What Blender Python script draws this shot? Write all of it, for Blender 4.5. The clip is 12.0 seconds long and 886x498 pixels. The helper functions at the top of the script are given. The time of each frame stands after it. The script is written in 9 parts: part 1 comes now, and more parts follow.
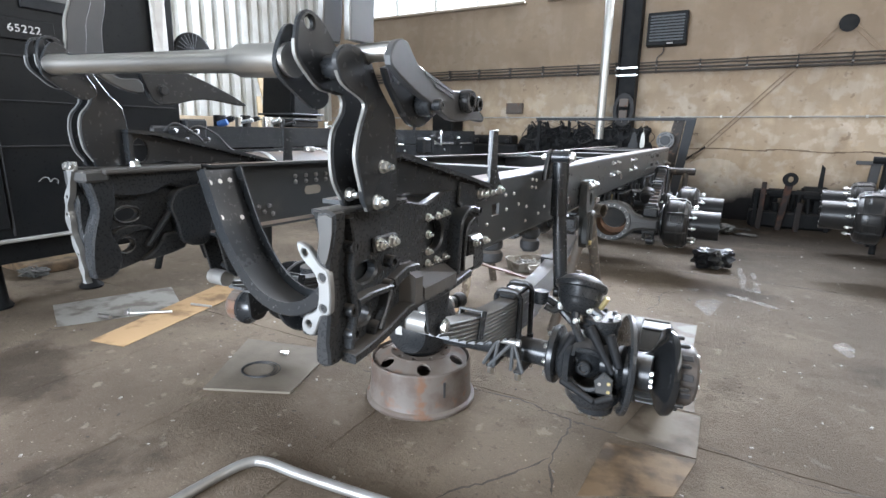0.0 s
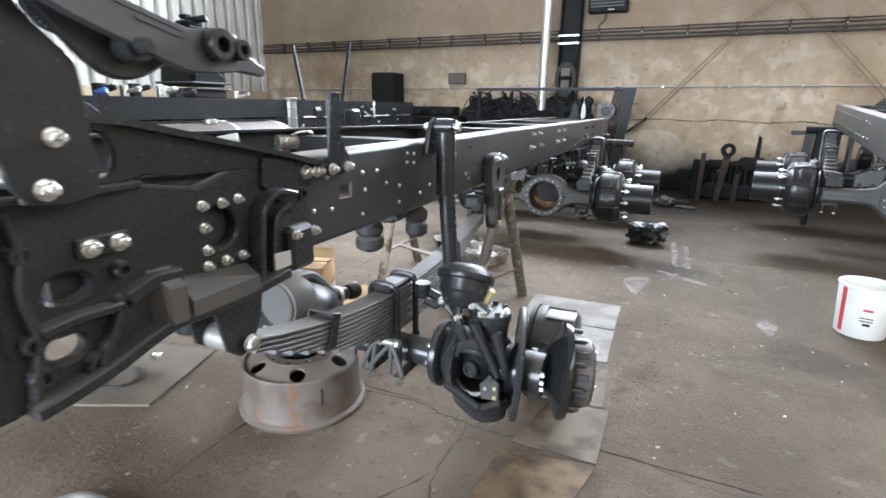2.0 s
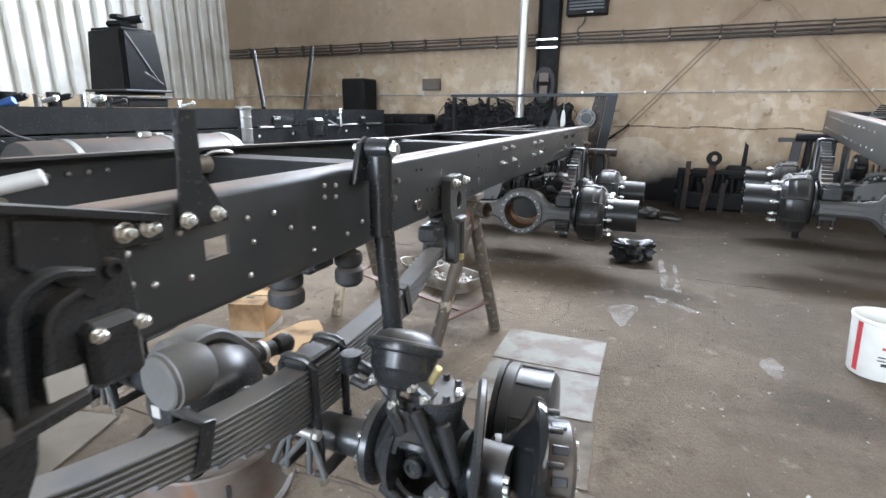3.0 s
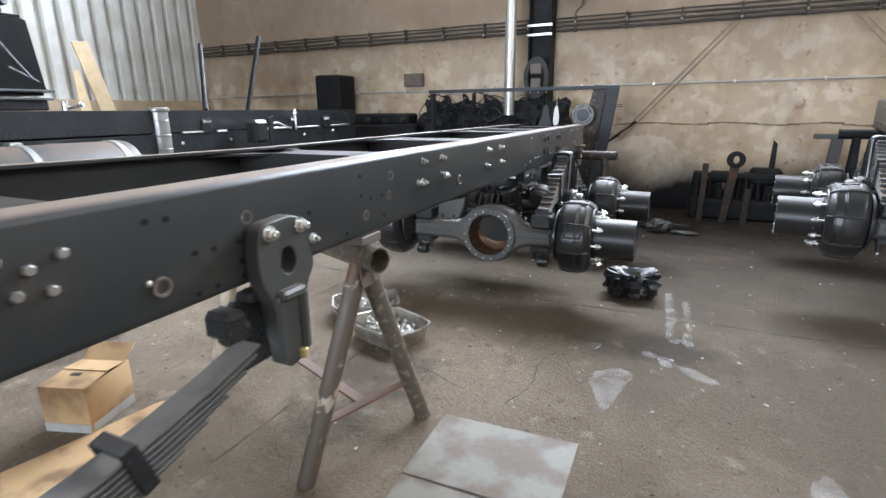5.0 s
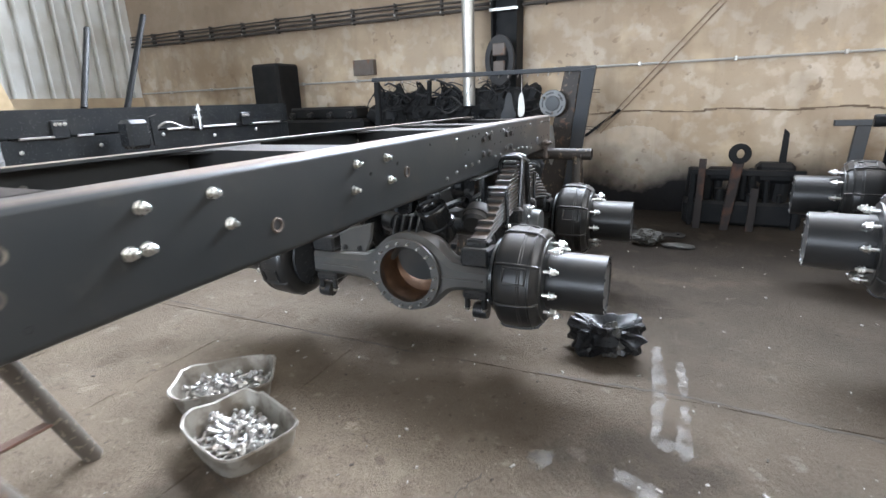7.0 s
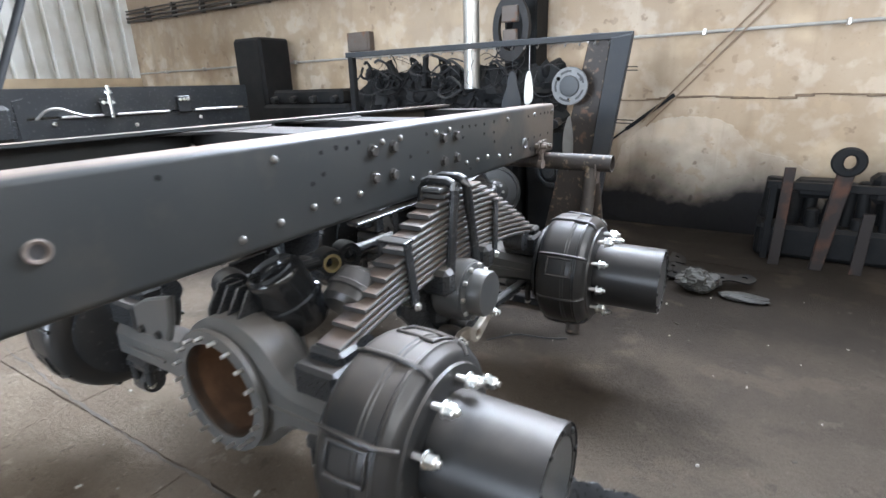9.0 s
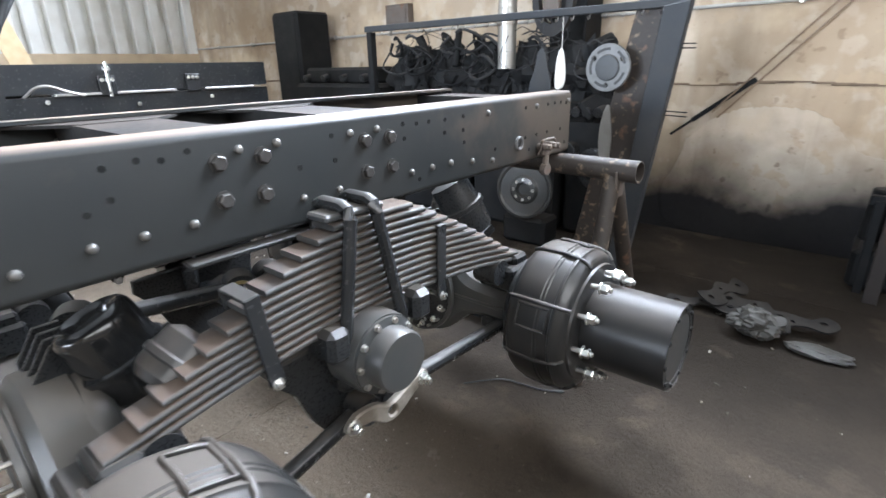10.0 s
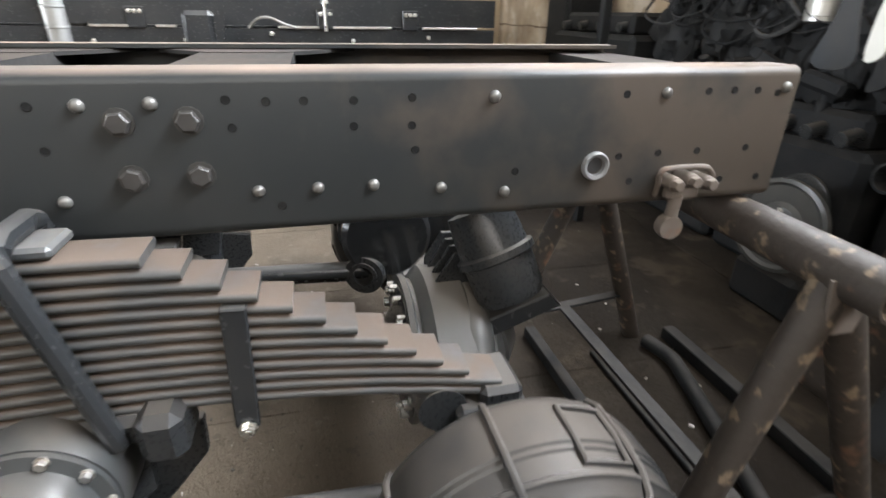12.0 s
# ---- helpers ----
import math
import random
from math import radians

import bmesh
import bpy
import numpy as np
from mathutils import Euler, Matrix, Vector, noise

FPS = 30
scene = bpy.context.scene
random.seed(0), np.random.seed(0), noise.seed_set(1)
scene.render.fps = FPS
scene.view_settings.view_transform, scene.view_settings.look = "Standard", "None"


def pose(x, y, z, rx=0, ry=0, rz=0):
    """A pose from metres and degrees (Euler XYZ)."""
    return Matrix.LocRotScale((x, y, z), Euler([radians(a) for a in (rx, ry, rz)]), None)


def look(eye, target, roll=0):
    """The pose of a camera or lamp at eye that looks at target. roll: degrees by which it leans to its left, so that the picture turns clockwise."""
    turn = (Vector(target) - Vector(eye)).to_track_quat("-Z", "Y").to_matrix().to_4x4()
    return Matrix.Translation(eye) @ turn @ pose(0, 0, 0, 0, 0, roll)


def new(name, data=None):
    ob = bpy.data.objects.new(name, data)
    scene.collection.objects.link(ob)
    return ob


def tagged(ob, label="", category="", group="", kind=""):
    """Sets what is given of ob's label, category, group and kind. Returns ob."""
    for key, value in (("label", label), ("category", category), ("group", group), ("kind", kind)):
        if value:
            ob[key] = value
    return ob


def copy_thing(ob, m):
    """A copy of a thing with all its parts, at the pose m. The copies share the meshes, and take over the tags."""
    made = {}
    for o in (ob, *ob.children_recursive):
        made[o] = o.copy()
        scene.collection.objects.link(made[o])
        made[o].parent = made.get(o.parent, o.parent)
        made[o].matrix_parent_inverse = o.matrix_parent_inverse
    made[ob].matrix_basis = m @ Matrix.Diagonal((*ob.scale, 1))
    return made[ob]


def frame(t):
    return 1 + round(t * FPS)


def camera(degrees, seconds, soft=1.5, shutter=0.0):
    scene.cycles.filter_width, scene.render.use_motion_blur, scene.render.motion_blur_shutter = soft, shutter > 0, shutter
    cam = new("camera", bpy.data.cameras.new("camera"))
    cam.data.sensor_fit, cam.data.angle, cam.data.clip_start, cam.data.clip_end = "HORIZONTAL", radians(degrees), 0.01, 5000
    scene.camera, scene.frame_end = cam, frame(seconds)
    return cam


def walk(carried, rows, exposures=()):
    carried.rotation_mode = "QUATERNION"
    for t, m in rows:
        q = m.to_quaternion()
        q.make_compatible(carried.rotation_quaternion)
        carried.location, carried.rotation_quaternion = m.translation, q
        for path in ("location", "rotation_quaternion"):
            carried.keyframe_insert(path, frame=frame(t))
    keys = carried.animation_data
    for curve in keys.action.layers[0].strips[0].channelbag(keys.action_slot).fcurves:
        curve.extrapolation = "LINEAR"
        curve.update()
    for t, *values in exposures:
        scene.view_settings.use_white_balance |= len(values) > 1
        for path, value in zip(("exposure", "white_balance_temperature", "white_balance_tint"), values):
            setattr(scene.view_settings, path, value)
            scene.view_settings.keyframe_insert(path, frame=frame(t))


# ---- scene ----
cam = camera(82.1, 12.0, shutter=0.4)
PATH = [
    (0, (0.845, 0.227, 1.466), (-0.107, 1.928, 1.017), 0.9),
    (0.5, (0.871, 0.286, 1.463), (-0.09, 1.981, 1.01), 0.5),
    (1, (0.948, 0.433, 1.457), (-0.012, 2.124, 0.986), 0.5),
    (1.5, (1.029, 0.552, 1.447), (0.135, 2.262, 0.919), 0.6),
    (2, (1.035, 0.72, 1.44), (0.225, 2.466, 0.897), 0.7),
    (2.5, (0.975, 0.98, 1.468), (0.233, 2.763, 0.949), 0.4),
    (4.3, (0.959, 2.012, 1.476), (0.135, 3.752, 0.935), 0.4),
    (4.5, (0.985, 2.137, 1.467), (0.184, 3.889, 0.929), -0.2),
    (5, (1.049, 2.476, 1.459), (0.23, 4.224, 0.933), -0.6),
    (5.5, (1.068, 2.796, 1.453), (0.199, 4.51, 0.9), -0.0),
    (6, (1.03, 3.153, 1.48), (0.232, 4.897, 0.914), 0.6),
    (6.5, (1.044, 3.449, 1.458), (0.268, 5.204, 0.896), -1.1),
    (8.3, (1.107, 4.803, 1.435), (0.175, 6.474, 0.851), -3.6),
    (8.5, (1.113, 4.954, 1.439), (0.151, 6.602, 0.839), -3.2),
    (9, (1.088, 5.371, 1.42), (0.087, 6.992, 0.807), -1.8),
    (9.5, (1.106, 5.766, 1.401), (0.043, 7.335, 0.763), -2.1),
    (10, (1.165, 6.143, 1.423), (-0.058, 7.572, 0.742), -1.3),
    (10.5, (1.137, 6.505, 1.396), (-0.201, 7.796, 0.658), -0.2),
    (11, (1.085, 6.88, 1.365), (-0.387, 7.961, 0.549), -0.7),
    (11.5, (1.032, 7.204, 1.378), (-0.603, 7.97, 0.519), 0.2),
    (12, (0.919, 7.463, 1.382), (-0.842, 7.906, 0.544), 1.0),
]
EXPO = [(0.0, 0.22, 6100, 10), (2.0, 0.28, 6100, 10), (2.5, 0.26, 6100, 10), (4.5, 0.13, 6100, 10), (6.5, 0.33, 6100, 10), (8.5, 0.7, 6000, 10), (9.5, 0.82, 6000, 10), (10.5, 0.8, 6150, 10), (11.2, 0.7, 6500, 10), (12.0, 0.52, 6700, 10)]
walk(cam, [(t, look(eye, target, roll)) for t, eye, target, roll in PATH], EXPO)

# ---- light ----
world = bpy.data.worlds.new("World")
scene.world = world
world.use_nodes = True
wn, wl = world.node_tree.nodes, world.node_tree.links
sky = wn.new("ShaderNodeTexSky")
sky.sky_type, sky.sun_disc = "NISHITA", False
sky.sun_elevation, sky.sun_rotation = radians(38), radians(-40)
wl.new(sky.outputs["Color"], wn["Background"].inputs["Color"])
wn["Background"].inputs["Strength"].default_value = 0.12

sun = new("sun", bpy.data.lights.new("sun", "SUN"))
sun.data.energy, sun.data.angle, sun.data.color = 0.8, radians(12), (1.0, 0.96, 0.9)
sun.matrix_world = look((-6, 9, 9), (0, 0, 0))


def daylight_lamp(name, eye, target, w, h, watts, colour=(0.88, 0.95, 1.04)):
    """An area lamp of daylight, for the seen far windows and for added fill."""
    lamp = new(name, bpy.data.lights.new(name, "AREA"))
    lamp.data.shape, lamp.data.size, lamp.data.size_y = "RECTANGLE", w, h
    lamp.data.energy, lamp.data.color = watts, colour
    lamp.matrix_world = look(eye, target)
    return lamp


far_light = daylight_lamp("window_daylight_far", (-1.2, 10.6, 4.75), (-1.2, 4.0, 3.6), 8.5, 1.4, 1950, (0.9, 0.96, 1.055))
far_light.data.spread = radians(135)
# added fill from the right; no window is seen there
daylight_lamp("window_daylight_right", (6.4, 3.0, 4.4), (0, 3.0, 1.2), 12.0, 1.8, 380, (1.0, 0.955, 0.89))
# added fill from behind the start of the path; no gateway is seen
daylight_lamp("gate_daylight", (-2.0, -5.5, 2.0), (-1.4, 2, 1.2), 5.0, 3.8, 1700)

# ---- materials ----
def material(name, base, rough=0.5, metal=0.0, second=None, scale=6.0, amount=0.5, fine=60.0, bump=0.15, dust=0.0,
             dust_colour=(0.23, 0.19, 0.15), rust=0.0, rough_var=0.15, spec=0.5, contrast=(0.4, 0.65), random=0.0, detail=6.0):
    """A painted, metal or mineral surface: two colours in broad patches, fine grain in roughness and relief, dust that lies on upward faces."""
    m = bpy.data.materials.new(name)
    m.use_nodes = True
    n, l = m.node_tree.nodes, m.node_tree.links
    b = n["Principled BSDF"]
    co = n.new("ShaderNodeTexCoord")
    geo = n.new("ShaderNodeNewGeometry")
    big, small = n.new("ShaderNodeTexNoise"), n.new("ShaderNodeTexNoise")
    big.inputs["Scale"].default_value, big.inputs["Detail"].default_value = scale, detail
    small.inputs["Scale"].default_value, small.inputs["Detail"].default_value = fine, 4
    for t in (big, small):
        l.new(geo.outputs["Position"], t.inputs["Vector"])
    ramp = n.new("ShaderNodeMapRange")
    ramp.inputs["From Min"].default_value, ramp.inputs["From Max"].default_value = contrast
    l.new(big.outputs["Fac"], ramp.inputs["Value"])
    mix = n.new("ShaderNodeMix")
    mix.data_type = "RGBA"
    second = second or tuple(c * 0.6 for c in base)
    mix.inputs["A"].default_value, mix.inputs["B"].default_value = (*base, 1), (*second, 1)
    k = n.new("ShaderNodeMath")
    k.operation = "MULTIPLY"
    k.inputs[1].default_value = amount
    l.new(ramp.outputs["Result"], k.inputs[0])
    l.new(k.outputs[0], mix.inputs["Factor"])
    colour = mix.outputs["Result"]
    if random:
        info = n.new("ShaderNodeObjectInfo")
        hsv = n.new("ShaderNodeHueSaturation")
        r = n.new("ShaderNodeMapRange")
        r.inputs["To Min"].default_value, r.inputs["To Max"].default_value = 1 - random, 1 + random
        l.new(info.outputs["Random"], r.inputs["Value"])
        l.new(r.outputs["Result"], hsv.inputs["Value"])
        l.new(colour, hsv.inputs["Color"])
        colour = hsv.outputs["Color"]
    if rust:
        rn = n.new("ShaderNodeTexNoise")
        rn.inputs["Scale"].default_value, rn.inputs["Detail"].default_value = 9, 8
        l.new(geo.outputs["Position"], rn.inputs["Vector"])
        rr = n.new("ShaderNodeMapRange")
        rr.inputs["From Min"].default_value, rr.inputs["From Max"].default_value = 0.68 - 0.3 * rust, 0.74 - 0.25 * rust
        l.new(rn.outputs["Fac"], rr.inputs["Value"])
        rm = n.new("ShaderNodeMix")
        rm.data_type = "RGBA"
        rm.inputs["B"].default_value = (0.13, 0.07, 0.042, 1)
        l.new(rr.outputs["Result"], rm.inputs["Factor"])
        l.new(colour, rm.inputs["A"])
        colour = rm.outputs["Result"]
    rough_in = n.new("ShaderNodeMapRange")
    rough_in.inputs["To Min"].default_value, rough_in.inputs["To Max"].default_value = rough - rough_var, rough + rough_var
    l.new(small.outputs["Fac"], rough_in.inputs["Value"])
    rough_out = rough_in.outputs["Result"]
    if dust:
        sep = n.new("ShaderNodeSeparateXYZ")
        l.new(geo.outputs["Normal"], sep.inputs["Vector"])
        dr = n.new("ShaderNodeMapRange")
        dr.inputs["From Min"].default_value, dr.inputs["From Max"].default_value = 0.55, 0.98
        l.new(sep.outputs["Z"], dr.inputs["Value"])
        dn = n.new("ShaderNodeMapRange")
        dn.inputs["From Min"].default_value, dn.inputs["From Max"].default_value = 0.2, 0.55
        l.new(big.outputs["Fac"], dn.inputs["Value"])
        dm = n.new("ShaderNodeMath")
        dm.operation = "MULTIPLY"
        l.new(dr.outputs["Result"], dm.inputs[0])
        l.new(dn.outputs["Result"], dm.inputs[1])
        dk = n.new("ShaderNodeMath")
        dk.operation = "MULTIPLY"
        dk.inputs[1].default_value = dust
        l.new(dm.outputs[0], dk.inputs[0])
        dx = n.new("ShaderNodeMix")
        dx.data_type = "RGBA"
        dx.inputs["B"].default_value = (*dust_colour, 1)
        l.new(dk.outputs[0], dx.inputs["Factor"])
        l.new(colour, dx.inputs["A"])
        colour = dx.outputs["Result"]
        dro = n.new("ShaderNodeMix")
        dro.inputs["B"].default_value = 0.8
        l.new(dk.outputs[0], dro.inputs["Factor"])
        l.new(rough_out, dro.inputs["A"])
        rough_out = dro.outputs["Result"]
    bp = n.new("ShaderNodeBump")
    bp.inputs["Strength"].default_value, bp.inputs["Distance"].default_value = bump, 0.004
    l.new(small.outputs["Fac"], bp.inputs["Height"])
    l.new(bp.outputs["Normal"], b.inputs["Normal"])
    l.new(colour, b.inputs["Base Color"])
    l.new(rough_out, b.inputs["Roughness"])
    b.inputs["Metallic"].default_value = metal
    b.inputs["Specular IOR Level"].default_value = spec
    if dust:
        sp = n.new("ShaderNodeMix")
        sp.inputs["A"].default_value, sp.inputs["B"].default_value = spec, 0.06
        l.new(dk.outputs[0], sp.inputs["Factor"])
        l.new(sp.outputs["Result"], b.inputs["Specular IOR Level"])
    return m


WORN = material("rubbed_grey_edge", (0.2, 0.195, 0.18), 0.45, 0.4, second=(0.09, 0.085, 0.08), scale=16, bump=0.05)
LEVER = material("dusty_grey_lever", (0.036, 0.038, 0.04), 0.4, second=(0.06, 0.057, 0.053), scale=7, bump=0.03, dust=0.5, dust_colour=(0.2, 0.175, 0.15))
CASE = material("dusty_grey_gear_case", (0.085, 0.085, 0.082), 0.5, second=(0.12, 0.115, 0.105), scale=6, bump=0.03, dust=0.6, dust_colour=(0.19, 0.17, 0.145), spec=0.35)
HANGER = material("dusty_green_grey_casting", (0.04, 0.043, 0.042), 0.5, second=(0.07, 0.067, 0.06), scale=9, dust=0.5, dust_colour=(0.15, 0.13, 0.11), bump=0.01, spec=0.35)
RIMDARK = material("brown_black_hub_steel", (0.05, 0.043, 0.038), 0.45, second=(0.09, 0.07, 0.055), scale=12, bump=0.05, rust=0.1)
BLACK = material("black_chassis_paint", (0.017, 0.0185, 0.02), 0.26, spec=0.42, second=(0.028, 0.0285, 0.0285), dust=0.45, dust_colour=(0.14, 0.128, 0.115), bump=0.012, rough_var=0.05)
CAST = material("black_cast_iron", (0.017, 0.0185, 0.02), 0.28, spec=0.42, second=(0.028, 0.0285, 0.0285), dust=0.45, dust_colour=(0.13, 0.11, 0.09), fine=140, bump=0.007, rough_var=0.04)
# lighter than the castings: dust, plus the light on the ledge's slope
DUSTY = material("dusty_black_casting", (0.062, 0.059, 0.055), 0.7, second=(0.09, 0.078, 0.066), scale=11, fine=120, bump=0.15, spec=0.2)
GREYCAST = material("grey_cast_housing", (0.042, 0.0445, 0.045), 0.3, second=(0.075, 0.068, 0.06), dust=0.4, dust_colour=(0.14, 0.115, 0.092), fine=120, bump=0.008, rough_var=0.05)
REARLEAF = material("brown_dusted_spring_steel", (0.042, 0.044, 0.045), 0.4, second=(0.07, 0.064, 0.058), scale=9, dust=0.9, dust_colour=(0.105, 0.08, 0.064), bump=0.15)
SPRING = material("black_spring_steel", (0.05, 0.054, 0.057), 0.42, second=(0.085, 0.082, 0.077), scale=9, dust=0.8, dust_colour=(0.17, 0.155, 0.138), bump=0.15)
GLOSS = material("gloss_black_drum_paint", (0.015, 0.0157, 0.016), 0.3, spec=0.42, second=(0.027, 0.025, 0.023), dust=0.5, dust_colour=(0.12, 0.1, 0.083), bump=0.02, rough_var=0.05)
# the dust tone on top also stands in for light the barrel catches
BARREL = material("satin_black_barrel_paint", (0.015, 0.0155, 0.016), 0.33, spec=0.3, second=(0.024, 0.023, 0.022), dust=0.35, dust_colour=(0.16, 0.138, 0.118), bump=0.015, rough_var=0.05)
HOUSING = material("dusty_grey_axle_casting", (0.058, 0.06, 0.059), 0.36, second=(0.085, 0.079, 0.071), scale=6, dust=0.5, dust_colour=(0.17, 0.145, 0.12), fine=120, bump=0.01, rough_var=0.06)
RIVET = material("dull_grey_rivet", (0.17, 0.168, 0.16), 0.36, 0.5, second=(0.06, 0.058, 0.055), scale=40, bump=0.05)
CROSS = material("dusty_crossmember_paint", (0.02, 0.02, 0.02), 0.7, second=(0.032, 0.03, 0.028), dust=0.4, dust_colour=(0.075, 0.058, 0.047), bump=0.02, spec=0.08)
ZINC = material("zinc_plated_steel", (0.75, 0.76, 0.74), 0.3, 1.0, second=(0.55, 0.53, 0.48), scale=30, bump=0.05)
STEEL = material("bare_steel", (0.55, 0.54, 0.52), 0.38, 1.0, second=(0.36, 0.31, 0.26), scale=14, bump=0.1)
TUBE = material("satin_steel_tube", (0.62, 0.61, 0.58), 0.3, 1.0, second=(0.5, 0.46, 0.4), scale=3, bump=0.0, rough_var=0.0, detail=2)
RUSTY = material("rusty_dusty_steel", (0.11, 0.092, 0.08), 0.65, second=(0.085, 0.062, 0.046), scale=7, fine=45, bump=0.4, rust=0.35, dust=0.4)
RIM = material("rusty_wheel_rim", (0.115, 0.097, 0.083), 0.5, second=(0.075, 0.053, 0.041), scale=8, contrast=(0.44, 0.6), amount=0.8, fine=60, bump=0.3, rust=0.38, dust=0.3, detail=10)
STAND = material("worn_painted_stand", (0.085, 0.072, 0.058), 0.55, second=(0.27, 0.23, 0.175), scale=34, contrast=(0.56, 0.64), amount=0.6, fine=50, bump=0.3, rust=0.15, detail=9)
# darker copy of the stand paint: rust, with the rear shade put into it
SHADED = material("shaded_rusted_stand", (0.032, 0.025, 0.02), 0.6, second=(0.22, 0.165, 0.11), scale=24, contrast=(0.58, 0.66), amount=0.7, fine=50, bump=0.45, rust=0.3, detail=10)
RUBBER = material("black_rubber", (0.014, 0.014, 0.015), 0.7, second=(0.035, 0.034, 0.033), bump=0.2, dust=0.5)
INNER = material("bare_orange_housing_bore", (0.19, 0.11, 0.065), 0.36, 0.5, second=(0.06, 0.036, 0.025), scale=14, bump=0.2)
ENAMEL = material("wet_black_enamel", (0.01, 0.0105, 0.011), 0.14, second=(0.016, 0.016, 0.016), rough_var=0.06, bump=0.02)
CLUTCH = material("grey_clutch_steel", (0.17, 0.175, 0.178), 0.55, 0.2, second=(0.1, 0.098, 0.09), scale=20, bump=0.2)
BRASS = material("yellow_bushing", (0.55, 0.45, 0.22), 0.4, 0.6, bump=0.1)
CARD = material("brown_cardboard", (0.42, 0.275, 0.145), 0.8, second=(0.14, 0.085, 0.05), scale=4.5, amount=0.8, contrast=(0.5, 0.66), fine=90, bump=0.3, spec=0.2, detail=10)
PAPER = material("oily_grey_sheet", (0.17, 0.155, 0.128), 0.5, second=(0.095, 0.07, 0.048), scale=4.5, amount=0.9, fine=25, bump=0.35, spec=0.12, contrast=(0.46, 0.6), detail=10)
SHEET = material("streaky_grey_sheet_metal", (0.29, 0.275, 0.245), 0.5, 0.2, second=(0.11, 0.09, 0.07), scale=6, amount=0.85, contrast=(0.48, 0.62), fine=60, bump=0.3, detail=10)
PLATE = material("dull_sheet_metal", (0.15, 0.128, 0.1), 0.55, spec=0.2, second=(0.1, 0.082, 0.064), scale=7, fine=60, bump=0.35, detail=10)
STAINED = material("oil_stained_sheet", (0.15, 0.125, 0.095), 0.65, spec=0.1, second=(0.06, 0.045, 0.033), scale=5, amount=0.9, contrast=(0.42, 0.6), fine=30, bump=0.3, detail=10)
PIPE = material("grey_bare_pipe", (0.3, 0.295, 0.28), 0.38, 0.5, second=(0.16, 0.14, 0.12), scale=7, bump=0.02, rough_var=0.06)
ALU = material("aluminium_tray", (0.27, 0.25, 0.215), 0.5, 0.4, second=(0.13, 0.105, 0.08), scale=12, bump=0.25, contrast=(0.45, 0.6), amount=0.8)
TANK = material("aluminium_tank", (0.28, 0.285, 0.28), 0.4, 0.7, second=(0.2, 0.19, 0.175), scale=6, dust=0.9, dust_colour=(0.2, 0.17, 0.14), bump=0.08)
FUELTANK = material("dusty_dark_fuel_tank", (0.03, 0.029, 0.028), 0.5, second=(0.055, 0.048, 0.042), scale=5, contrast=(0.42, 0.62), dust=0.9, dust_colour=(0.13, 0.1, 0.08), bump=0.06)
GALV = material("galvanised_duct", (0.5, 0.5, 0.48), 0.4, 0.85, second=(0.44, 0.43, 0.4), scale=5, bump=0.02, rough_var=0.05)
CORR = material("corrugated_white_sheet", (0.6, 0.595, 0.56), 0.6, second=(0.4, 0.37, 0.31), scale=2.2, amount=0.6, fine=30, bump=0.1, detail=9)
OXIDE = material("red_oxide_flat_bar", (0.16, 0.082, 0.06), 0.6, second=(0.1, 0.062, 0.048), scale=7, bump=0.2, dust=0.3)
CHIPPED = material("chipped_brown_leg", (0.085, 0.068, 0.053), 0.6, second=(0.42, 0.36, 0.28), scale=12, contrast=(0.57, 0.62), amount=0.85, fine=60, bump=0.35, rust=0.2)
FLAKED = material("flaking_cream_paint", (0.13, 0.095, 0.068), 0.65, second=(0.47, 0.4, 0.3), scale=9, contrast=(0.42, 0.5), amount=0.85, fine=60, bump=0.35, rust=0.2)
STEELDULL = material("dusty_bolt_steel", (0.05, 0.048, 0.046), 0.4, 0.2, second=(0.03, 0.028, 0.026), scale=30, bump=0.05)
PIPEDARK = material("sooty_brown_pipe", (0.062, 0.054, 0.047), 0.6, second=(0.035, 0.03, 0.027), scale=4, bump=0.2, spec=0.2)
SEAM = material("dark_broken_plaster", (0.15, 0.11, 0.08), 0.9, second=(0.3, 0.23, 0.16), scale=9, bump=0.5, spec=0.1)
BRICK = material("yellowish_plinth", (0.46, 0.36, 0.24), 0.85, second=(0.32, 0.25, 0.17), scale=4, fine=40, bump=0.5)
WOOD = material("pale_board", (0.56, 0.43, 0.26), 0.7, second=(0.42, 0.3, 0.17), scale=9, fine=70, bump=0.3)
BOARD = material("dirty_board", (0.165, 0.115, 0.07), 0.65, spec=0.1, second=(0.055, 0.042, 0.031), scale=7, amount=0.85, contrast=(0.42, 0.62), fine=70, bump=0.3, detail=10)
WHITE = material("white_bucket_plastic", (0.68, 0.68, 0.64), 0.45, second=(0.55, 0.54, 0.5), scale=7, bump=0.1)
RED = material("red_label", (0.45, 0.05, 0.06), 0.5)
BLUE = material("blue_plastic", (0.05, 0.16, 0.5), 0.4)
CONCRETE = material("old_concrete", (0.4, 0.335, 0.255), 0.85, second=(0.33, 0.29, 0.24), scale=3, fine=35, bump=0.5)
CABPAINT = material("black_cab_paint", (0.005, 0.0055, 0.006), 0.3, second=(0.009, 0.009, 0.009), rough_var=0.08, bump=0.02, spec=0.12)
DARK = material("sooty_dark_steel", (0.009, 0.0096, 0.0105), 0.6, spec=0.16, second=(0.02, 0.019, 0.018), scale=6, bump=0.4, dust=0.35, dust_colour=(0.09, 0.08, 0.07))
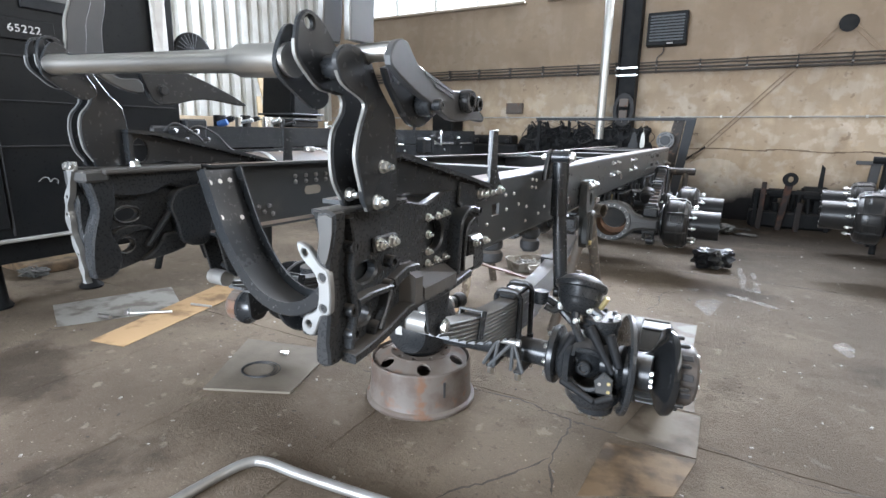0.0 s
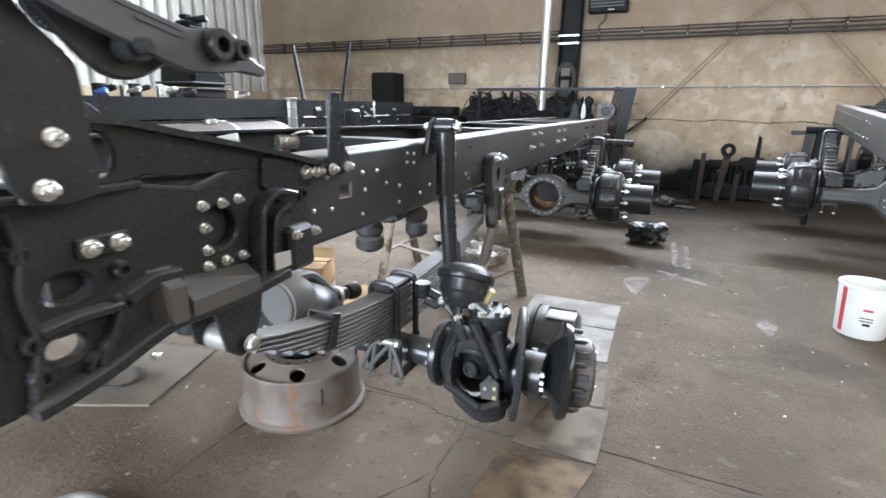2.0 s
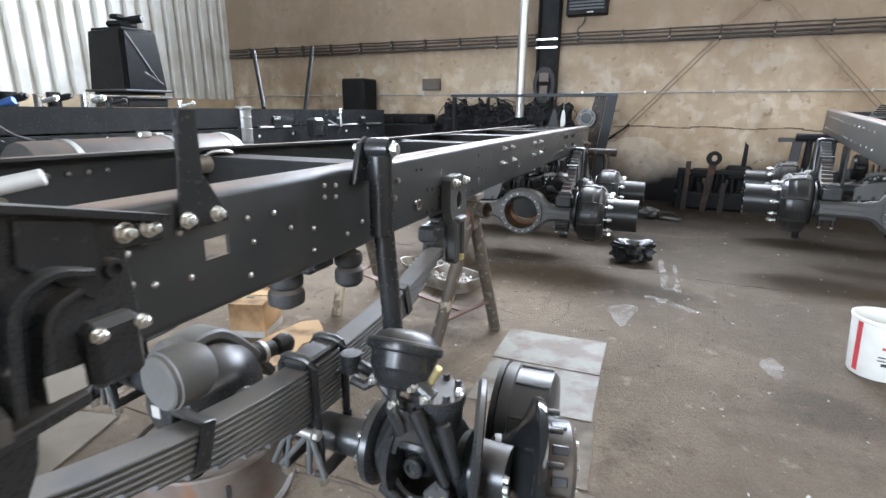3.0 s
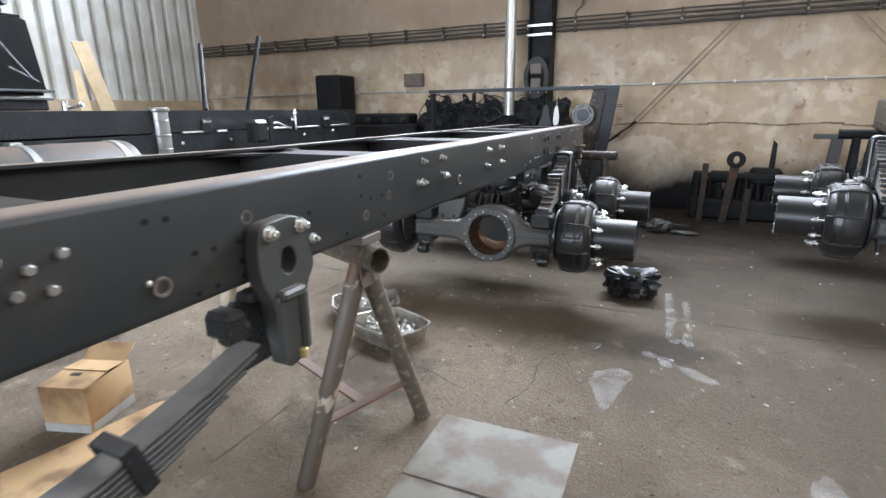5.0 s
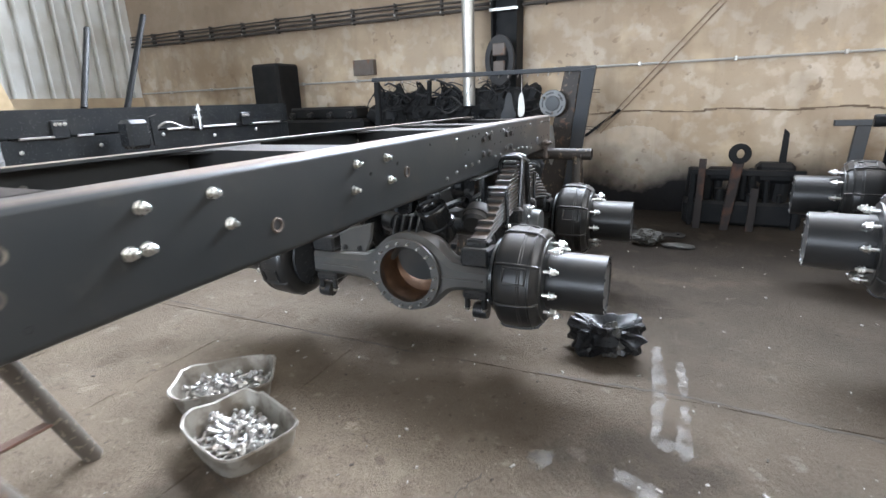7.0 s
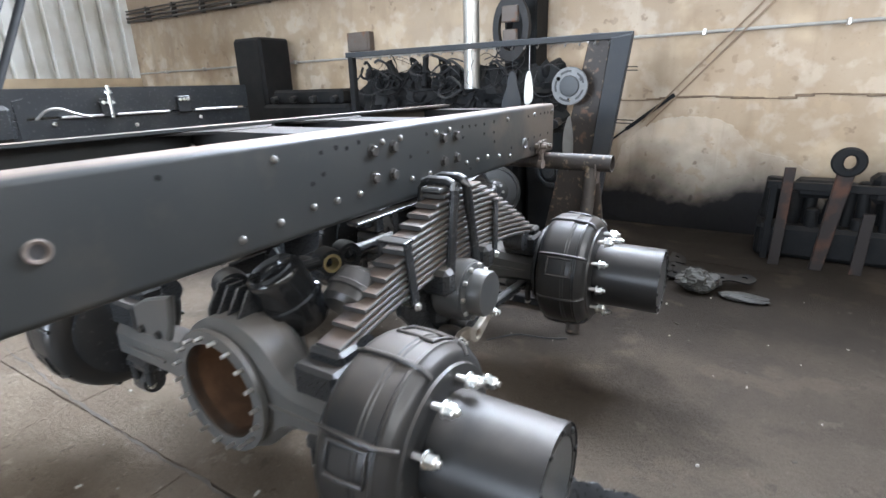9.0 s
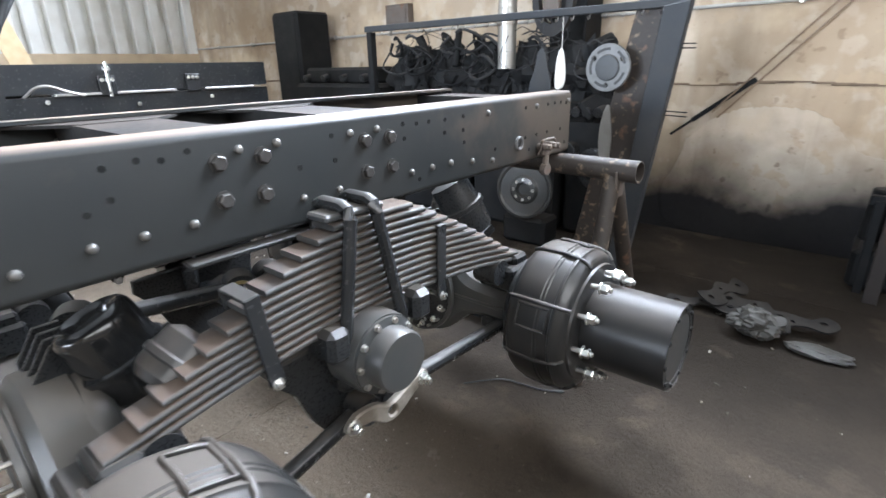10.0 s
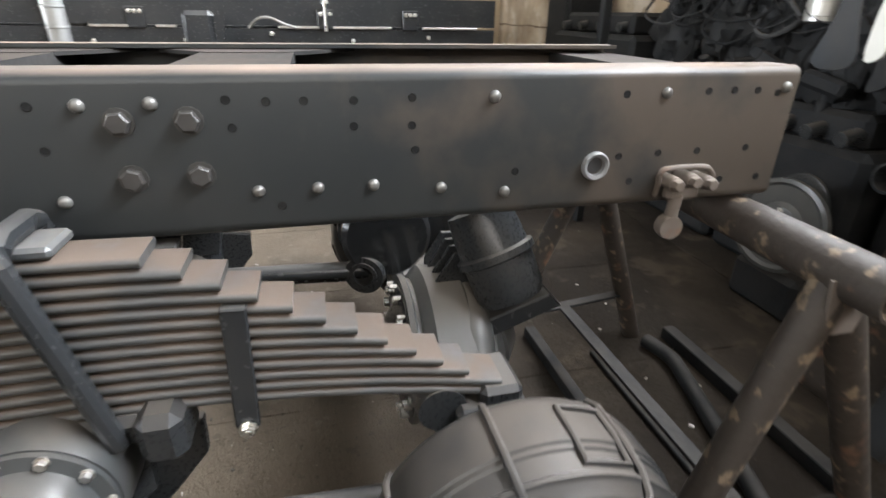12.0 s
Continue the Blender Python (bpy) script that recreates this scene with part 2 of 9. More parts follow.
POST = material("dark_blue_grey_post_paint", (0.03, 0.034, 0.039), 0.55, second=(0.05, 0.047, 0.044), scale=5, bump=0.15, spec=0.25)
SOOTPOST = material("rust_topped_sooty_flat_bar", (0.036, 0.031, 0.029), 0.65, second=(0.1, 0.05, 0.034), scale=6, contrast=(0.5, 0.66), amount=0.8, bump=0.3, spec=0.15)
BLUEGREY = material("blue_grey_steel_paint", (0.055, 0.062, 0.069), 0.55, second=(0.045, 0.04, 0.036), scale=5, bump=0.15, dust=0.4)
SILVER = material("silver_paint", (0.42, 0.41, 0.385), 0.4, 0.3, second=(0.3, 0.28, 0.25), scale=14, bump=0.1)
TEXT = material("silver_lettering", (0.4, 0.4, 0.4), 0.3, 0.5)
CRACK = material("dark_joint_filler", (0.06, 0.049, 0.04), 0.9, second=(0.09, 0.075, 0.06), scale=9, bump=0.5)
BAG = material("black_plastic_bag", (0.009, 0.009, 0.0095), 0.3, spec=0.22, second=(0.022, 0.022, 0.022), bump=0.1)
FOIL = material("clear_plastic_film", (0.085, 0.083, 0.076), 0.4, spec=0.25, second=(0.035, 0.032, 0.028), scale=9, bump=0.2)
CABLE = material("black_cable", (0.03, 0.03, 0.032), 0.5)
ROOF = material("grey_roof_underside", (0.28, 0.28, 0.27), 0.8, second=(0.2, 0.2, 0.19), scale=1.5)
STAINW = material("white_paint_spill", (0.4, 0.375, 0.34), 0.6, second=(0.2, 0.17, 0.14), scale=22, contrast=(0.42, 0.58), amount=0.95, bump=0.2, detail=9)


def scuffed_paint():
    """Old pale paint trodden into the concrete: thin, broken by noise, feathered."""
    m = STAINW.copy()
    m.name = "scuffed_pale_paint"
    n, l = m.node_tree.nodes, m.node_tree.links
    b = n["Principled BSDF"]
    geo = next(x for x in n if x.type == "NEW_GEOMETRY")
    t = n.new("ShaderNodeTexNoise")
    t.inputs["Scale"].default_value, t.inputs["Detail"].default_value, t.inputs["Roughness"].default_value = 11, 9, 0.7
    l.new(geo.outputs["Position"], t.inputs["Vector"])
    r = n.new("ShaderNodeMapRange")
    r.inputs["From Min"].default_value, r.inputs["From Max"].default_value, r.inputs["To Max"].default_value = 0.42, 0.74, 0.5
    l.new(t.outputs["Fac"], r.inputs["Value"])
    l.new(r.outputs["Result"], b.inputs["Alpha"])
    return m


SCUFF = scuffed_paint()


def glass_material():
    m = bpy.data.materials.new("bright_dusty_glass")
    m.use_nodes = True
    b = m.node_tree.nodes["Principled BSDF"]
    b.inputs["Base Color"].default_value = (0.9, 0.93, 0.95, 1)
    b.inputs["Transmission Weight"].default_value = 1.0
    b.inputs["Roughness"].default_value = 0.35
    b.inputs["IOR"].default_value = 1.1
    return m


def sky_panel_material():
    m = bpy.data.materials.new("overcast_sky_beyond_window")
    m.use_nodes = True
    b = m.node_tree.nodes["Principled BSDF"]
    b.inputs["Base Color"].default_value = (0.9, 0.92, 0.95, 1)
    b.inputs["Emission Color"].default_value = (0.95, 0.97, 1.0, 1)
    b.inputs["Emission Strength"].default_value = 3.0
    return m


GLASS, SKYPANEL = glass_material(), sky_panel_material()


def layer(n, l, geo, base, scale, lo, hi, colour, k, detail=7, rough=0.6):
    """Lays a ragged stain of one colour over a base colour."""
    t = n.new("ShaderNodeTexNoise")
    t.inputs["Scale"].default_value, t.inputs["Detail"].default_value = scale, detail
    t.inputs["Roughness"].default_value = rough
    off = n.new("ShaderNodeVectorMath")
    off.inputs[1].default_value = (scale * 3, scale, scale * 2)
    l.new(geo.outputs["Position"], off.inputs[0])
    l.new(off.outputs[0], t.inputs["Vector"])
    r = n.new("ShaderNodeMapRange")
    r.inputs["From Min"].default_value, r.inputs["From Max"].default_value, r.inputs["To Max"].default_value = lo, hi, k
    l.new(t.outputs["Fac"], r.inputs["Value"])
    x = n.new("ShaderNodeMix")
    x.data_type = "RGBA"
    x.inputs["B"].default_value = (*colour, 1)
    l.new(r.outputs["Result"], x.inputs["Factor"])
    l.new(base, x.inputs["A"])
    return x.outputs["Result"]


def floor_material():
    m = material("worn_workshop_concrete", (0.205, 0.163, 0.12), 0.75, second=(0.122, 0.096, 0.071), scale=1.1, amount=0.8, fine=46, bump=1.0, contrast=(0.34, 0.68), rough_var=0.2, detail=12, spec=0.08)
    n, l = m.node_tree.nodes, m.node_tree.links
    b = n["Principled BSDF"]
    geo = next(x for x in n if x.type == "NEW_GEOMETRY")
    grit = next(x for x in n if x.type == "TEX_NOISE" and x.inputs["Scale"].default_value == 46)
    grit.inputs["Detail"].default_value, grit.inputs["Roughness"].default_value = 9, 0.72
    next(x for x in n if x.type == "BUMP").inputs["Distance"].default_value = 0.018
    base = b.inputs["Base Color"].links[0].from_socket
    for args in ((3.4, 0.58, 0.72, (0.31, 0.265, 0.21), 0.35, 10), (0.5, 0.54, 0.66, (0.105, 0.081, 0.06), 0.72, 10), (1.9, 0.55, 0.68, (0.13, 0.1, 0.074), 0.55, 11), (0.95, 0.56, 0.62, (0.1, 0.076, 0.055), 0.45, 12), (4.3, 0.57, 0.68, (0.11, 0.084, 0.06), 0.5, 10), (7.0, 0.62, 0.66, (0.36, 0.31, 0.25), 0.35, 10), (11.0, 0.61, 0.66, (0.075, 0.058, 0.043), 0.5, 9), (26.0, 0.62, 0.67, (0.07, 0.054, 0.04), 0.6, 6), (42.0, 0.66, 0.69, (0.5, 0.43, 0.34), 0.5, 4), (75.0, 0.6, 0.68, (0.08, 0.062, 0.046), 0.4, 4), (120.0, 0.58, 0.68, (0.42, 0.36, 0.28), 0.22, 3)):
        base = layer(n, l, geo, base, *args)
    # stained floor about rear axles and far wall, its dimness put into the colour
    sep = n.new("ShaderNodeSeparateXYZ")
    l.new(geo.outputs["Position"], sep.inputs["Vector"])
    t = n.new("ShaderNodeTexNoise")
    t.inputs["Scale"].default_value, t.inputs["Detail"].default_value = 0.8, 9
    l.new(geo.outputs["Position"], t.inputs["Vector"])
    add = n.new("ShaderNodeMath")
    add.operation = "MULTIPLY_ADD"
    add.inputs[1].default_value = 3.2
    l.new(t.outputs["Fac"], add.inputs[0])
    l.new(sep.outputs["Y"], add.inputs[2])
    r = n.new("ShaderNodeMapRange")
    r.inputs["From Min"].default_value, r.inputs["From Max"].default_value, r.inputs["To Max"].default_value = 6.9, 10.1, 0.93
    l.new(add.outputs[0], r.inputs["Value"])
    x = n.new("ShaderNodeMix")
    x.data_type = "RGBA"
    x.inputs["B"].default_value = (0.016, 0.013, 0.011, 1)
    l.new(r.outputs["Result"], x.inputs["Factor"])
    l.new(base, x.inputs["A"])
    dim_stained = layer(n, l, geo, x.outputs["Result"], 1.5, 0.5, 0.68, (0.1, 0.078, 0.057), 0.32, 10)
    dim_stained = layer(n, l, geo, dim_stained, 3.1, 0.57, 0.64, (0.13, 0.1, 0.074), 0.3, 11)
    dim_stained = layer(n, l, geo, dim_stained, 0.75, 0.57, 0.64, (0.018, 0.014, 0.011), 0.55, 10)
    # the floor colour also darkens towards +x, with a ragged edge
    right_side = n.new("ShaderNodeMath")
    right_side.operation = "MULTIPLY_ADD"
    right_side.inputs[1].default_value = 2.4
    l.new(t.outputs["Fac"], right_side.inputs[0])
    l.new(sep.outputs["X"], right_side.inputs[2])
    lr = n.new("ShaderNodeMapRange")
    lr.inputs["From Min"].default_value, lr.inputs["From Max"].default_value, lr.inputs["To Max"].default_value = 1.5, 3.3, 0.5
    l.new(right_side.outputs[0], lr.inputs["Value"])
    lx = n.new("ShaderNodeMix")
    lx.data_type = "RGBA"
    lx.inputs["B"].default_value = (0.075, 0.062, 0.049, 1)
    l.new(lr.outputs["Result"], lx.inputs["Factor"])
    l.new(dim_stained, lx.inputs["A"])
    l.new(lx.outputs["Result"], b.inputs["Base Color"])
    return m


def plaster_material(name="stained_ochre_plaster", main=(0.465, 0.376, 0.278), dull=(0.41, 0.33, 0.242)):
    m = material(name, main, 0.85, second=dull, scale=0.9, amount=0.8, fine=32, bump=0.5, contrast=(0.36, 0.66), detail=10, spec=0.12)
    n, l = m.node_tree.nodes, m.node_tree.links
    b = n["Principled BSDF"]
    geo = next(x for x in n if x.type == "NEW_GEOMETRY")
    base = b.inputs["Base Color"].links[0].from_socket
    for scale, lo, hi, colour, k in ((0.7, 0.45, 0.65, (0.38, 0.285, 0.19), 0.6), (2.6, 0.54, 0.6, (0.6, 0.53, 0.44), 0.6), (5.5, 0.54, 0.61, (0.62, 0.54, 0.45), 0.36), (4.2, 0.6, 0.62, (0.5, 0.39, 0.27), 0.5), (7.0, 0.65, 0.69, (0.2, 0.15, 0.11), 0.6), (40.0, 0.64, 0.7, (0.28, 0.21, 0.15), 0.4), (1.1, 0.52, 0.7, (0.24, 0.172, 0.112), 0.8), (0.55, 0.5, 0.64, (0.3, 0.215, 0.135), 0.6), (1.6, 0.57, 0.66, (0.58, 0.47, 0.33), 0.5)):
        t = n.new("ShaderNodeTexNoise")
        t.inputs["Scale"].default_value, t.inputs["Detail"].default_value = scale, 8
        off = n.new("ShaderNodeVectorMath")
        off.inputs[1].default_value = (scale, 0, scale * 2)
        l.new(geo.outputs["Position"], off.inputs[0])
        l.new(off.outputs[0], t.inputs["Vector"])
        r = n.new("ShaderNodeMapRange")
        r.inputs["From Min"].default_value, r.inputs["From Max"].default_value, r.inputs["To Max"].default_value = lo, hi, k
        l.new(t.outputs["Fac"], r.inputs["Value"])
        x = n.new("ShaderNodeMix")
        x.data_type = "RGBA"
        x.inputs["B"].default_value = (*colour, 1)
        l.new(r.outputs["Result"], x.inputs["Factor"])
        l.new(base, x.inputs["A"])
        base = x.outputs["Result"]
    # rain and dirt streaks that ran down the plaster
    for sx, sz, lo, hi, k, colour in ((2.2, 0.3, 0.57, 0.72, 0.5, (0.2, 0.155, 0.115)), (9.0, 0.6, 0.62, 0.74, 0.3, (0.25, 0.19, 0.135)), (3.0, 0.5, 0.62, 0.72, 0.3, (0.62, 0.54, 0.44))):
        mp = n.new("ShaderNodeMapping")
        mp.inputs["Scale"].default_value, mp.inputs["Location"].default_value = (sx, 1, sz), (sx * 2, 0, sx)
        l.new(geo.outputs["Position"], mp.inputs["Vector"])
        t = n.new("ShaderNodeTexNoise")
        t.inputs["Scale"].default_value, t.inputs["Detail"].default_value = 1.0, 7
        l.new(mp.outputs["Vector"], t.inputs["Vector"])
        r = n.new("ShaderNodeMapRange")
        r.inputs["From Min"].default_value, r.inputs["From Max"].default_value, r.inputs["To Max"].default_value = lo, hi, k
        l.new(t.outputs["Fac"], r.inputs["Value"])
        x = n.new("ShaderNodeMix")
        x.data_type = "RGBA"
        x.inputs["B"].default_value = (*colour, 1)
        l.new(r.outputs["Result"], x.inputs["Factor"])
        l.new(base, x.inputs["A"])
        base = x.outputs["Result"]
    # near-black along the wall's foot with a ragged upper edge, browner towards the roof
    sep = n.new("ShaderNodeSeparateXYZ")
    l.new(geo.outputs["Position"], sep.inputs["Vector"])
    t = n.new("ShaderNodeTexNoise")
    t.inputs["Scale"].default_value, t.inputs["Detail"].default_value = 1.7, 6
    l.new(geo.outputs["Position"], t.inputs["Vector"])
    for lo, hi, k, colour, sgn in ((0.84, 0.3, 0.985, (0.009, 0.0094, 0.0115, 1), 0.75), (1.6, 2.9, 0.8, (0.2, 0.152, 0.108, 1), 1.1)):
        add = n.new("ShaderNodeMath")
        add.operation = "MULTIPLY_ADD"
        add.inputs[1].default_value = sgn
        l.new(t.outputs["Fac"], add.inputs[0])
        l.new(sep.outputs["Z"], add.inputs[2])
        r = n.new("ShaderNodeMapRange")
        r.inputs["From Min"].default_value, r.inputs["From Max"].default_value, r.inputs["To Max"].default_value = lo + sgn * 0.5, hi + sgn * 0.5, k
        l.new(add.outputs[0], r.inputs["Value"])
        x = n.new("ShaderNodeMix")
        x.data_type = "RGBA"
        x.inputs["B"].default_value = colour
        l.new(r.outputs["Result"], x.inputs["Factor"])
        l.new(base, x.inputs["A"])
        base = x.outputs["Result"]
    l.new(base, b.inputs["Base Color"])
    return m


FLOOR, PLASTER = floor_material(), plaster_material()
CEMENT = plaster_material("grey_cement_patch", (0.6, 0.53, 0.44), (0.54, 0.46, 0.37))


def rail_material():
    """Satin black paint; brown dust is caked in ragged patches on the rear end."""
    m = material("dusty_rail_paint", (0.023, 0.0255, 0.0265), 0.38, spec=0.32, second=(0.036, 0.0365, 0.035), amount=0.6, scale=2.2, dust=0.95, dust_colour=(0.185, 0.142, 0.114), bump=0.008, rough_var=0.04, detail=9)
    n, l = m.node_tree.nodes, m.node_tree.links
    b = n["Principled BSDF"]
    geo = next(x for x in n if x.type == "NEW_GEOMETRY")
    colour = b.inputs["Base Color"].links[0].from_socket
    sep = n.new("ShaderNodeSeparateXYZ")
    l.new(geo.outputs["Position"], sep.inputs["Vector"])
    t = n.new("ShaderNodeTexNoise")
    t.inputs["Scale"].default_value, t.inputs["Detail"].default_value = 5.5, 9
    l.new(geo.outputs["Position"], t.inputs["Vector"])
    add = n.new("ShaderNodeMath")
    add.operation = "MULTIPLY_ADD"
    add.inputs[1].default_value = 2.6
    l.new(t.outputs["Fac"], add.inputs[0])
    l.new(sep.outputs["Y"], add.inputs[2])
    r = n.new("ShaderNodeMapRange")
    r.inputs["From Min"].default_value, r.inputs["From Max"].default_value, r.inputs["To Max"].default_value = 9.0, 9.6, 0.6
    l.new(add.outputs[0], r.inputs["Value"])
    x = n.new("ShaderNodeMix")
    x.data_type = "RGBA"
    x.inputs["B"].default_value = (0.09, 0.071, 0.056, 1)
    l.new(r.outputs["Result"], x.inputs["Factor"])
    l.new(colour, x.inputs["A"])
    out = layer(n, l, geo, x.outputs["Result"], 3.3, 0.58, 0.7, (0.075, 0.063, 0.051), 0.35, 10)
    l.new(out, b.inputs["Base Color"])
    return m


RAIL = rail_material()

# ---- mesh building ----
def axis_matrix(p0, p1):
    """A pose at p0 whose z runs to p1."""
    d = Vector(p1) - Vector(p0)
    return Matrix.Translation(p0) @ d.to_track_quat("Z", "Y").to_matrix().to_4x4()


class Shape:
    """Gathers faces of one part; ob() links it as one mesh object."""

    def __init__(self):
        self.v, self.f = [], []

    def add(self, verts, faces, m=None):
        k = len(self.v)
        self.v += [tuple(m @ Vector(p)) if m else tuple(p) for p in verts]
        self.f += [tuple(i + k for i in f) for f in faces]
        return self

    def box(self, c, s, ch=0.004, m=None):
        """A box of size s about c with chamfered edges."""
        hx, hy, hz = (a / 2 for a in s)
        ch = min(ch, hx * 0.6, hy * 0.6, hz * 0.6)
        bm = bmesh.new()
        bmesh.ops.create_cube(bm, size=1)
        for v in bm.verts:
            v.co = Vector((v.co.x * s[0], v.co.y * s[1], v.co.z * s[2]))
        if ch > 0:
            bmesh.ops.bevel(bm, geom=bm.edges[:], offset=ch, segments=1, affect="EDGES")
        self.take(bm, (m or Matrix()) @ Matrix.Translation(c))
        return self

    def take(self, bm, m=None):
        bm.verts.index_update()
        self.add([v.co.copy() for v in bm.verts], [[v.index for v in f.verts] for f in bm.faces], m)
        bm.free()
        return self

    def lathe(self, profile, m=None, seg=32, close=True):
        """Turns (radius, height) pairs round z."""
        verts, faces = [], []
        for r, z in profile:
            for i in range(seg):
                a = 2 * math.pi * i / seg
                verts.append((r * math.cos(a), r * math.sin(a), z))
        for j in range(len(profile) - 1):
            for i in range(seg):
                a, b = j * seg + i, j * seg + (i + 1) % seg
                faces.append((a, b, b + seg, a + seg))
        if close:
            faces.append(tuple(reversed(range(seg))))
            faces.append(tuple(range((len(profile) - 1) * seg, len(profile) * seg)))
        return self.add(verts, faces, m)

    def cyl(self, p0, p1, r0, r1=None, seg=20, ch=0.003):
        r1 = r0 if r1 is None else r1
        h = (Vector(p1) - Vector(p0)).length
        ch = min(ch, r0 * 0.4, r1 * 0.4, h * 0.3)
        return self.lathe([(r0 - ch, 0), (r0, ch), (r1, h - ch), (r1 - ch, h)], axis_matrix(p0, p1), seg)

    def pipe(self, p0, p1, r, wall=0.006, seg=20):
        """An open tube with a wall."""
        h = (Vector(p1) - Vector(p0)).length
        return self.lathe([(r - wall, 0), (r, 0), (r, h), (r - wall, h), (r - wall, 0)], axis_matrix(p0, p1), seg, close=False)

    def tube(self, pts, r, seg=10):
        """A round bar swept along points."""
        pts = [Vector(p) for p in pts]
        verts, faces = [], []
        up = Vector((0, 0, 1))
        for i, p in enumerate(pts):
            d = (pts[min(i + 1, len(pts) - 1)] - pts[max(i - 1, 0)]).normalized()
            s = d.cross(up)
            if s.length < 0.05:
                s = d.cross(Vector((0, 1, 0)))
            s.normalize()
            u = s.cross(d)
            for k in range(seg):
                a = 2 * math.pi * k / seg
                verts.append(p + (s * math.cos(a) + u * math.sin(a)) * r)
        for i in range(len(pts) - 1):
            for k in range(seg):
                a, b = i * seg + k, i * seg + (k + 1) % seg
                faces.append((a, b, b + seg, a + seg))
        faces.append(tuple(reversed(range(seg))))
        faces.append(tuple(range((len(pts) - 1) * seg, len(pts) * seg)))
        return self.add(verts, faces)

    def plate(self, outline, depth, m=None, holes=(), ch=0.0):
        """A plate of that outline in x, y, from z = 0 to depth, pierced by holes (x, y, r) or by (x, y, rx, ry)."""
        bm = bmesh.new()
        loops = [[Vector((x, y, 0)) for x, y in outline]]
        for hx, hy, *r in holes:
            rx, ry = r[0], r[-1]
            loops.append([Vector((hx + rx * math.cos(2 * math.pi * i / 16), hy + ry * math.sin(2 * math.pi * i / 16), 0)) for i in range(16)])
        edges = []
        for lp in loops:
            vs = [bm.verts.new(p) for p in lp]
            edges += [bm.edges.new((vs[i], vs[(i + 1) % len(vs)])) for i in range(len(vs))]
        bmesh.ops.triangle_fill(bm, use_beauty=True, edges=edges)
        bmesh.ops.recalc_face_normals(bm, faces=bm.faces[:])
        if bm.faces and bm.faces[0].normal.z > 0:
            bmesh.ops.reverse_faces(bm, faces=bm.faces[:])
        ext = bmesh.ops.extrude_face_region(bm, geom=bm.faces[:])
        for v in (g for g in ext["geom"] if isinstance(g, bmesh.types.BMVert)):
            v.co.z += depth
        bmesh.ops.recalc_face_normals(bm, faces=bm.faces[:])
        if ch:
            sharp = [e for e in bm.edges if len(e.link_faces) == 2 and e.calc_face_angle() > 0.8 and abs(e.verts[0].co.z - e.verts[1].co.z) < 1e-6]
            bmesh.ops.bevel(bm, geom=sharp, offset=ch, segments=1, affect="EDGES", clamp_overlap=True)
        return self.take(bm, m)

    def sweep(self, section, path):
        """A profile of (x, z) pairs carried along poses (matrices); caps both ends."""
        k = len(section)
        verts = [m @ Vector((x, 0, z)) for m in path for x, z in section]
        faces = []
        for j in range(len(path) - 1):
            for i in range(k):
                a, b = j * k + i, j * k + (i + 1) % k
                faces.append((a, b, b + k, a + k))
        faces += [tuple(reversed(range(k))), tuple(range((len(path) - 1) * k, len(path) * k))]
        return self.add(verts, faces)

    def hexbolt(self, p, axis, r=0.014, h=0.012, washer=True, shank=0.0):
        """A hexagon head on a washer, standing off a face along axis."""
        p, axis = Vector(p), Vector(axis).normalized()
        m = axis_matrix(p, p + axis)
        z = 0.0
        if washer:
            self.lathe([(r * 1.25, 0), (r * 1.25, 0.003), (r * 0.8, 0.003)], m, 12)
            z = 0.003
        self.lathe([(r, z), (r, z + h * 0.82), (r * 0.82, z + h)], m @ pose(0, 0, 0, 0, 0, 17), 6)
        if shank:
            self.lathe([(r * 0.55, z + h * 0.9), (r * 0.55, z + h + shank), (r * 0.42, z + h + shank + 0.002)], m, 10)
        return self

    def rivet(self, p, axis, r=0.012):
        p, axis = Vector(p), Vector(axis).normalized()
        return self.lathe([(r, 0), (r * 0.94, r * 0.35), (r * 0.7, r * 0.65), (r * 0.35, r * 0.82)], axis_matrix(p, p + axis), 12)

    def mesh(self, name, mat, angle=35):
        me = bpy.data.meshes.new(name)
        me.from_pydata([tuple(p) for p in self.v], [], self.f)
        me.validate()
        me.materials.append(mat)
        bm = bmesh.new()
        bm.from_mesh(me)
        bmesh.ops.recalc_face_normals(bm, faces=bm.faces[:])
        bm.to_mesh(me)
        bm.free()
        me.polygons.foreach_set("use_smooth", [True] * len(me.polygons))
        me.set_sharp_from_angle(angle=radians(angle))
        return me

    def ob(self, name, mat, parent=None, label="", angle=35):
        o = new(name, self.mesh(name, mat, angle))
        if parent:
            o.parent = parent
        if label:
            o["label"] = label
        return o


def thing(name, label, category, group="", kind=""):
    """An empty at the base of a thing with parts."""
    e = new(name)
    e.empty_display_size = 0.1
    return tagged(e, label, category, group, kind)


def side_plane(x):
    """Pose that lays plate outlines given as (y, z) into the plane x, thickness towards +x."""
    return Matrix(((0, 0, 1, x), (1, 0, 0, 0), (0, 1, 0, 0), (0, 0, 0, 1)))


def front_plane(y):
    """Pose for outlines given as (x, z), thickness towards -y."""
    return Matrix(((1, 0, 0, 0), (0, 0, -1, y), (0, 1, 0, 0), (0, 0, 0, 1)))


